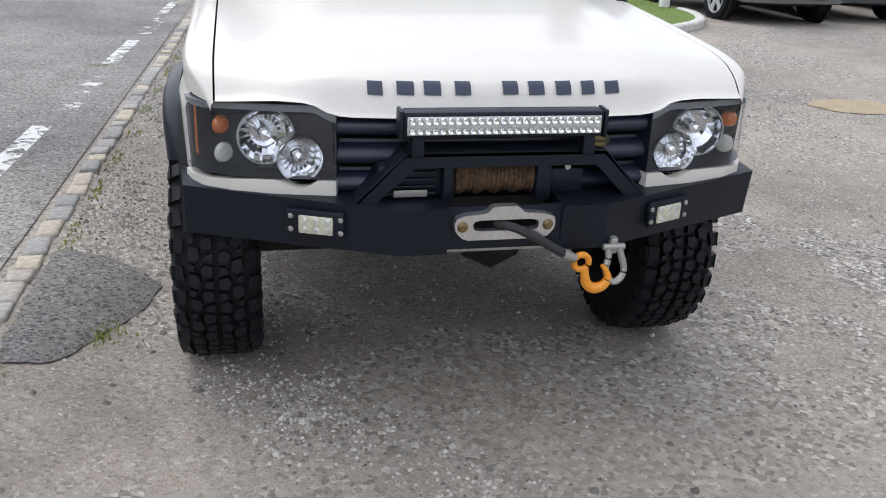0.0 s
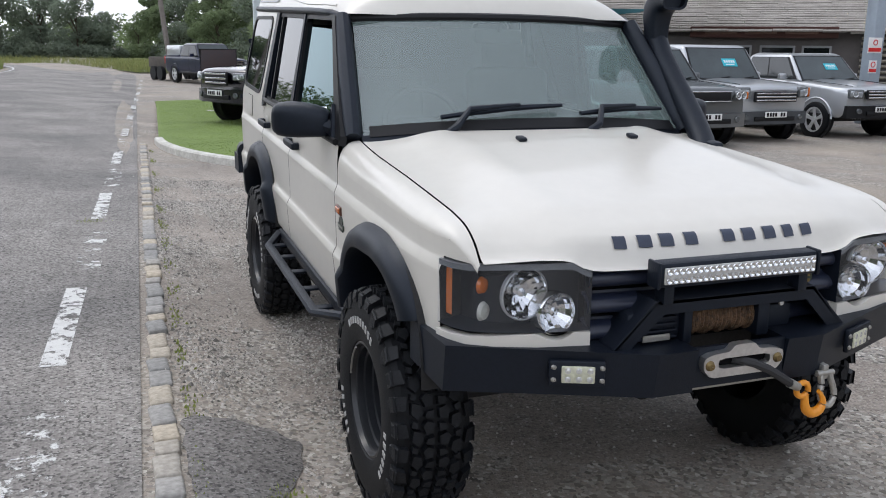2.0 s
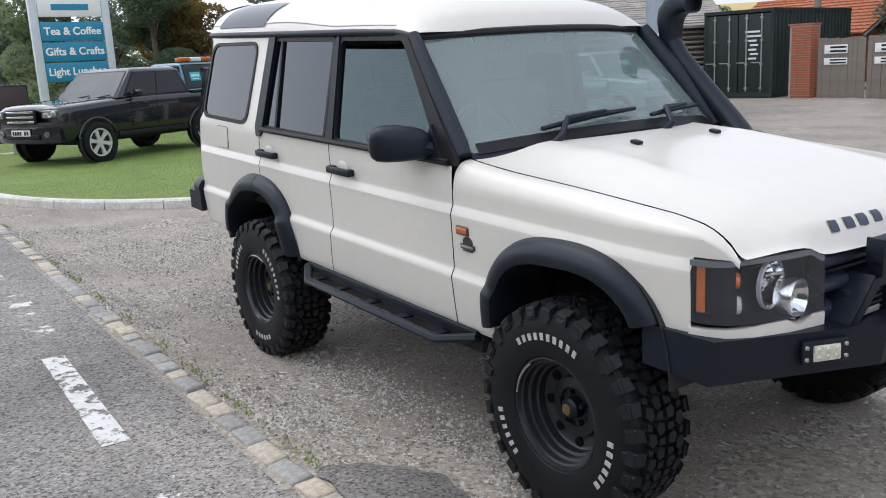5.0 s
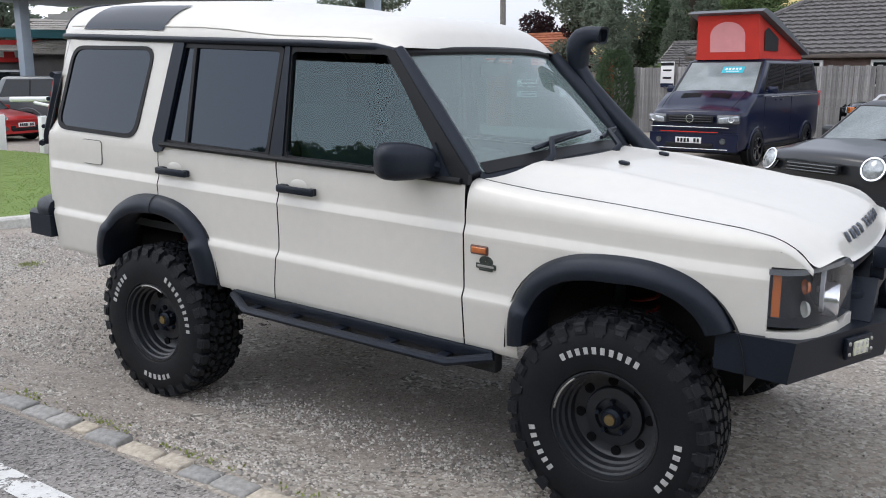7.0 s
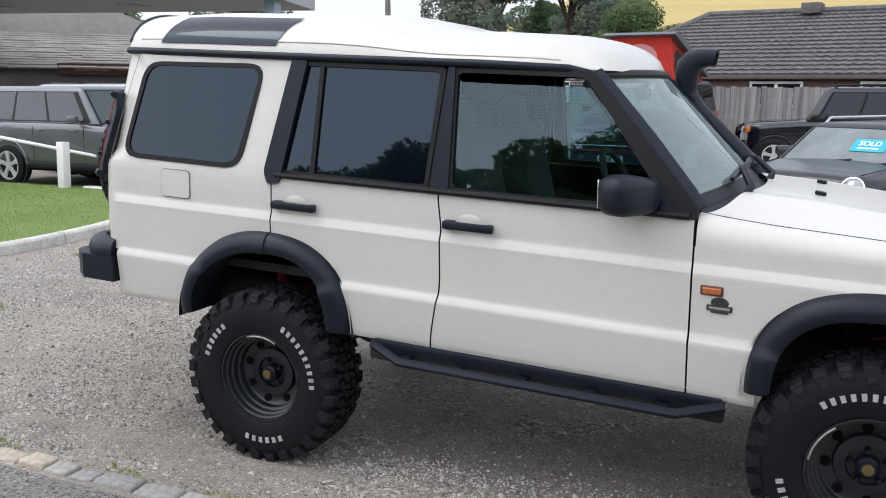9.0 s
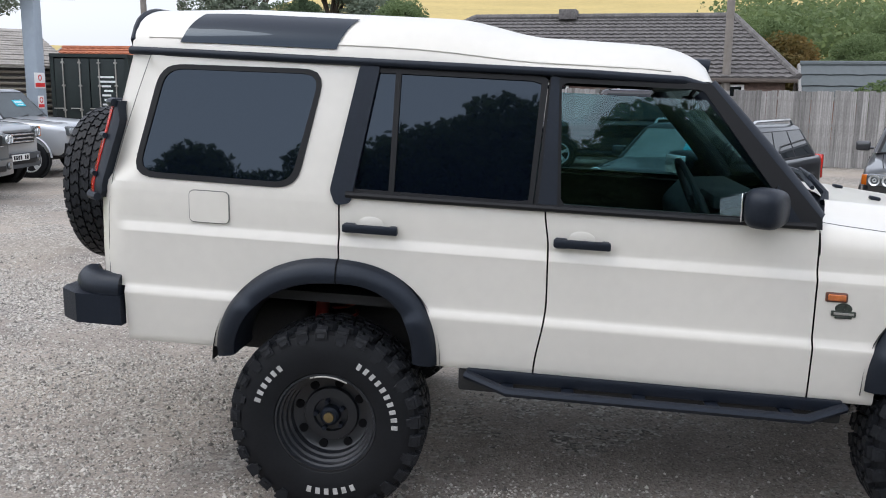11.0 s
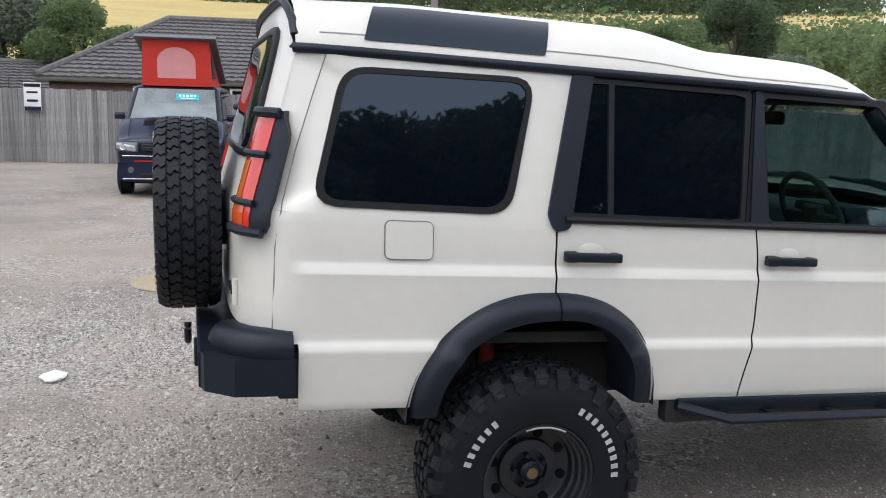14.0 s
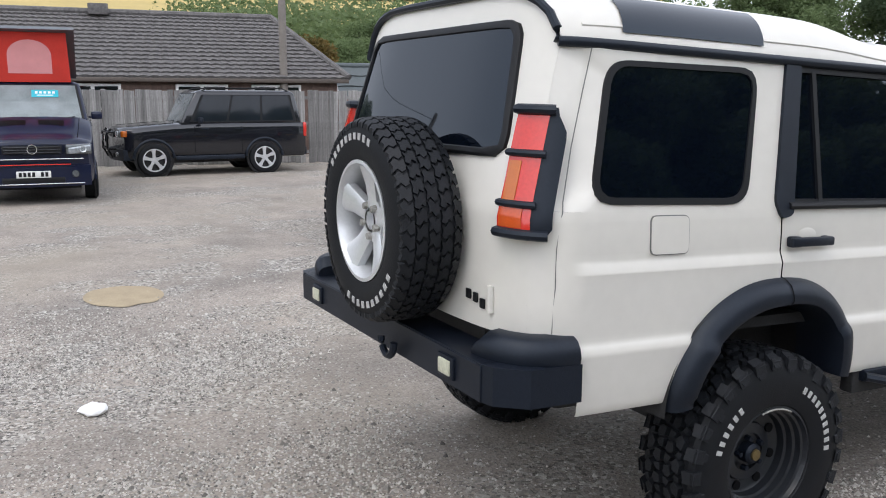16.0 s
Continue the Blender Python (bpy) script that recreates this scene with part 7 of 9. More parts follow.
# this estate's pale screen colour holds the reflected sky
old_estate = vehicle("estate_car", "black older off-road estate car by the fence", "car", (18.25, 1.35, ground_z(18, 1)), 180, dict(SUV, w=1.85, wb=2.54, fo=0.75, ro=1.05, belt=1.17, top=1.93, hood_f=1.11, hood_r=1.19, tumble=0.85, r=0.37, screen_base=0.62, screen_top=1.0, roof_end=3.35, tail_base=3.50, lamp_w=0.22, screen=mat("car_screen_sky_tone", (0.18, 0.20, 0.21), 0.05, var=0.3, scale=2), glass=mat("car_window_blue", (0.010, 0.014, 0.020), 0.04, var=0.3, scale=2, spec=0.3)), BLACKP, ALLOY, None, None, "bars", trim=TRIM, roof_rails=True, lower=TRIM)
vehicle("compact_car", "dark grey compact car with round headlamps and a sold card", "car", (6.46, 0.17, ground_z(6.5, 0)), -122, dict(SUV, w=1.79, wb=2.50, fo=0.74, ro=0.66, sill=0.26, belt=0.93, top=1.38, hood_f=0.89, hood_r=0.96, bump_h=0.19, r=0.32, screen_base=0.17, screen_top=0.66, roof_end=2.55, tail_base=2.95, handles=(1.0, 1.85), card_words="SOLD", round_lamps=1, grille_w=0.75, grille_h=0.10, rail_mat=CASTALLOY, screen=SKYSCREEN, bar_mat=LAMPDARK), SLATE, ALLOY, PLATEWHITE, (0.62, 0.52, 0.40, 0.20), "bars", roof_rails=True)
vehicle("estate_car", "dark grey estate car with silver roof rails", "car", (7.6, -3.4, ground_z(7, -3)), -112, dict(SUV, w=1.82, wb=2.70, fo=0.85, ro=0.90, sill=0.28, belt=0.98, top=1.50, hood_f=0.88, hood_r=0.98, r=0.32, screen_base=0.60, screen_top=1.15, roof_end=3.2, tail_base=3.5, rail_mat=CASTALLOY), DARKGREY, ALLOY, PLATEWHITE, None, "bars", roof_rails=True)
vehicle("sports_car", "bright red two-seat sports car", "car", (9.6, 21.8, ground_z(9, 22)), 10, dict(SUV, w=1.72, wb=2.31, fo=0.78, ro=0.80, sill=0.20, belt=0.76, top=1.20, hood_f=0.66, hood_r=0.80, r=0.30, screen_base=0.55, screen_top=1.0, roof_end=1.75, tail_base=2.35, windows=1, grille_h=0.12, grille_z=0.36, lamp_h=0.08, lamp_z=0.62, plate_z=0.44), REDP, DARKGREY, PLATEWHITE, (0.6, 0.5, 0.34, 0.18), "none", indicator=False)
vehicle("sport_utility_car", "dark sport utility car seen from behind", "car", (11.4, 28.6, ground_z(11, 28)), 166, dict(SUV), DARKGREY, ALLOY, PLATEYELLOW, None, "mesh")
vehicle("sport_utility_car", "grey sport utility car beside the shop", "car", (13.6, 21.6, ground_z(13, 22)), 40, dict(SUV, top=1.75), GREY, ALLOY, PLATEWHITE, None, "mesh")
vehicle("off_road_truck", "teal old off-road truck with orange roof beacons", "truck", (7.0, 22.4, ground_z(7, 24)), 24, dict(SUV, w=1.68, wb=2.40, fo=0.62, ro=0.8, sill=0.50, belt=1.22, top=1.98, hood_f=1.12, hood_r=1.20, tumble=0.93, r=0.38, screen_base=0.70, screen_top=0.86, roof_end=2.1, tail_base=2.2, windows=2, lamp_w=0.2), TEAL, CASTALLOY, PLATEWHITE, (0.3, 0.5, 0.4, 0.25), "bars", trim=TRIM)
hil = vehicle("pickup_truck", "dark double-cab pickup truck with a canopy, far down the road", "pickup", (2.95, 37.2, 0.02), 20, dict(PICK, w=1.80), NAVY, ALLOY, None, None, "bars", lower=SEAL)
bm = B()
box(bm, (0, 3.45, 1.42), (1.55, 1.5, 0.5), 0.08)
part("bed_canopy", bm, SILVER, hil, "silver canopy over the load bed")
# bull bar and spot lamps on the old black estate
bm = B()
for x in (-0.36, 0.36):
    tube(bm, [(x, -0.80, 0.42), (x, -0.90, 0.62), (x, -0.90, 0.98), (x, -0.80, 1.06)], 0.024, 8)
for z in (0.62, 0.99):
    tube(bm, [(-0.62, -0.76, z), (-0.52, -0.88, z), (0.52, -0.88, z), (0.62, -0.76, z)], 0.022, 8)
bb_ = part("bull_bar", bm, SEAL, old_estate, "black tubular bull bar")
for x in (-0.20, 0.20):
    bm = B()
    lathe(bm, [(0.001, 0.09), (0.06, 0.07), (0.086, 0.02), (0.088, 0.0), (0.08, -0.006)], Matrix.Translation((x, -0.93, 0.86)) @ Matrix.Rotation(radians(90), 4, "Z"), 20)
    part("spot_lamp", bm, SEAL, bb_)
    bm = B()
    lathe(bm, [(0.079, 0.0), (0.05, -0.008), (0.001, -0.012)], Matrix.Translation((x, -0.936, 0.86)) @ Matrix.Rotation(radians(90), 4, "Z"), 20)
    part("spot_lamp_glass", bm, HEADGLASS, bb_)
beacon = bpy.data.objects["off_road_truck"]
for x, m_, s_ in ((-0.42, AMBER, 0.42), (0.0, PLATEWHITE, 0.42), (0.42, AMBER, 0.42)):
    bm = B()
    box(bm, (x, 1.1, 2.06), (s_, 0.24, 0.13), 0.04)
    part("beacon", bm, m_, beacon)
# trailer
tr = thing("trailer", (1.25, 42.9, 0.02), 110, "dark flat trailer with wooden sides", "trailer")
bm = B()
box(bm, (0, 0, 0.85), (2.4, 1.6, 0.5), 0.02)
part("trailer_body", bm, mat("weathered_trailer_wood", (0.07, 0.06, 0.05), 0.85, var=0.4), tr)
bm = B()
box(bm, (1.5, 0, 0.6), (1.0, 0.1, 0.1))
part("drawbar", bm, UNDER, tr)
for x in (-0.4, 0.4):
    for y in (-0.85, 0.85):
        bm = B()
        cyl(bm, (x, y - 0.1, 0.34), (x, y + 0.1, 0.34), 0.34, None, 24)
        part("trailer_wheel", bm, RUBBER, tr)

# camper van with its roof raised
VAN = dict(w=1.90, wb=3.0, fo=0.92, ro=0.98, sill=0.30, belt=1.37, top=2.06, hood_f=1.10, hood_r=1.42, r=0.335, screen_base=0.05, screen_top=0.72, roof_end=3.75, tail_base=3.88, tumble=0.84, windows=3, lamp_z=0.92, lamp_h=0.17, lamp_w=0.44, wide_lamp=1, grille_z=0.92, grille_h=0.13, grille_w=0.95, plate_z=0.52, bump_h=0.34, handles=(1.0, 1.3), bar_mat=BLACKP, screen=SKYSCREEN, glass=mat("van_window_black", (0.004, 0.005, 0.007), 0.06, var=0.2, scale=2, spec=0.18))
van = vehicle("camper_van", "navy blue camper van with a raised red pop-top", "van", (13.8, 4.0, ground_z(14, 4)), -96, VAN, NAVY, BLACKP, PLATEWHITE, (0.63, 0.72, 0.44, 0.18), "bars", indicator=False)
REDCANVAS = mat("red_canvas", (0.50, 0.030, 0.018), 0.85, var=0.15, scale=4, bump=0.2, bscale=30)
bm = B()
lo_ = [(-0.66, 0.72, 2.04), (0.66, 0.72, 2.04), (0.66, 3.3, 2.04), (-0.66, 3.3, 2.04)]
hi_ = [(-0.62, 0.62, 2.91), (0.62, 0.62, 2.91), (0.62, 3.35, 2.17), (-0.62, 3.35, 2.17)]
loft(bm, [lo_, hi_])
cv = part("pop_top_canvas", bm, REDCANVAS, van, "red canvas sides", 20)
bm = B()
prism(bm, [(0.55 - 0.13, 2.95), (0.62, 3.01), (1.1, 2.93), (3.45, 2.23), (3.45, 2.15), (0.60, 2.92)], lambda y, z: (-0.76, y, z), (1.52, 0, 0))
part("pop_top_roof", bm, mat("grey_roof_shell", (0.10, 0.11, 0.12), 0.5), van, "dark roof shell tilted up at the front")
bm = B()
wv = [(-0.36, 2.19), (0.36, 2.19), (0.36, 2.51)] + [(0.36 * math.cos(a), 2.51 + 0.27 * math.sin(a)) for a in [math.pi * i / 14 for i in range(1, 14)]] + [(-0.36, 2.51)]
prism(bm, wv, lambda x, z: (x, 0.72 - 0.115 * (z - 2.04) - 0.008, z), (0, 0.01, 0))
part("canvas_window", bm, mat("pink_canvas_window", (0.62, 0.26, 0.26), 0.7, var=0.1), cv, "pale pink arched canvas window")
for sx in (-1, 1):
    bm = B()
    prism(bm, [(0.95, 2.21), (1.75, 2.21), (1.75, 2.47), (1.15, 2.67), (0.95, 2.59)], lambda y, z: (sx * (0.668 - 0.04 * (z - 2.04)), y, z), (sx * 0.004, 0, 0))
    part("side_vent", bm, SEAL, cv)
bm = B()
lathe(bm, [(0.082, 0.0), (0.078, -0.012), (0.066, -0.012), (0.064, 0.0)], Matrix.Translation((0, -0.965, 0.93)) @ Matrix.Rotation(radians(90), 4, "Z"), 24)
part("round_badge", bm, CHROME, van, "chrome round badge")
bm = B()
box(bm, (0, -0.985, 0.68), (1.15, 0.012, 0.016))
part("red_pinstripe", bm, REDLENS, van)
for zz in (0.77, 0.36):
    bm = B()
    box(bm, (0, -0.975, zz), (1.55, 0.03, 0.016), 0.004)
    part("chrome_strip", bm, CHROME, van)
for sx in (-1, 1):
    bm = B()
    cols = [[bm.verts.new((sx * x, y, 1.10 + 0.561 * (y + 0.64) + (0.027 if x < 0.286 else 0.027 - 0.053 * (x - 0.285)))) for y in (-0.30 - 0.06 * (x - 0.1), -0.165)] for x in (0.10, 0.285, 0.50)]
    for p, q in zip(cols, cols[1:]):
        bm.faces.new((p[0], q[0], q[1], p[1]))
    bmesh.ops.solidify(bm, geom=bm.faces[:], thickness=0.004)
    part("bonnet_decal", bm, SEAL, van, "matt black bonnet panel")
    bm = B()
    box(bm, (sx * 0.953, 2.15, 1.31), (0.012, 2.9, 0.022), 0.004)
    part("side_moulding", bm, CHROME, van, "thin bright waist strip")

# ---- buildings ----
WOODGREY = mat("weathered_fence_wood", (0.325, 0.318, 0.308), 0.9, color2=(0.205, 0.198, 0.190), scale=3, fine=40, bump=0.3, bscale=70)
BRICK = mat("red_brick", (0.40, 0.130, 0.066), 0.9, color2=(0.22, 0.072, 0.042), scale=6, fine=25, bump=0.3)
MORTAR = mat("mortar", (0.33, 0.30, 0.26), 0.95)
ROOFTILE = mat("grey_brown_roof_tile", (0.150, 0.142, 0.138), 0.9, color2=(0.066, 0.062, 0.061), scale=5, fine=14, bump=0.3)
REDTILE = mat("orange_roof_tile", (0.42, 0.155, 0.075), 0.9, color2=(0.28, 0.10, 0.06), scale=4, fine=16)
RENDER = mat("cream_render", (0.52, 0.45, 0.36), 0.9)
WHITEPAINT = mat("white_gloss_paint", (0.78, 0.78, 0.76), 0.5, var=0.06, scale=8)
CONTGREEN = mat("dark_green_container", (0.008, 0.017, 0.017), 0.6, var=0.35, scale=3)
DARKWALL = mat("dark_shopfront", (0.11, 0.10, 0.098), 0.7, var=0.4, scale=2)
CANOPYGREY = mat("canopy_panel", (0.40, 0.41, 0.42), 0.6, var=0.08)
STEELGREY = mat("painted_steel_post", (0.30, 0.35, 0.40), 0.5, var=0.1)


def weathered(m, low=0.62, high=1.12):
    """Boards that differ from one another, with rain streaks down the grain."""
    nt = m.node_tree
    b = nt.nodes["Principled BSDF"]
    src = b.inputs["Base Color"].links[0].from_socket
    info = nt.nodes.new("ShaderNodeObjectInfo")
    tone_ = nt.nodes.new("ShaderNodeMapRange")
    tone_.inputs["To Min"].default_value, tone_.inputs["To Max"].default_value = low, high
    nt.links.new(info.outputs["Random"], tone_.inputs["Value"])
    tc = nt.nodes.new("ShaderNodeTexCoord")
    mp = nt.nodes.new("ShaderNodeMapping")
    mp.inputs["Scale"].default_value = (38, 38, 0.9)
    shift = nt.nodes.new("ShaderNodeVectorMath")
    nt.links.new(tc.outputs["Object"], shift.inputs[0])
    spread_ = nt.nodes.new("ShaderNodeMath")
    spread_.operation, spread_.inputs[1].default_value = "MULTIPLY", 37.0
    nt.links.new(info.outputs["Random"], spread_.inputs[0])
    nt.links.new(spread_.outputs[0], shift.inputs[1])
    nt.links.new(shift.outputs[0], mp.inputs["Vector"])
    grain = nt.nodes.new("ShaderNodeTexNoise")
    grain.inputs["Scale"].default_value, grain.inputs["Detail"].default_value = 1.0, 5
    nt.links.new(mp.outputs[0], grain.inputs["Vector"])
    streak = nt.nodes.new("ShaderNodeMapRange")
    streak.inputs["From Min"].default_value, streak.inputs["From Max"].default_value = 0.3, 0.7
    streak.inputs["To Min"].default_value, streak.inputs["To Max"].default_value = 0.60, 1.18
    nt.links.new(grain.outputs["Fac"], streak.inputs["Value"])
    both = nt.nodes.new("ShaderNodeMath")
    both.operation = "MULTIPLY"
    nt.links.new(tone_.outputs[0], both.inputs[0])
    nt.links.new(streak.outputs[0], both.inputs[1])
    scale_ = nt.nodes.new("ShaderNodeVectorMath")
    scale_.operation = "SCALE"
    nt.links.new(src, scale_.inputs[0])
    nt.links.new(both.outputs[0], scale_.inputs["Scale"])
    nt.links.new(scale_.outputs[0], b.inputs["Base Color"])


weathered(WOODGREY)


def fence_run(x0, y0, x1, y1, h, board=0.135, name="fence", label="weathered grey close-board timber fence"):
    d = Vector((x1 - x0, y1 - y0, 0))
    n = int(d.length / board)
    ang = math.degrees(math.atan2(d.y, d.x))
    root = thing(name, (x0, y0, ground_z((x0 + x1) / 2, y0)), ang, label, "fence", kind="structure")
    rng = random.Random(11)
    meshes = []
    for k in range(3):
        bm = B()
        box(bm, (0, 0, h / 2), (board * (1.04 - 0.02 * k), 0.018, h * (1 - 0.008 * k)), 0.004, None, 1)
        me = bpy.data.meshes.new("board")
        bm.to_mesh(me)
        bm.free()
        me.materials.append(WOODGREY)
        meshes.append(me)
    for i in range(n):
        b_ = new("board", meshes[i % 3])
        b_.parent = root
        b_.matrix_basis = pose((i + 0.5) * board, 0.012 * (i % 2), rng.uniform(-0.02, 0.015), 0, rng.uniform(-0.5, 0.5), 0)
    for k in range(int(d.length / 2.7) + 1):
        bm = B()
        box(bm, (min(k * 2.7 + 0.05, d.length - 0.05), 0.07 if ang < 0 or ang > 100 else 0.07, h / 2), (0.11, 0.10, h * 1.01), 0.01)
        part("fence_post", bm, WOODGREY, root)
    for z in (0.3, h * 0.55, h - 0.2):
        bm = B()
        box(bm, (d.length / 2, 0.045, z), (d.length, 0.05, 0.08))
        part("fence_rail", bm, WOODGREY, root)
    return root


fence_run(22.3, 9.9, 19.75, -3.2, 1.95)
fence_run(19.75, -3.2, 17.4, -15.5, 1.95)
# gate: two board leaves with white notices
# gate boards a darker brown than the fence
GATEWOOD = mat("dark_gate_wood", (0.21, 0.185, 0.155), 0.9, color2=(0.12, 0.105, 0.09), scale=3, fine=40, bump=0.3, bscale=70)
for k, (ya, yb) in enumerate(((13.35, 11.75), (11.70, 10.10))):
    g_ = fence_run(22.62 - 0.16 * (13.35 - ya) * 0.5, ya, 22.62 - 0.16 * (13.35 - yb) * 0.5, yb, 1.80, 0.145, "gate", "closed grey timber yard gate leaf with notices")
    g_["category"] = "gate"
    for bd in g_.children:
        if bd.data and bd.data.materials and bd.data.materials[0] == WOODGREY:
            bd.data.materials[0] = GATEWOOD
    for z, hh in ((1.46, 0.26), (1.10, 0.20)):
        bm = B()
        box(bm, (0.62, -0.022, z), (0.78, 0.012, hh), 0.004)
        nb = part("notice", bm, PLATEWHITE, g_, "white notice board with dark bars")
        for q in range(2):
            bm = B()
            box(bm, (0.70, -0.030, z + hh * (0.22 - 0.45 * q)), (0.55, 0.006, hh * 0.22))
            part("notice_bar", bm, NAVY if q else SEAL, nb)


def brick_pier(name, cx, cy, w, d, h, label):
    root = thing(name, (cx, cy, ground_z(cx, cy)), 0, label, "pillar", kind="structure")
    bm = B()
    box(bm, (0, 0, h / 2), (w - 0.02, d - 0.02, h))
    part("mortar_core", bm, MORTAR, root)
    bm = B()
    box(bm, (0, 0, 0), (0.215, 0.102, 0.062), 0.004, None, 1)
    me = bpy.data.meshes.new("brick")
    bm.to_mesh(me)
    bm.free()
    me.materials.append(BRICK)
    rows = int(h / 0.075)
    count = 0
    for k in range(rows):
        z = 0.037 + 0.075 * k
        off = 0.1125 * (k % 2)
        for face_ in range(2):
            L_ = d if face_ == 0 else w
            n_ = int(L_ / 0.225) + 1
            for i in range(n_):
                t_ = -L_ / 2 + 0.1125 + 0.225 * i - off + (0.1125 if k % 2 else 0)
                if abs(t_) > L_ / 2 - 0.05 or count > 300:
                    continue
                b_ = new("brick", me)
                b_.parent = root
                b_.matrix_basis = pose(-w / 2 + 0.046, t_, z, 0, 0, 90) if face_ == 0 else pose(t_, -d / 2 + 0.046, z)
                count += 1
    bm = B()
    box(bm, (0, 0, h + 0.03), (w + 0.06, d + 0.06, 0.06), 0.01)
    part("coping", bm, BRICK, root)
    return root


brick_pier("brick_pillar", 22.75, 13.90, 0.5, 0.75, 2.22, "red brick gate pillar with a coping")
brick_pier("brick_pillar", 22.4, 9.75, 0.45, 0.45, 2.2, "red brick pillar beside the fence")

# shipping container
ct = thing("shipping_container", (22.2, 15.95, ground_z(22, 16)), 8, "dark green steel shipping container with locking bars", "container")
ct.scale.z = 1.09
bm = B()
n = 60
for sx in (-1, 1):
    def wall(u, v, sx=sx):
        k = (u * 22) % 1
        dpt = 0.035 * (smoothstep(0.05, 0.2, k) - smoothstep(0.55, 0.7, k))
        return (0.05 + 5.95 * u, sx * (1.2 - dpt), 0.15 + 2.35 * v)
    sheet(bm, wall, 220, 1)
box(bm, (3.0, 0, 2.55), (6.06, 2.44, 0.10))
box(bm, (3.0, 0, 0.10), (6.06, 2.44, 0.16))
box(bm, (6.02, 0, 1.3), (0.06, 2.4, 2.4))
for sx in (-1, 1):
    box(bm, (0.05, sx * 1.16, 1.3), (0.12, 0.12, 2.55))
part("container_shell", bm, CONTGREEN, ct, "", 20)
for sx in (-1, 1):
    bm = B()
    box(bm, (0.03, sx * 0.555, 1.32), (0.05, 1.08, 2.30), 0.01)
    dr_ = part("container_door", bm, CONTGREEN, ct)
    for dy in (0.30, 0.82):
        bm = B()
        cyl(bm, (-0.02, sx * dy, 0.20), (-0.02, sx * dy, 2.46), 0.022, None, 10)
        for z in (0.3, 1.0, 1.7, 2.35):
            box(bm, (-0.02, sx * dy, z), (0.06, 0.10, 0.05), 0.008)
        part("locking_bar", bm, GALV, dr_)
        bm = B()
        box(bm, (-0.045, sx * dy + 0.16, 1.05), (0.02, 0.34, 0.03), 0.005)
        part("bar_handle", bm, GALV, dr_)
for k in range(7):
    bm = B()
    box(bm, (0.0, -0.50 - 0.06 * (k % 2), 1.95 - 0.13 * k), (0.012, 0.5 if k < 2 else 0.28, 0.055))
    part("stencil_bar", bm, CARDWHITE, ct)


def tiled_slope(bm, a, b, c, d, rows, cols, lap=0.05):
    """Courses of tiles over the quad a-b (eave) and d-c (ridge), each course stepped."""
    a, b, c, d = (Vector(p) for p in (a, b, c, d))
    nrm = (b - a).cross(d - a).normalized()
    if nrm.z < 0:
        nrm = -nrm
    for r in range(rows):
        v0, v1 = r / rows, (r + 1) / rows
        pts0, pts1 = [], []
        for i in range(cols * 3 + 1):
            u = i / (cols * 3)
            wave = (0.0, 1.0, 1.0)[i % 3] * lap * 0.55
            p0, p1 = (a.lerp(b, u)).lerp(d.lerp(c, u), v0), (a.lerp(b, u)).lerp(d.lerp(c, u), min(1, v1 + 0.1 / rows))
            pts0.append((bm.verts.new(p0 + nrm * (lap + wave)), bm.verts.new(p0)))
            pts1.append(bm.verts.new(p1 + nrm * (wave * 0.6)))
        for i in range(cols * 3):
            bm.faces.new((pts0[i][0], pts0[i + 1][0], pts1[i + 1], pts1[i]))
            bm.faces.new((pts0[i][1], pts0[i + 1][1], pts0[i + 1][0], pts0[i][0]))
    return bm


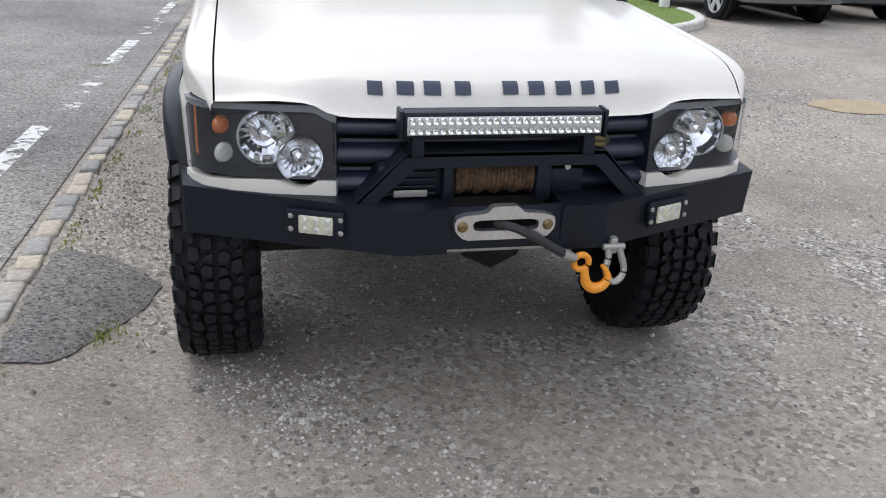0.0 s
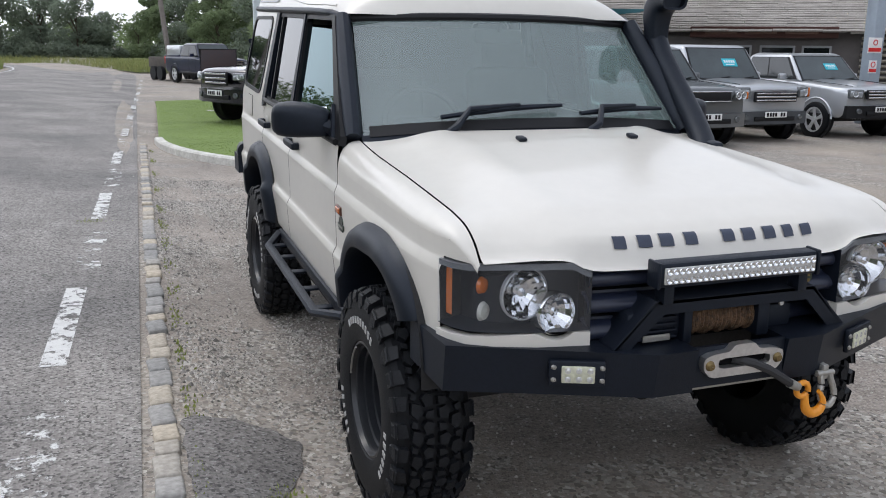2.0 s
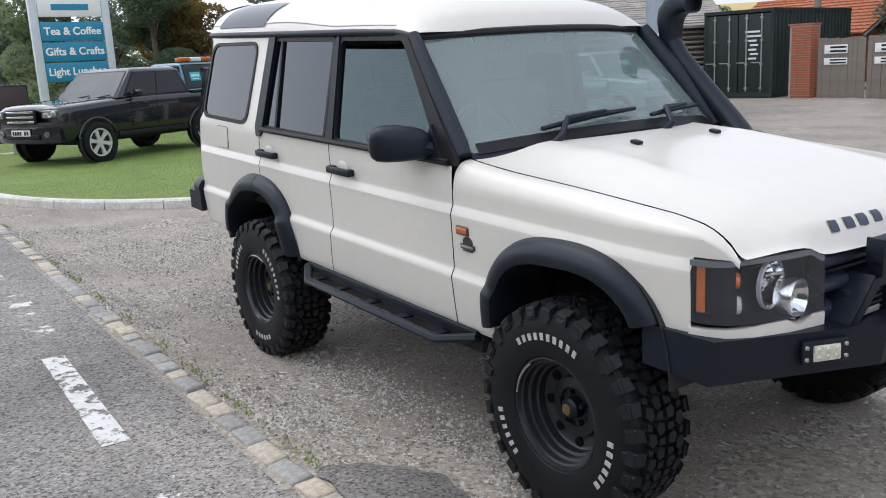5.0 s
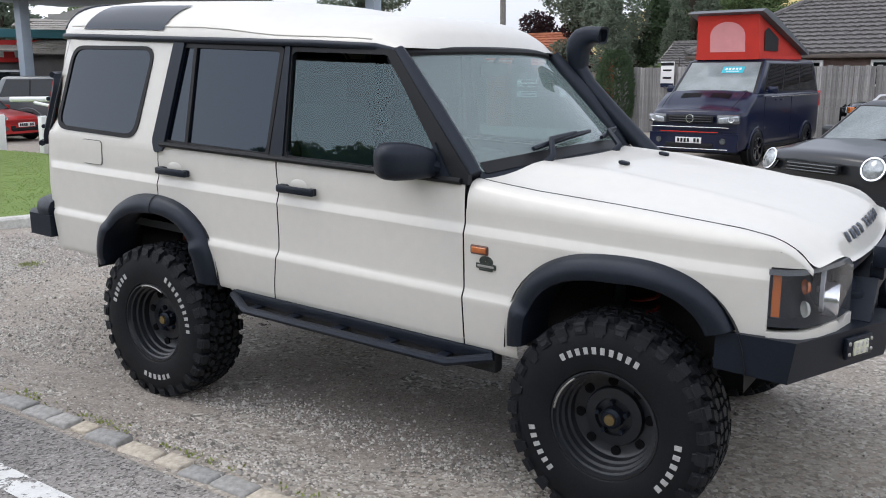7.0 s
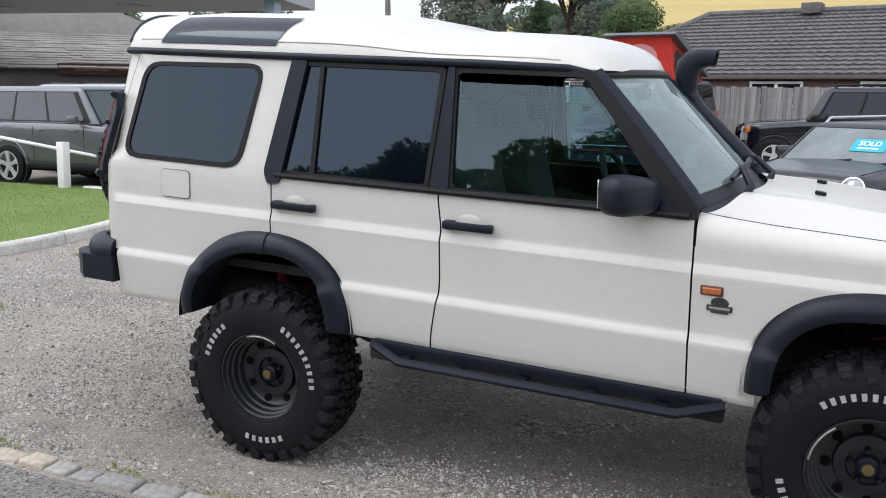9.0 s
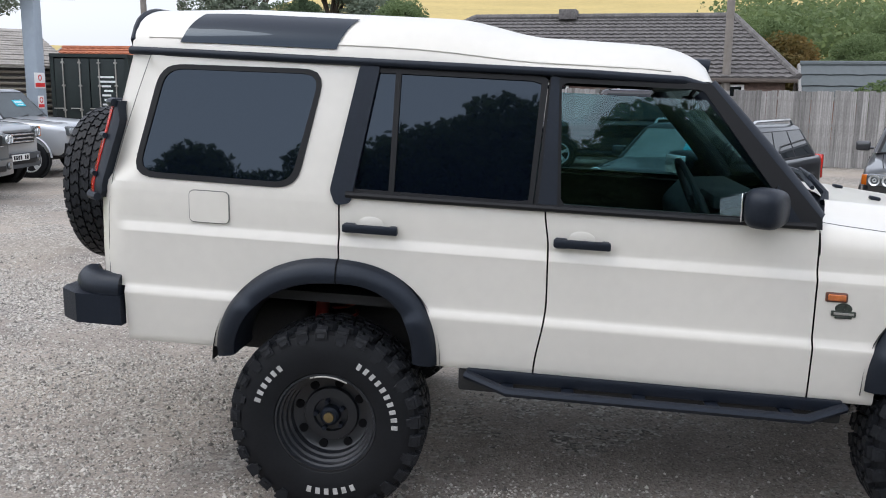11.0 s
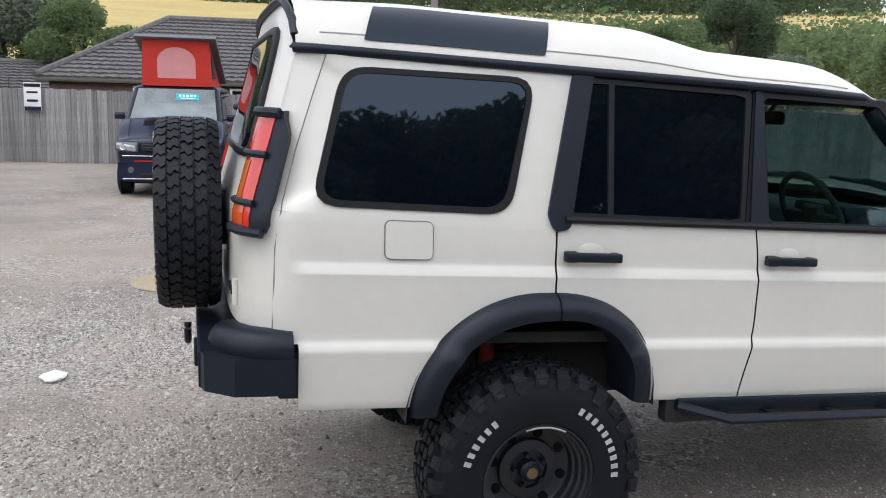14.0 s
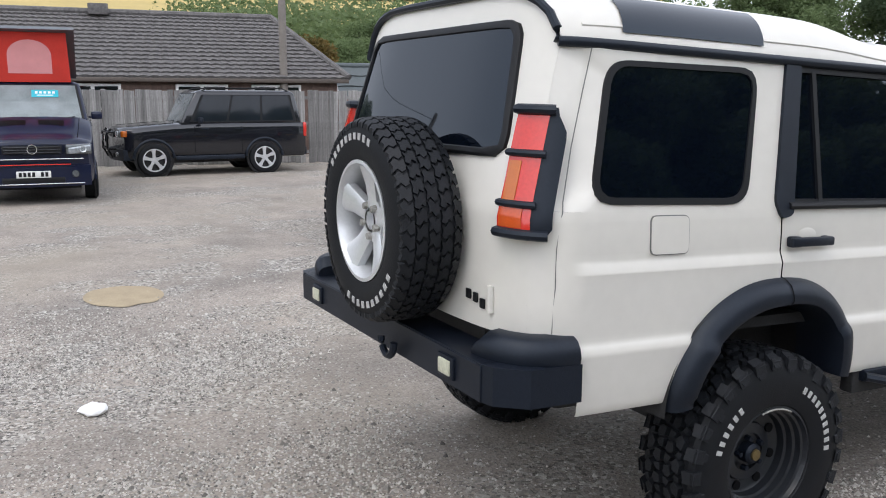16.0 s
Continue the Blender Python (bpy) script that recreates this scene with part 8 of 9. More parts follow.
def bungalow():
    root = thing("bungalow", (23.4, 1.2, ground_z(23, 1)), -7, "bungalow with a hipped grey-brown tiled roof", "house")
    L_, Wd, ez, rz_ = 13.6, 8.0, 2.30, 4.35
    bm = B()
    box(bm, (Wd / 2, 0, ez / 2), (Wd - 0.6, L_ - 0.6, ez))
    part("wall", bm, mat("brown_brickwork", (0.155, 0.105, 0.085), 0.9, color2=(0.09, 0.06, 0.05), scale=9, fine=30), root)
    e = [(0, -L_ / 2, ez), (0, L_ / 2, ez), (Wd, L_ / 2, ez), (Wd, -L_ / 2, ez)]
    r0, r1 = (Wd / 2, -L_ / 2 + 1.6, rz_), (Wd / 2, L_ / 2 - 3.2, rz_)
    bm = B()
    tiled_slope(bm, e[1], e[0], r0, r1, 16, 44)
    rf_ = part("roof", bm, ROOFTILE, root, "courses of grey-brown roof tiles", 20)
    rf_["kind"] = "stuff"
    bm = B()
    tiled_slope(bm, e[0], e[3], r0, r0, 16, 24)
    part("roof_hip", bm, ROOFTILE, root, "", 20)["kind"] = "stuff"
    bm = B()
    tiled_slope(bm, e[2], e[1], r1, r1, 16, 24)
    part("roof_hip", bm, ROOFTILE, root, "", 20)["kind"] = "stuff"
    bm = B()
    tiled_slope(bm, e[3], e[2], r1, r0, 8, 20)
    part("roof", bm, ROOFTILE, root, "", 20)["kind"] = "stuff"
    bm = B()
    for p, q in ((r0, r1), (e[0], r0), (e[1], r1)):
        tube(bm, [Vector(p) + Vector((0, 0, 0.06)), Vector(q) + Vector((0, 0, 0.06))], 0.11, 8)
    part("ridge_tiles", bm, ROOFTILE, rf_)
    bm = B()
    box(bm, (Wd / 2, 0.3, rz_ + 0.12), (0.9, 0.6, 0.34), 0.02)
    part("chimney", bm, ROOFTILE, rf_)
    bm = B()
    box(bm, (0.03, 0, ez - 0.06), (0.12, L_, 0.12), 0.02)
    part("gutter", bm, mat("brown_gutter", (0.09, 0.072, 0.06), 0.6), rf_)
    for y in (-4.6, -2.4, 0.6, 3.4):
        bm = B()
        box(bm, (0.28, y, ez - 0.55), (0.10, 1.5, 0.75), 0.01)
        w_ = part("window", bm, WHITEPAINT, root)
        for dy in (-0.36, 0.36):
            bm = B()
            box(bm, (0.225, y + dy, ez - 0.55), (0.02, 0.62, 0.60))
            part("pane", bm, GLASSDARK, w_)
    return root


bungalow()


def gable_house(name, loc, rz, L_, Wd, ez, rzz, roofmat, wallmat, label, category="house", rows=12, cols=24):
    root = thing(name, loc, rz, label, category)
    bm = B()
    prism(bm, [(-Wd / 2, 0), (Wd / 2, 0), (Wd / 2, ez), (0, rzz - 0.06), (-Wd / 2, ez)], lambda x, z: (x, -L_ / 2, z), (0, L_, 0))
    part("wall", bm, wallmat, root, "", 20)
    for sx in (-1, 1):
        bm = B()
        o = 0.3
        tiled_slope(bm, (sx * (Wd / 2 + o), -L_ / 2 - 0.2, ez - o * (rzz - ez) / (Wd / 2)), (sx * (Wd / 2 + o), L_ / 2 + 0.2, ez - o * (rzz - ez) / (Wd / 2)), (0, L_ / 2 + 0.2, rzz), (0, -L_ / 2 - 0.2, rzz), rows, cols)
        part("roof", bm, roofmat, root, "", 20)["kind"] = "stuff"
    for e in (-1, 1):
        bm = B()
        for sx in (-1, 1):
            tube(bm, [(sx * (Wd / 2 + 0.3), e * (L_ / 2 + 0.22), ez - 0.25), (0, e * (L_ / 2 + 0.22), rzz)], 0.06, 6)
        part("bargeboard", bm, WOODGREY, root)
    bm = B()
    tube(bm, [(0, -L_ / 2 - 0.2, rzz + 0.03), (0, L_ / 2 + 0.2, rzz + 0.03)], 0.10, 8)
    part("ridge_tiles", bm, roofmat, root)
    return root


gable_house("house", (35.0, 20.4, -0.35), 0, 7.0, 7.0, 2.3, 3.8, REDTILE, BRICK, "brick house with an orange tiled roof")
gable_house("garden_shed", (27.0, -8.2, 0), -10, 2.4, 1.9, 1.9, 2.75, mat("felt_roof", (0.10, 0.115, 0.12), 0.9), mat("shed_boards", (0.24, 0.10, 0.055), 0.85, var=0.3), "small brown timber garden shed", "shed", 3, 3)
gable_house("outbuilding", (30, 8.1, 0), 0, 4, 4, 1.9, 2.75, ROOFTILE, RENDER, "low outbuilding with a grey-brown tiled roof", "house", 10, 16)


def office():
    """Low dark workshop office with a shingled roof and a roller door."""
    root = thing("workshop", (23.0, 17.4, ground_z(21, 18)), 138, "low dark workshop with a layered shingle roof", "building")
    L_ = 13.0
    bm = B()
    box(bm, (L_ / 2, -3.0, 1.25), (L_, 6.0, 2.5))
    part("wall", bm, DARKWALL, root)
    rng = random.Random(4)
    SH = mat("weathered_shingles", (0.34, 0.32, 0.29), 0.9, color2=(0.17, 0.155, 0.14), scale=1.5, fine=18, bump=0.4)
    bm = B()
    for r in range(15):
        y, z = 0.5 - 0.26 * r, 2.50 + 0.085 * r
        x = -0.3
        while x < L_ + 0.3:
            w_ = rng.uniform(0.5, 1.6)
            box(bm, (x + w_ / 2, y - 0.15, z + rng.uniform(-0.012, 0.012)), (w_ * 0.985, 0.42, 0.045), 0, (-14, 0, rng.uniform(-1, 1)))
            x += w_
    sr_ = part("roof", bm, SH, root, "uneven layered grey shingles", 20)
    sr_["kind"] = "stuff"
    bm = B()
    prism(bm, [(3.5, 3.6), (8.2, 5.3), (13.2, 3.75)], lambda x, z: (x, -3.4, z), (0, -0.2, 0))
    box(bm, (L_ / 2 + 2, -4.6, 3.9), (9, 2.0, 0.1), 0, (0, 0, 0))
    part("gable", bm, mat("corrugated_grey_roof", (0.30, 0.29, 0.27), 0.85, var=0.2), root)
    bm = B()
    box(bm, (5.9, 0.30, 2.42), (4.6, 0.10, 0.36), 0.02)
    fs = part("fascia_sign", bm, mat("brown_fascia", (0.07, 0.025, 0.018), 0.7), root, "brown fascia with pale bars")
    for k in range(3):
        bm = B()
        box(bm, (4.7 + 1.25 * k, 0.36, 2.42), (1.0, 0.01, 0.10))
        part("fascia_bar", bm, mat("faded_lettering", (0.20, 0.12, 0.09), 0.7), fs)
    for x, w_ in ((4.2, 0.9), (5.4, 1.1), (6.8, 1.2), (8.0, 0.8)):
        bm = B()
        box(bm, (x, 0.04, 1.45), (w_, 0.08, 1.1), 0.01)
        wn_ = part("window", bm, mat("grey_window_frame", (0.28, 0.29, 0.30), 0.6), root)
        bm = B()
        box(bm, (x, 0.085, 1.45), (w_ - 0.14, 0.02, 0.96))
        part("pane", bm, GLASSDARK, wn_)
    rd_ = None
    for k in range(13):
        bm = B()
        tube(bm, [(0.3, 0.10, 0.15 + 0.175 * k), (2.9, 0.10, 0.15 + 0.175 * k)], 0.095, 8, 0.5)
        part("shutter_slat", bm, mat("beige_shutter", (0.30, 0.28, 0.23), 0.6, var=0.15), root)
    bm = B()
    box(bm, (1.65, 0.22, 2.45), (3.2, 0.25, 0.14), 0.02)
    part("shutter_box", bm, WHITEPAINT, root)
    return root


office()


# shop with its red fascia
SIGNRED = mat("red_sign", (0.60, 0.018, 0.015), 0.5, var=0.05)
SIGNTEAL = mat("teal_fascia", (0.05, 0.20, 0.24), 0.5, var=0.1)
shop = thing("shop", (11.0, 28.0, -0.40), -22, "low shop with a red fascia and teal edging", "building")
bm = B()
box(bm, (3.1, 2.5, 1.5), (6.4, 5.0, 3.0))
part("wall", bm, DARKWALL, shop)
bm = B()
box(bm, (3.1, -0.10, 2.85), (6.4, 0.18, 0.72), 0.01)
fa = part("fascia", bm, SIGNRED, shop)
block_text("opening_hours", "6am - 9pm", 0.42, (5.1, -0.198, 2.72), (90, 0, 0), WHITEPAINT, fa, "white opening hours lettering")
block_text("opening_days", "OPEN EVERY DAY", 0.20, (5.1, -0.198, 3.08), (90, 0, 0), WHITEPAINT, fa)
for k in range(14):
    if k == 6:
        continue
    bm = B()
    box(bm, (0.78 + 0.25 * k, -0.2, 2.85), (0.17, 0.02, 0.40), 0.004)
    part("name_block", bm, WHITEPAINT, fa)
bm = B()
cyl(bm, (0.30, -0.19, 2.85), (0.30, -0.21, 2.85), 0.26, None, 28)
part("round_logo", bm, WHITEPAINT, fa)
bm = B()
box(bm, (3.1, -0.16, 3.42), (6.7, 0.5, 0.28), 0.02)
part("roof_edge", bm, SIGNTEAL, shop)
for x in (0.9, 2.4, 3.9, 5.4):
    bm = B()
    box(bm, (x, -0.03, 1.25), (1.3, 0.06, 2.0), 0.01)
    w_ = part("window", bm, WHITEPAINT, shop)
    bm = B()
    box(bm, (x, -0.07, 1.25), (1.15, 0.02, 1.85))
    part("pane", bm, GLASSDARK, w_)
    bm = B()
    box(bm, (x + 0.2, -0.085, 1.5), (0.45, 0.01, 0.5))
    part("window_poster", bm, PLATEWHITE if x != 2.4 else SIGNRED, w_)

# forecourt canopy
cn = thing("forecourt_canopy", (0, 0, 0), 0, "flat grey fuel forecourt canopy on square posts", "canopy")
bm = B()
prism(bm, [(14.4, 13.0), (18.4, 14.2), (15.2, 27.0), (11.0, 26.3)], lambda x, y: (x, y, 3.98), (0, 0, 0.55))
cs = part("canopy_slab", bm, CANOPYGREY, cn, "pale grey canopy slab", 20)
for x, y in ((15.2, 18), (14.0, 22)):
    bm = B()
    box(bm, (x, y, 3.97), (0.9, 0.5, 0.04), 0.01)
    part("canopy_lamp", bm, CANOPYGREY, cs)
for x, y in ((15.46, 13.67), (12.4, 25.0)):
    bm = B()
    box(bm, (x, y, 1.99), (0.32, 0.32, 3.98), 0.02)
    pt = part("canopy_post", bm, STEELGREY, cn, "square grey steel post")
    if y < 14:
        for z, hh, m_ in ((1.86, 0.36, PLATEWHITE), (1.36, 0.30, PLATEWHITE)):
            bm = B()
            box(bm, (x - 0.13, y - 0.18, z), (0.42 if hh > 0.3 else 0.24, 0.012, hh), 0.003)
            nt_ = part("safety_notice", bm, m_, pt, "white safety notice with a red band")
            bm = B()
            box(bm, (x - 0.13, y - 0.19, z - hh * 0.28), (0.38 if hh > 0.3 else 0.22, 0.008, hh * 0.25))
            part("red_band", bm, SIGNRED, nt_)
            bm = B()
            lathe(bm, [(0.07, 0), (0.07, -0.006), (0.05, -0.006), (0.05, 0)], Matrix.Translation((x - 0.13, y - 0.19, z + hh * 0.18)) @ Matrix.Rotation(radians(90), 4, "Z"), 20)
            part("prohibition_ring", bm, SIGNRED, nt_)

# totem sign
SIGNBLUE = mat("blue_sign_panel", (0.006, 0.20, 0.34), 0.45, var=0.05)
tot = thing("totem_sign", (3.35, 23.75, 0.0), 6, "tall blue roadside sign on two white posts", "sign")
for sx in (-1, 1):
    bm = B()
    box(bm, (sx * 0.97, 0, 2.6), (0.22, 0.16, 5.2), 0.02)
    part("sign_post", bm, mat("pale_grey_post", (0.52, 0.56, 0.60), 0.5), tot)
for z, words in ((4.23, ""), (3.58, ""), (2.94, "Tea & Coffee"), (2.40, "Gifts & Crafts"), (1.86, "Light Lunches")):
    bm = B()
    box(bm, (0, -0.02, z), (1.70, 0.10, 0.50), 0.008)
    pn = part("sign_panel", bm, SIGNBLUE if words or z > 4 else PLATEWHITE, tot)
    if words:
        block_text("sign_lettering", words, 0.285, (0, -0.075, z), (90, 0, 0), WHITEPAINT, pn, "white lettering")
    else:
        bm = B()
        box(bm, (0, -0.075, z), (1.0, 0.01, 0.16))
        part("sign_bar", bm, SIGNBLUE if z < 4 else WHITEPAINT, pn)

# banner board by the pickup
bn = thing("banner_board", (0.8, 19.8, -0.02), 10, "tall dark free-standing banner board in the grass", "sign")
bm = B()
box(bm, (0, 0, 0.98), (0.9, 0.03, 1.24), 0.006)
bd = part("banner", bm, mat("dark_banner_print", (0.022, 0.020, 0.026), 0.5, color2=(0.06, 0.026, 0.024), scale=1.5), bn)
bm = B()
tube(bm, [(-0.45, 0, 0.36), (-0.45, 0, 1.60), (0.45, 0, 1.60), (0.45, 0, 0.36), (-0.45, 0, 0.36)], 0.025, 6)
part("banner_frame", bm, SEAL, bn)
bm = B()
box(bm, (0, 0, 0.06), (0.7, 0.5, 0.10), 0.04)
box(bm, (0, 0, 0.2), (0.06, 0.06, 0.3))
part("banner_foot", bm, GALV, bn)

# direction sign across the road
rs = thing("road_sign", (-8.05, 31.0, 0.42), 8, "white arrow direction sign with dark bars", "sign")
bm = B()
prism(bm, [(-1.05, 1.55), (-0.75, 1.98), (1.05, 1.98), (1.05, 1.12), (-0.75, 1.12)], lambda x, z: (x, 0, z), (0, 0.03, 0))
pn = part("sign_panel", bm, PLATEWHITE, rs)
for k in range(3):
    bm = B()
    box(bm, (-0.1, -0.01, 1.80 - 0.24 * k), (1.1, 0.01, 0.10))
    box(bm, (0.82, -0.01, 1.80 - 0.24 * k), (0.14, 0.01, 0.10))
    part("direction_bar", bm, SEAL, pn)
bm = B()
prism(bm, [(-0.7, 0.75), (-0.5, 1.02), (0.9, 1.02), (0.9, 0.55), (-0.5, 0.55)], lambda x, z: (x, 0, z), (0, 0.03, 0))
part("lower_panel", bm, mat("brown_sign", (0.12, 0.05, 0.03), 0.6), rs)
for x in (-0.5, 0.7):
    bm = B()
    cyl(bm, (x, 0.06, 0), (x, 0.06, 2.0), 0.04)
    part("sign_post", bm, GALV, rs)

rs.scale = (0.72, 0.72, 0.72)

# white posts and rails along the grass
post = None
for k, (x, y) in enumerate(((6.9, 23.1), (6.95, 21.2), (6.95, 19.4), (7.05, 17.6), (7.0, 15.9), (6.75, 14.0), (6.68, 11.9))):
    m_ = pose(x, y, ground_z(x, y) + 0.05, 0, 2 - k % 3, 0)
    if post is None:
        post = thing("white_post", (x, y, 0), 0, "white painted square timber post", "post", "white posts by the grass")
        bm = B()
        box(bm, (0, 0, 0.40), (0.15, 0.15, 0.80), 0.012)
        part("post", bm, WHITEPAINT, post)
        post.matrix_basis = m_
    else:
        copy_thing(post, m_)
rl = thing("white_barrier", (6.55, 14.75, ground_z(6.5, 15) + 0.05), 0, "white painted pole barrier on a post", "barrier")
bm = B()
box(bm, (0, 0, 0.62), (0.09, 0.09, 1.24), 0.008)
part("barrier_post", bm, WHITEPAINT, rl)
bm = B()
tube(bm, [(-0.6, 0.5, 1.18), (0.35, -0.5, 1.18)], 0.05, 8)
part("barrier_head", bm, WHITEPAINT, rl)
bm = B()
tube(bm, [(-0.35, 0.1, 1.12), (0.9, -3.6, 0.42)], 0.03, 8)
part("barrier_pole", bm, WHITEPAINT, rl)

# poster on the fence, conifer in a blue pot, poles, wires
ps = thing("poster", (21.80, 7.65, 1.33), -101, "white poster with a dark foot on the fence", "poster")
bm = B()
box(bm, (0, -0.05, 0.30), (0.44, 0.015, 0.74), 0.003)
part("poster_sheet", bm, PLATEWHITE, ps)
for z, h_, m_ in ((0.60, 0.09, SEAL), (-0.01, 0.11, NAVY), (0.42, 0.05, SEAL), (0.2, 0.06, SEAL)):
    bm = B()
    box(bm, (0, -0.062, z), (0.42 if h_ > 0.06 else 0.28, 0.008, h_))
    part("poster_bar", bm, m_, ps)


def pole(x, y, h, lean, label):
    root = thing("telegraph_pole", (x, y, 0), 0, label, "pole")
    bm = B()
    tube(bm, [(0, 0, 0), (lean * 0.5, 0, h * 0.5), (lean, 0, h)], [0.13, 0.115, 0.09], 12)
    part("pole_shaft", bm, mat("grey_pole_wood", (0.20, 0.18, 0.16), 0.9, var=0.25), root)
    return root


pole(23.0, -3.6, 8.5, 0.0, "grey wooden telegraph pole behind the fence")
pole(28.5, 17.0, 9.0, -0.1, "grey wooden telegraph pole by the container")
pole(1.2, 44.0, 9.0, -0.9, "leaning grey wooden telegraph pole by the road")
pole(-10.5, 60.0, 9.0, 0.0, "grey wooden telegraph pole by the road")
wr = thing("overhead_wire", (0, 0, 0), 0, "thin overhead wire between the poles", "wire")
bm = B()
for a, b in (((28.4, 17.0, 8.7), (23.0, -3.6, 8.2)),):
    A_, B_ = Vector(a), Vector(b)
    tube(bm, [A_.lerp(B_, t / 16) - Vector((0, 0, 0.9 * 4 * (t / 16) * (1 - t / 16))) for t in range(17)], 0.012, 5)
part("wire", bm, SEAL, wr)

# ---- trees, hill, distance ----
LEAF_A = mat("leaf_green", (0.165, 0.222, 0.098), 0.75, color2=(0.098, 0.142, 0.060), scale=0.6, fine=3)
LEAF_B = mat("leaf_dark", (0.105, 0.150, 0.078), 0.75, color2=(0.056, 0.090, 0.046), scale=0.6, fine=3)
LEAF_C = mat("leaf_blue_grey", (0.215, 0.255, 0.190), 0.75, color2=(0.118, 0.150, 0.108), scale=0.6, fine=3)
LEAF_D = mat("leaf_rust", (0.24, 0.15, 0.050), 0.8, color2=(0.06, 0.07, 0.02), scale=0.5, fine=3)
# green lightened to put the far trees' haze into the leaf colour
LEAF_E = mat("haze_lightened_leaf", (0.235, 0.295, 0.160), 0.75, color2=(0.150, 0.200, 0.105), scale=0.6, fine=3)
LEAF_P = mat("leaf_purple", (0.040, 0.018, 0.022), 0.8, color2=(0.018, 0.010, 0.012), scale=0.6, fine=3)


def thin_leaf(m, share=0.42):
    """Leaves let part of the daylight through to their shaded side."""
    nt = m.node_tree
    b = nt.nodes["Principled BSDF"]
    outp = [n for n in nt.nodes if n.type == "OUTPUT_MATERIAL"][0]
    tl = nt.nodes.new("ShaderNodeBsdfTranslucent")
    nt.links.new(b.inputs["Base Color"].links[0].from_socket, tl.inputs["Color"])
    mx = nt.nodes.new("ShaderNodeMixShader")
    mx.inputs[0].default_value = share
    nt.links.new(b.outputs[0], mx.inputs[1])
    nt.links.new(tl.outputs[0], mx.inputs[2])
    nt.links.new(mx.outputs[0], outp.inputs["Surface"])


for m_ in (LEAF_A, LEAF_B, LEAF_C, LEAF_D, LEAF_E):
    thin_leaf(m_)

def leafy(m, share=0.52):
    """Let light through the leaves."""
    nt = m.node_tree
    b = nt.nodes["Principled BSDF"]
    src = b.inputs["Base Color"].links[0].from_socket
    tl = nt.nodes.new("ShaderNodeBsdfTranslucent")
    mx = nt.nodes.new("ShaderNodeMixShader")
    mx.inputs[0].default_value = share
    nt.links.new(src, tl.inputs[0])
    nt.links.new(b.outputs[0], mx.inputs[1])
    nt.links.new(tl.outputs[0], mx.inputs[2])
    nt.links.new(mx.outputs[0], nt.nodes["Material Output"].inputs["Surface"])


for m_ in (LEAF_A, LEAF_B, LEAF_C, LEAF_D, LEAF_E, LEAF_P, BLADE, DRYBLADE):
    leafy(m_)
BARK = mat("bark", (0.085, 0.068, 0.050), 0.95, var=0.4, scale=5, bump=0.5, bscale=20)


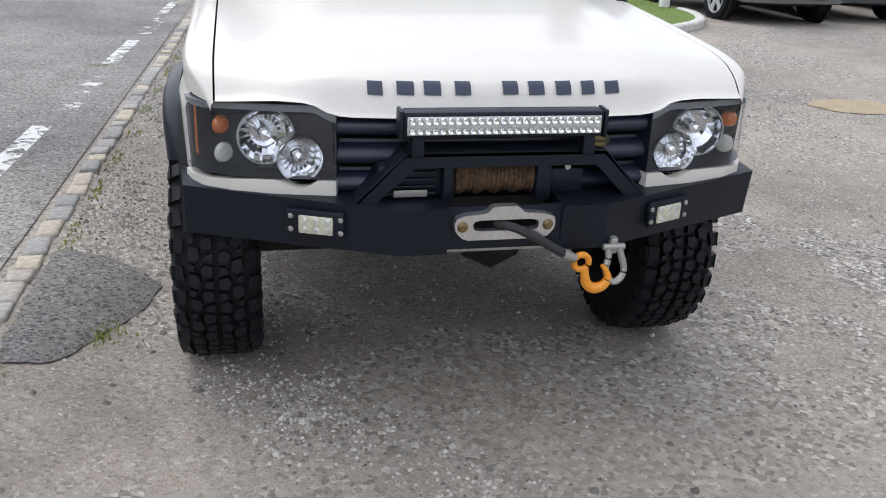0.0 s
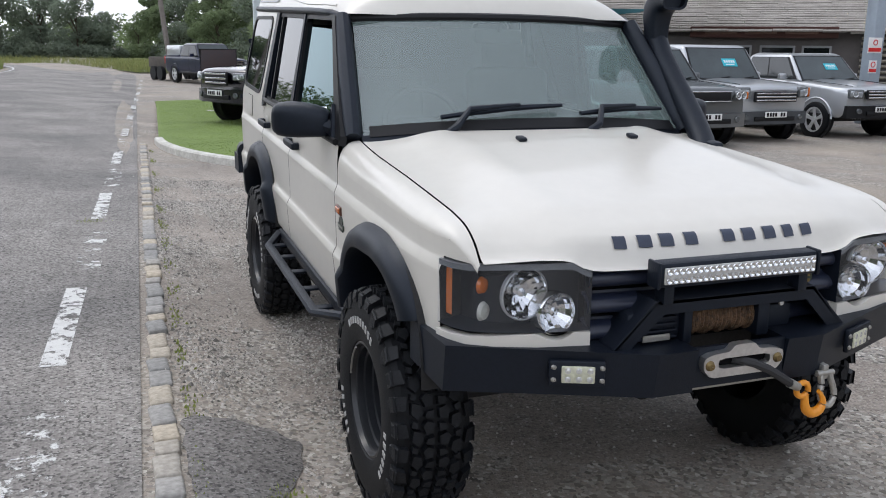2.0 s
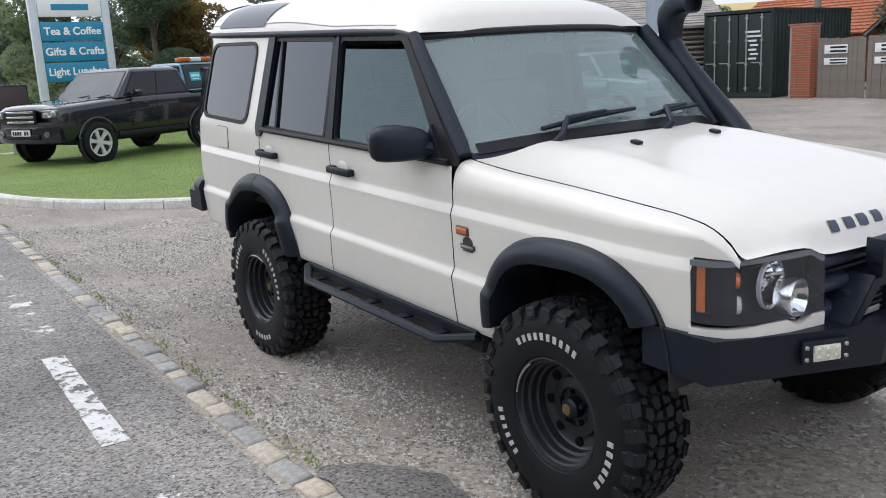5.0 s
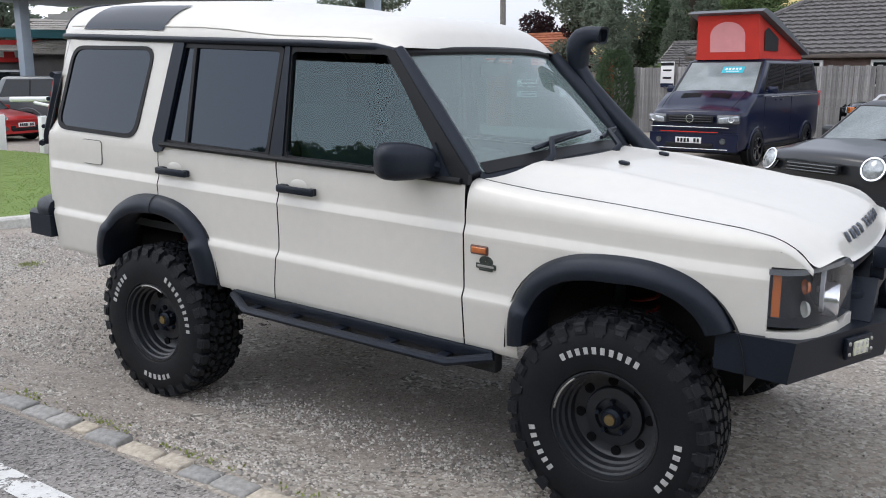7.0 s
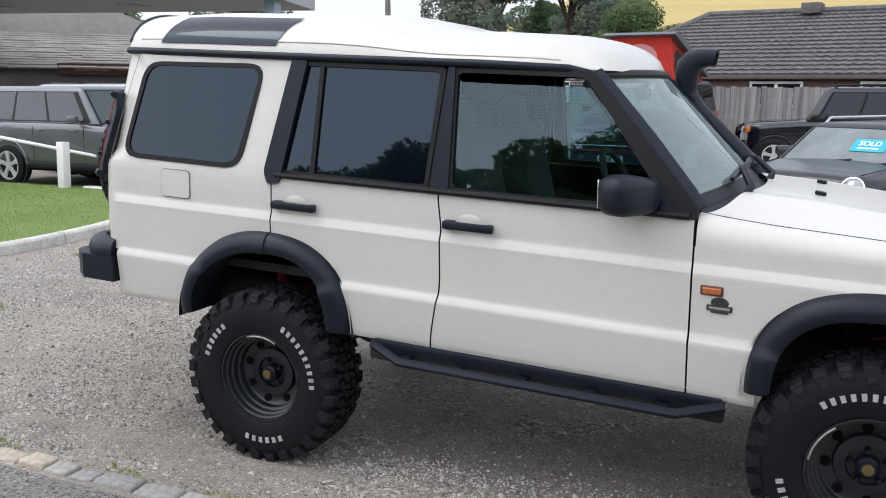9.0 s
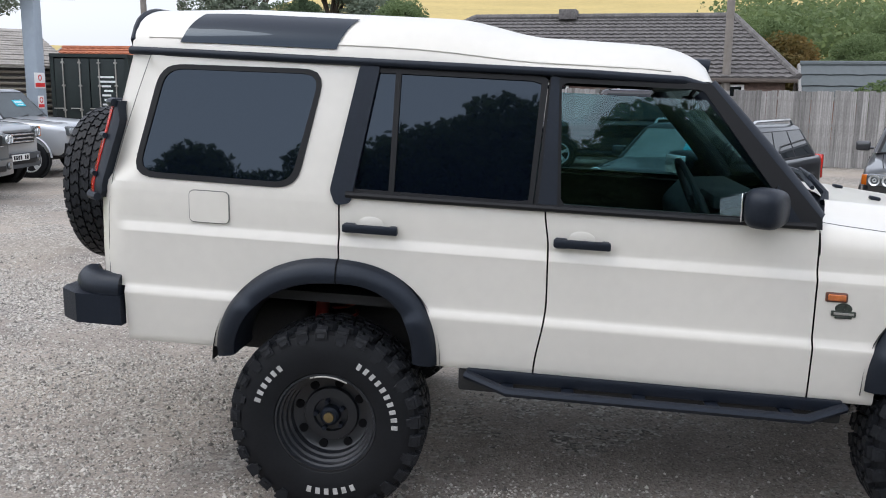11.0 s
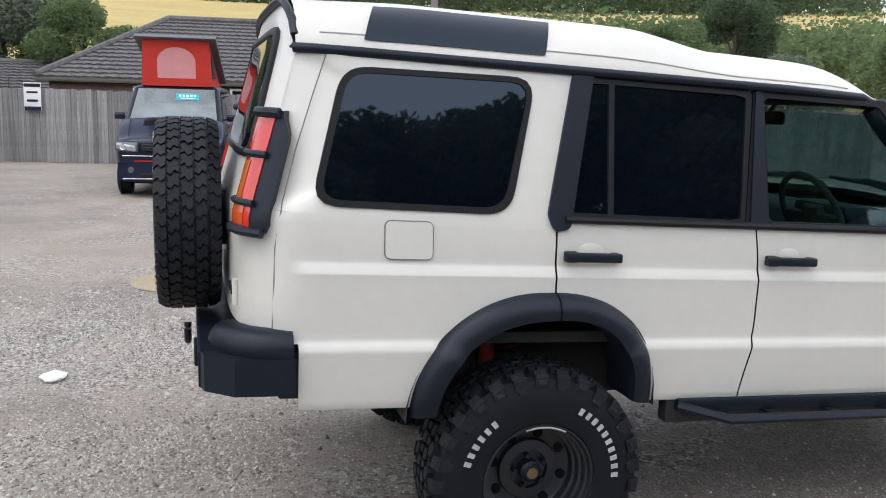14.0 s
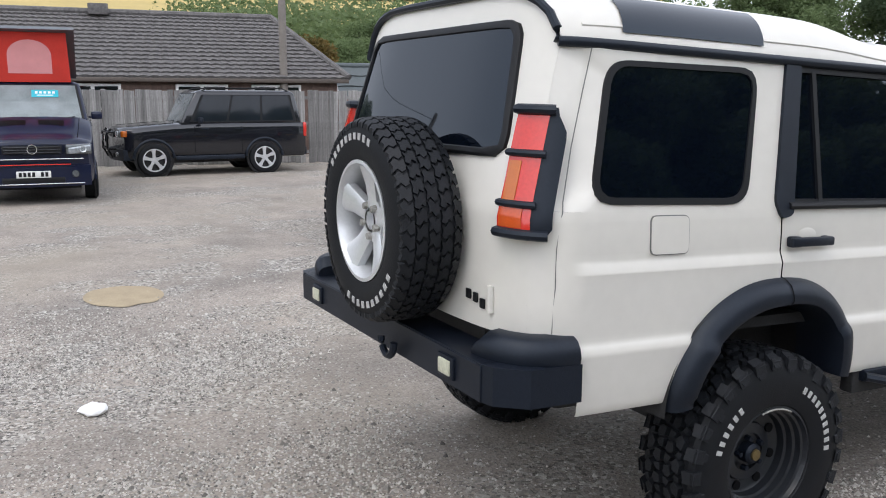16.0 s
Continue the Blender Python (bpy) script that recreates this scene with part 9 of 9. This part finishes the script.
def tree(name, label, H, spread, seed, leafmat, n=2600, leaf=0.20, conifer=False, low=0.18):
    """Tapered trunk, limbs, and a crown of many small leaf clumps with gaps."""
    rng = random.Random(seed)
    root = thing(name, (0, 0, 0), 0, label, "tree")
    tf = 0.45 if low < 0 else 1.0
    bm = B()
    tube(bm, [(0, 0, -0.2), (0.06 * H * 0.1, 0, H * 0.3), (0.02 * H, 0.02 * H, H * 0.6), (0, 0.01 * H, H * 0.88)], [0.035 * H * tf, 0.026 * H * tf, 0.016 * H * tf, 0.004 * H], 10)
    lobes = []
    if conifer:
        for k in range(26):
            z = H * (0.06 + 0.92 * k / 26)
            rr = spread * (1 - (z / H)) ** 0.8 * rng.uniform(0.75, 1.1) + 0.12
            lobes.append((Vector((rng.uniform(-0.12, 0.12), rng.uniform(-0.12, 0.12), z)), rr, H * 0.05))
    else:
        for k in range(13):
            a, z = rng.uniform(0, 2 * math.pi), H * rng.uniform(low + 0.12, 0.90)
            off = spread * rng.uniform(0.25, 0.78) * math.sin(min(1.0, (1.04 - z / H) * 1.9) * math.pi / 2)
            c = Vector((off * math.cos(a), off * math.sin(a), z))
            lobes.append((c, spread * rng.uniform(0.26, 0.46), spread * rng.uniform(0.22, 0.36)))
            s = Vector((0, 0, max(0.15 * H, z - 0.25 * H)))
            tube(bm, [s, s.lerp(c, 0.5) + Vector((0, 0, 0.04 * H)), c], [0.010 * H, 0.007 * H, 0.003 * H], 6)
        for k in range(7 if low < 0 else 0):
            a = 2 * math.pi * k / 7 + rng.uniform(-0.3, 0.3)
            lobes.append((Vector((spread * 0.62 * math.cos(a), spread * 0.62 * math.sin(a), H * 0.10)), spread * 0.40, H * 0.13))
    part("trunk", bm, BARK, root)
    vs, fs = [], []
    leaf *= 0.78
    for _ in range(int(n * 1.9)):
        c, r, h = lobes[rng.randrange(len(lobes))]
        u, a, w = rng.uniform(-1, 1), rng.uniform(0, 2 * math.pi), rng.uniform(0.45, 1.0) ** 0.5
        q = math.sqrt(1 - u * u) * w
        p = c + Vector((r * q * math.cos(a), r * q * math.sin(a), h * u * w))
        d1 = Vector((rng.uniform(-1, 1), rng.uniform(-1, 1), rng.uniform(-0.6, 0.6))).normalized()
        d2 = d1.cross(Vector((rng.uniform(-1, 1), rng.uniform(-1, 1), rng.uniform(-1, 1)))).normalized()
        s = leaf * rng.uniform(0.5, 1.25)
        i = len(vs)
        for e, f in ((-1, 0), (0.1, 0.55), (1, 0), (-0.1, -0.55)):
            vs.append(p + d1 * s * e + d2 * s * f)
        fs.append(tuple(range(i, i + 4)))
    me = bpy.data.meshes.new("crown")
    me.from_pydata(vs, [], fs)
    me.materials.append(leafmat)
    cr = new("crown", me)
    cr.parent = root
    return root


TREES = {
    "oak": tree("tree", "broad green tree with a full leafy crown", 9.0, 4.2, 1, LEAF_A, 13000, 0.15),
    "ash": tree("tree", "tall dark green tree with a dense crown", 10.5, 4.0, 2, LEAF_B, 13000, 0.15),
    "willow": tree("tree", "grey-green tree with a soft crown", 8.0, 3.6, 3, LEAF_C, 11000, 0.13),
    "rust": tree("tree", "small tree with rusty orange-green leaves", 4.2, 2.0, 4, LEAF_D, 4500, 0.12),
    "plum": tree("tree", "small dark purple-leaved tree", 5.0, 2.0, 5, LEAF_P, 3500, 0.12),
    "fir": tree("tree", "dark pointed conifer tree", 9.0, 1.9, 6, LEAF_B, 7000, 0.16, True),
    "spruce": tree("tree", "blue-grey spruce tree behind the fence", 9.0, 2.4, 10, LEAF_C, 8000, 0.13, True),
    "thicket": tree("tree", "mid-green tree leafy down to the ground", 8.5, 4.6, 8, LEAF_E, 12000, 0.22, False, -0.12),
    "willow_thicket": tree("tree", "grey-green tree leafy down to the ground", 8.0, 4.4, 9, LEAF_C, 8000, 0.22, False, -0.12),
    "bush": tree("tree", "rounded green garden bush", 2.8, 1.6, 7, LEAF_A, 3500, 0.10, False, 0.0),
}
USED = set()


def plant(kind, x, y, s=1.0, rz=0.0, z=0.0):
    m_ = pose(x, y, z, 0, 0, rz)
    t_ = TREES[kind]
    if kind not in USED:
        USED.add(kind)
        t_.scale = (s, s, s)
        t_.matrix_basis = m_ @ Matrix.Diagonal((s, s, s, 1))
        return t_
    c_ = copy_thing(t_, m_)
    c_.matrix_basis = m_ @ Matrix.Diagonal((s, s, s, 1))
    return c_


rng = random.Random(21)
# beyond the gate and the fence
for kind, x, y, s in (("willow", 33, 14.0, 0.95), ("willow", 35.5, 11.5, 1.0), ("spruce", 29.5, 12.6, 0.56), ("spruce", 30.5, 10.4, 0.5), ("fir", 33, 12.0, 0.62), ("oak", 37, 10.2, 0.55), ("ash", 42, 15, 0.62), ("plum", 35, 16.4, 0.9), ("plum", 36, 19.0, 1.0), ("bush", 26.5, 12.4, 0.85), ("bush", 27.5, 9.2, 0.9), ("oak", 31.5, 7.3, 0.60), ("oak", 54, -12, 0.72), ("oak", 50, -19, 0.75), ("willow", 58, -23, 0.9), ("oak", 44, -14.5, 0.55), ("rust", 30, -6.6, 0.95), ("rust", 31.5, -8.0, 0.9), ("oak", 44, -24, 0.8), ("willow", 40, -19, 0.62), ("ash", 46, -30, 0.9), ("willow_thicket", 34, -25, 0.6), ("bush", 24.5, -9.5, 1.0), ("oak", 25, -26, 0.8)):
    plant(kind, x, y, s, rng.uniform(0, 360))
# behind the shop and the canopy
for kind, x, y, s in (("willow_thicket", 11, 47, 0.75), ("bush", 16, 43, 1.0), ("willow_thicket", 20, 39, 0.9), ("thicket", 25, 37, 0.9), ("willow_thicket", 29, 32, 0.75), ("thicket", 10, 52, 0.9), ("willow", 31, 26, 0.8), ("willow_thicket", 22, 46, 1.1), ("thicket", 33, 40, 1.0), ("fir", 17, 37, 0.8), ("rust", 9.8, 33.5, 1.15), ("ash", 8.2, 31.5, 0.5), ("rust", 11.2, 35, 1.2)):
    plant(kind, x, y, s, rng.uniform(0, 360))
# along the far side of the road and in its bend
for i in range(22):
    y = 40 + 3.6 * i
    x = -21.0 + 0.045 * y + road_bend(y) * 0.8 - rng.uniform(0, 6)
    plant(("thicket", "thicket", "willow_thicket")[i % 3], x, y, rng.uniform(0.6, 1.0) * (0.52 + 0.48 * smoothstep(60, 84, y)), rng.uniform(0, 360))
for x, y, s in ((-5, 106, 0.95), (-9, 112, 1.05), (-2.2, 110, 0.7), (-13, 104, 1.0), (4.2, 112, 0.95), (7.5, 108, 1.1), (10.5, 100, 1.15), (14, 104, 1.2), (13, 88, 1.0), (2.0, 122, 0.55), (17, 92, 1.1), (5.5, 98, 0.55), (8.6, 90, 0.6), (-18, 108, 1.0)):
    plant(("thicket", "willow_thicket")[int(x + y) % 2], x, y, s, rng.uniform(0, 360))
# a wooded line behind the walker, mirrored in the windows
for i in range(41):
    y = -30 + 1.62 * i
    plant("thicket", -20.5 - rng.uniform(0, 3.5), y, rng.uniform(0.80, 0.93) * (1.12 + 0.30 * smoothstep(-4, -10, y) - 0.22 * smoothstep(2, 10, y) - 0.13 * smoothstep(19, 27, y)), rng.uniform(0, 360))
for i in range(10):
    plant(("oak", "ash")[i % 2], -14 + 5 * i, -30 - rng.uniform(0, 5), rng.uniform(0.6, 0.9), rng.uniform(0, 360))

# potted conifer
pc = thing("potted_conifer", (21.9, 9.35, ground_z(22, 9)), 0, "clipped dark conifer in a blue pot", "plant")
bm = B()
lathe(bm, [(0.001, 0.0), (0.30, 0.0), (0.36, 0.42), (0.33, 0.42), (0.32, 0.36), (0.001, 0.36)], Matrix.Rotation(radians(-90), 4, "Y"), 28)
part("pot", bm, mat("blue_glazed_pot", (0.02, 0.05, 0.15), 0.35), pc, "blue glazed pot")
rng2 = random.Random(8)
vs, fs = [], []
for _ in range(5200):
    z = rng2.uniform(0.42, 2.45)
    rr = 0.62 * (1 - ((z - 1.1) / 1.5) ** 2) ** 0.5 * rng2.uniform(0.6, 1.0) ** 0.4
    a = rng2.uniform(0, 2 * math.pi)
    p = Vector((rr * math.cos(a), rr * math.sin(a), z))
    d1 = Vector((math.cos(a) * 0.5 + rng2.uniform(-0.5, 0.5), math.sin(a) * 0.5 + rng2.uniform(-0.5, 0.5), rng2.uniform(0.2, 1))).normalized()
    d2 = d1.cross(Vector((rng2.uniform(-1, 1), rng2.uniform(-1, 1), 0.2))).normalized()
    i = len(vs)
    for e, f in ((-1, 0), (0, 0.35), (1, 0), (0, -0.35)):
        vs.append(p + d1 * 0.07 * e + d2 * 0.07 * f)
    fs.append((i, i + 1, i + 2, i + 3))
me = bpy.data.meshes.new("foliage")
me.from_pydata(vs, [], fs)
me.materials.append(LEAF_B)
fo_ = new("foliage", me)
fo_.parent = pc

# hillside with a ripe field and woods on top
hb = B()


def hill(u, v):
    a = radians(-42 + 92 * u)
    d = 62 + 420 * v ** 1.5
    z = 0.5 + (d - 62) * 0.165 * (1 - 0.25 * v) * (1 - 0.60 * smoothstep(radians(13), radians(26), a)) + 1.5 * noise.noise((math.cos(a) * 3, math.sin(a) * 3, d * 0.01))
    return (d * math.cos(a), d * math.sin(a), max(z, -0.2))


sheet(hb, hill, 60, 24)
tagged(finish("hillside", hb, FIELD), "ripe golden wheat field on a hillside", "field", kind="structure")
hb = B()
sheet(hb, lambda u, v: ((78 + 62 * v) * math.cos(radians(56 + 16 * u)), (78 + 62 * v) * math.sin(radians(56 + 16 * u)), -0.2 + 7.6 * smoothstep(0, 1, v) * math.sin(math.pi * u) ** 0.6 + 0.3 * noise.noise((u * 6, v * 5, 2))), 24, 12)
tagged(finish("far_slope", hb, FIELD), "ripe field sloping up beyond the shop", "field", kind="structure")


def woods(name, label, n, a0, a1, d0, d1, size, seed, material, base=0.088):
    rg = random.Random(seed)
    vs, fs = [], []
    for _ in range(n):
        a, t_ = radians(rg.uniform(a0, a1)), rg.uniform(0, 1)
        d = d0 + (d1 - d0) * t_
        cz = (d - 62) * base * 0.8 * (1 - 0.8 * smoothstep(radians(13), radians(26), a))
        c = Vector((d * math.cos(a), d * math.sin(a), cz + size * rg.uniform(0.2, 1.0)))
        rr = size * rg.uniform(0.35, 0.75)
        for k in range(150):
            u, b = rg.uniform(-0.7, 1), rg.uniform(0, 2 * math.pi)
            q = math.sqrt(1 - u * u)
            p = c + Vector((rr * q * math.cos(b), rr * q * math.sin(b), rr * u))
            d1_ = Vector((rg.uniform(-1, 1), rg.uniform(-1, 1), rg.uniform(-0.6, 0.6))).normalized()
            d2_ = d1_.cross(Vector((rg.uniform(-1, 1), rg.uniform(-1, 1), rg.uniform(-1, 1)))).normalized()
            s = size * rg.uniform(0.032, 0.068)
            i = len(vs)
            for e, f in ((-1, 0), (0.1, 0.7), (1, 0), (-0.1, -0.7)):
                vs.append(p + d1_ * s * e + d2_ * s * f)
            fs.append(tuple(range(i, i + 4)))
    me = bpy.data.meshes.new(name)
    me.from_pydata(vs, [], fs)
    me.materials.append(material)
    return tagged(new(name, me), label, "woods", kind="stuff")


woods("hill_woods", "dark woods along the hilltop", 800, -42, 15, 262, 350, 10.0, 31, LEAF_B, 0.16)
woods("far_woods", "low distant woods beyond the yard", 260, 15, 50, 230, 300, 5.0, 34, LEAF_B, 0.10)
woods("hedge_line", "hedgerow trees across the hillside", 460, -44, -10, 74, 140, 5.5, 32, LEAF_A, 0.13)
woods("valley_woods", "distant wooded hills", 700, 50, 140, 160, 230, 5.0, 33, LEAF_A, 0.012)

# ---- kerbs, stones and litter ----
KERBWHITE = mat("white_painted_kerb", (0.62, 0.61, 0.57), 0.85, color2=(0.40, 0.39, 0.35), scale=5, fine=30, bump=0.3)
kw = thing("white_kerb", (0, 0, 0), 0, "white painted stone kerb round the grass", "kerb", kind="structure")
acc, last = 0.0, EDGE[0]
run = [EDGE[0]]
for p in EDGE[1:]:
    acc += math.dist(p, last)
    run.append(p)
    last = p
    if acc > 0.75 or p is EDGE[-1]:
        bm = B()
        rows = []
        for i, q in enumerate(run):
            a_, b_ = run[max(i - 1, 0)], run[min(i + 1, len(run) - 1)]
            t_ = Vector((b_[0] - a_[0], b_[1] - a_[1], 0)).normalized()
            nn = Vector((t_.y, -t_.x, 0))
            if (Vector((q[0], q[1], 0)) - Vector((2.6, 13, 0))).dot(nn) < 0:
                nn = -nn
            base = Vector((q[0], q[1], ground_z(*q)))
            sh_ = t_ * (0.006 if i == 0 else -0.006 if i == len(run) - 1 else 0)
            rows.append([bm.verts.new(base + sh_ + nn * o + Vector((0, 0, h_))) for o, h_ in ((0.075, -0.02), (0.072, 0.095), (0.05, 0.118), (-0.05, 0.122), (-0.075, 0.10), (-0.075, -0.02))])
        for q, w_ in zip(rows, rows[1:]):
            for j in range(5):
                bm.faces.new((q[j], q[j + 1], w_[j + 1], w_[j]))
        bm.faces.new(rows[0])
        bm.faces.new(rows[-1])
        part("kerb_stone", bm, KERBWHITE, kw, "", 30)
        run, acc = [p], 0.0

SETT = bpy.data.materials.new("granite_sett")
SETT.use_nodes = True
nt = SETT.node_tree
oi = nt.nodes.new("ShaderNodeObjectInfo")
rp_ = nt.nodes.new("ShaderNodeValToRGB")
rp_.color_ramp.elements[0].color = (0.255, 0.252, 0.240, 1)
rp_.color_ramp.elements[1].color = (0.46, 0.40, 0.31, 1)
for p, c_ in ((0.35, (0.33, 0.32, 0.30)), (0.7, (0.42, 0.375, 0.305))):
    rp_.color_ramp.elements.new(p).color = (*c_, 1)
ns = nt.nodes.new("ShaderNodeTexNoise")
ns.inputs["Scale"].default_value, ns.inputs["Detail"].default_value = 45, 6
mx = nt.nodes.new("ShaderNodeMix")
mx.data_type, mx.blend_type = "RGBA", "OVERLAY"
mx.inputs[0].default_value = 0.55
tc_ = nt.nodes.new("ShaderNodeTexCoord")
nt.links.new(tc_.outputs["Object"], ns.inputs["Vector"])
nt.links.new(oi.outputs["Random"], rp_.inputs[0])
nt.links.new(rp_.outputs[0], mx.inputs[6])
nt.links.new(ns.outputs["Fac"], mx.inputs[7])
nt.links.new(mx.outputs[2], nt.nodes["Principled BSDF"].inputs["Base Color"])
nt.nodes["Principled BSDF"].inputs["Roughness"].default_value = 0.85
bpn = nt.nodes.new("ShaderNodeBump")
bpn.inputs["Strength"].default_value, bpn.inputs["Distance"].default_value = 0.5, 0.01
nt.links.new(ns.outputs["Fac"], bpn.inputs["Height"])
nt.links.new(bpn.outputs[0], nt.nodes["Principled BSDF"].inputs["Normal"])
sk = thing("sett_kerb", (0, 0, 0), 0, "single row of worn granite setts", "kerb", kind="structure")
smesh = []
rs2 = random.Random(9)
for k in range(6):
    bm = B()
    l_ = 0.115 + 0.020 * k
    box(bm, (0, 0, 0), (0.102, l_, 0.12), 0.014, None, 2)
    for v in bm.verts:
        v.co += Vector((rs2.uniform(-1, 1), rs2.uniform(-1, 1), rs2.uniform(-1, 1))) * 0.004
    me = bpy.data.meshes.new("sett")
    bmesh.ops.recalc_face_normals(bm, faces=bm.faces)
    bm.to_mesh(me)
    bm.free()
    me.polygons.foreach_set("use_smooth", [True] * len(me.polygons))
    me.materials.append(SETT)
    smesh.append((me, l_))
y = -4.5
while y < 12.4:
    me, l_ = smesh[rs2.randrange(6)]
    o_ = new("sett", me)
    o_.parent = sk
    x = kerb_x(y + l_ / 2) + rs2.uniform(-0.008, 0.008)
    o_.matrix_basis = pose(x, y + l_ / 2, ground_z(x, y) - 0.042 + rs2.uniform(-0.009, 0.007), rs2.uniform(-2, 2), rs2.uniform(-2.5, 2.5), rs2.uniform(-4, 4))
    y += l_ + rs2.uniform(0.008, 0.022)


MOSS = mat("yellow_green_weed", (0.27, 0.31, 0.085), 0.85, color2=(0.17, 0.21, 0.05), scale=5, fine=30)


def by_kerb(rg):
    y_ = rg.gauss(0, 1) * 0.12 + rg.choice((-1.2, -0.35, 0.2, 0.9, 1.6, 2.3, 2.9, 3.6, 4.4, 5.3, 6.1, 7.4, 8.8, 10.2, 11.5))
    x_ = kerb_x(y_) + 0.085 + abs(rg.gauss(0, 0.035))
    return x_, y_, ground_z(x_, y_)


tufts("kerb_weeds", "small weeds along the kerb", 700, by_kerb, 0.017, 0.006, MOSS, 12)


def weed_spot(rg):
    cx, cy = rg.choice(((-1.28, 0.0), (2.6, 7.3), (-2.0, 5.4), (0.6, 6.2)))
    return cx + rg.gauss(0, 0.06), cy + rg.gauss(0, 0.06), ground_z(cx, cy)


tufts("ground_weeds", "small tufts of weed in the tarmac", 700, weed_spot, 0.018, 0.005, MOSS, 13)

# loose stones on the forecourt
PEBBLE = bpy.data.materials.new("loose_gravel")
PEBBLE.use_nodes = True
nt = PEBBLE.node_tree
ge = nt.nodes.new("ShaderNodeNewGeometry")
rq = nt.nodes.new("ShaderNodeValToRGB")
rq.color_ramp.elements[0].color, rq.color_ramp.elements[1].color = (0.10, 0.092, 0.082, 1), (0.56, 0.53, 0.48, 1)
nt.links.new(ge.outputs["Random Per Island"], rq.inputs[0])
nt.links.new(rq.outputs[0], nt.nodes["Principled BSDF"].inputs["Base Color"])
nt.nodes["Principled BSDF"].inputs["Roughness"].default_value = 0.9
gen = np.random.default_rng(77)


def lies(x, y):
    """How thickly loose stones lie at a place."""
    k = 0.05
    k = max(k, 0.95 * smoothstep(-1.5, -1.1, x) * smoothstep(5.2, 2.6, x) * smoothstep(2.7, 3.5, y) * smoothstep(8.2, 6.6, y))
    k = max(k, 0.95 * smoothstep(-1.58, -1.40, x) * smoothstep(-0.40, -0.70, x) * smoothstep(-0.15, 0.25, y))
    d = abs((x + 0.75) * 0.80 + (y + 0.30) * 0.60)
    k = max(k, 0.80 * smoothstep(0.34, 0.08, d) * smoothstep(-1.5, -1.0, y) * smoothstep(0.8, 0.3, y))
    if -0.6 < x < 0.8 and -0.3 < y < 3.2:
        k = min(k, 0.15)
    patchy = noise.noise((x * 0.9, y * 0.9, 5.0)) + 0.6 * noise.noise((x * 2.9, y * 2.9, 1.0))
    return k * (0.25 + 0.75 * smoothstep(-0.30, 0.25, patchy))


spots = [(x, y, u) for x, y, u in zip(gen.uniform(-1.58, 5.5, 330000), gen.uniform(-1.6, 8.4, 330000), gen.uniform(0, 1, 330000)) if u < lies(x, y)]
N = len(spots)
xy = np.array(spots)[:, :2]
size = gen.uniform(0.0035, 0.0105, N) * (1 + 1.0 * (gen.uniform(0, 1, N) < 0.05))
low_z = np.array([ground_z(x, y) for x, y in xy])
turn_ = gen.uniform(0, 3, N)
verts = np.zeros((N, 6, 3))
for b in range(5):
    q = size * gen.uniform(0.75, 1.25, N)
    verts[:, b, 0] = xy[:, 0] + q * np.cos(turn_ + b * 2 * np.pi / 5)
    verts[:, b, 1] = xy[:, 1] + q * np.sin(turn_ + b * 2 * np.pi / 5)
    verts[:, b, 2] = low_z - size * 0.15
verts[:, 5, 0] = xy[:, 0] + size * gen.uniform(-0.35, 0.35, N)
verts[:, 5, 1] = xy[:, 1] + size * gen.uniform(-0.35, 0.35, N)
verts[:, 5, 2] = low_z + size * gen.uniform(0.6, 1.0, N)
tri = np.array([(b, (b + 1) % 5, 5) for b in range(5)])
faces = (np.arange(N)[:, None, None] * 6 + tri[None]).reshape(-1, 3)
me = bpy.data.meshes.new("gravel")
me.from_pydata(verts.reshape(-1, 3).tolist(), [], faces.tolist())
me.materials.append(PEBBLE)
tagged(new("gravel", me), "loose pale gravel on the forecourt", "gravel", kind="stuff")

# a crumpled scrap of white paper
bm = B()
bmesh.ops.create_icosphere(bm, subdivisions=2, radius=0.075)
for v in bm.verts:
    k = 1 + 0.35 * noise.noise(v.co * 22)
    v.co = Vector((v.co.x * 1.25 * k, v.co.y * k, v.co.z * 0.32 * k))
pp = finish("paper_scrap", bm, WHITEPAINT, None, "", 20, False)
pp.location = (1.92, 4.55, ground_z(1.9, 4.5) + 0.02)
tagged(pp, "crumpled scrap of white paper on the ground", "litter")
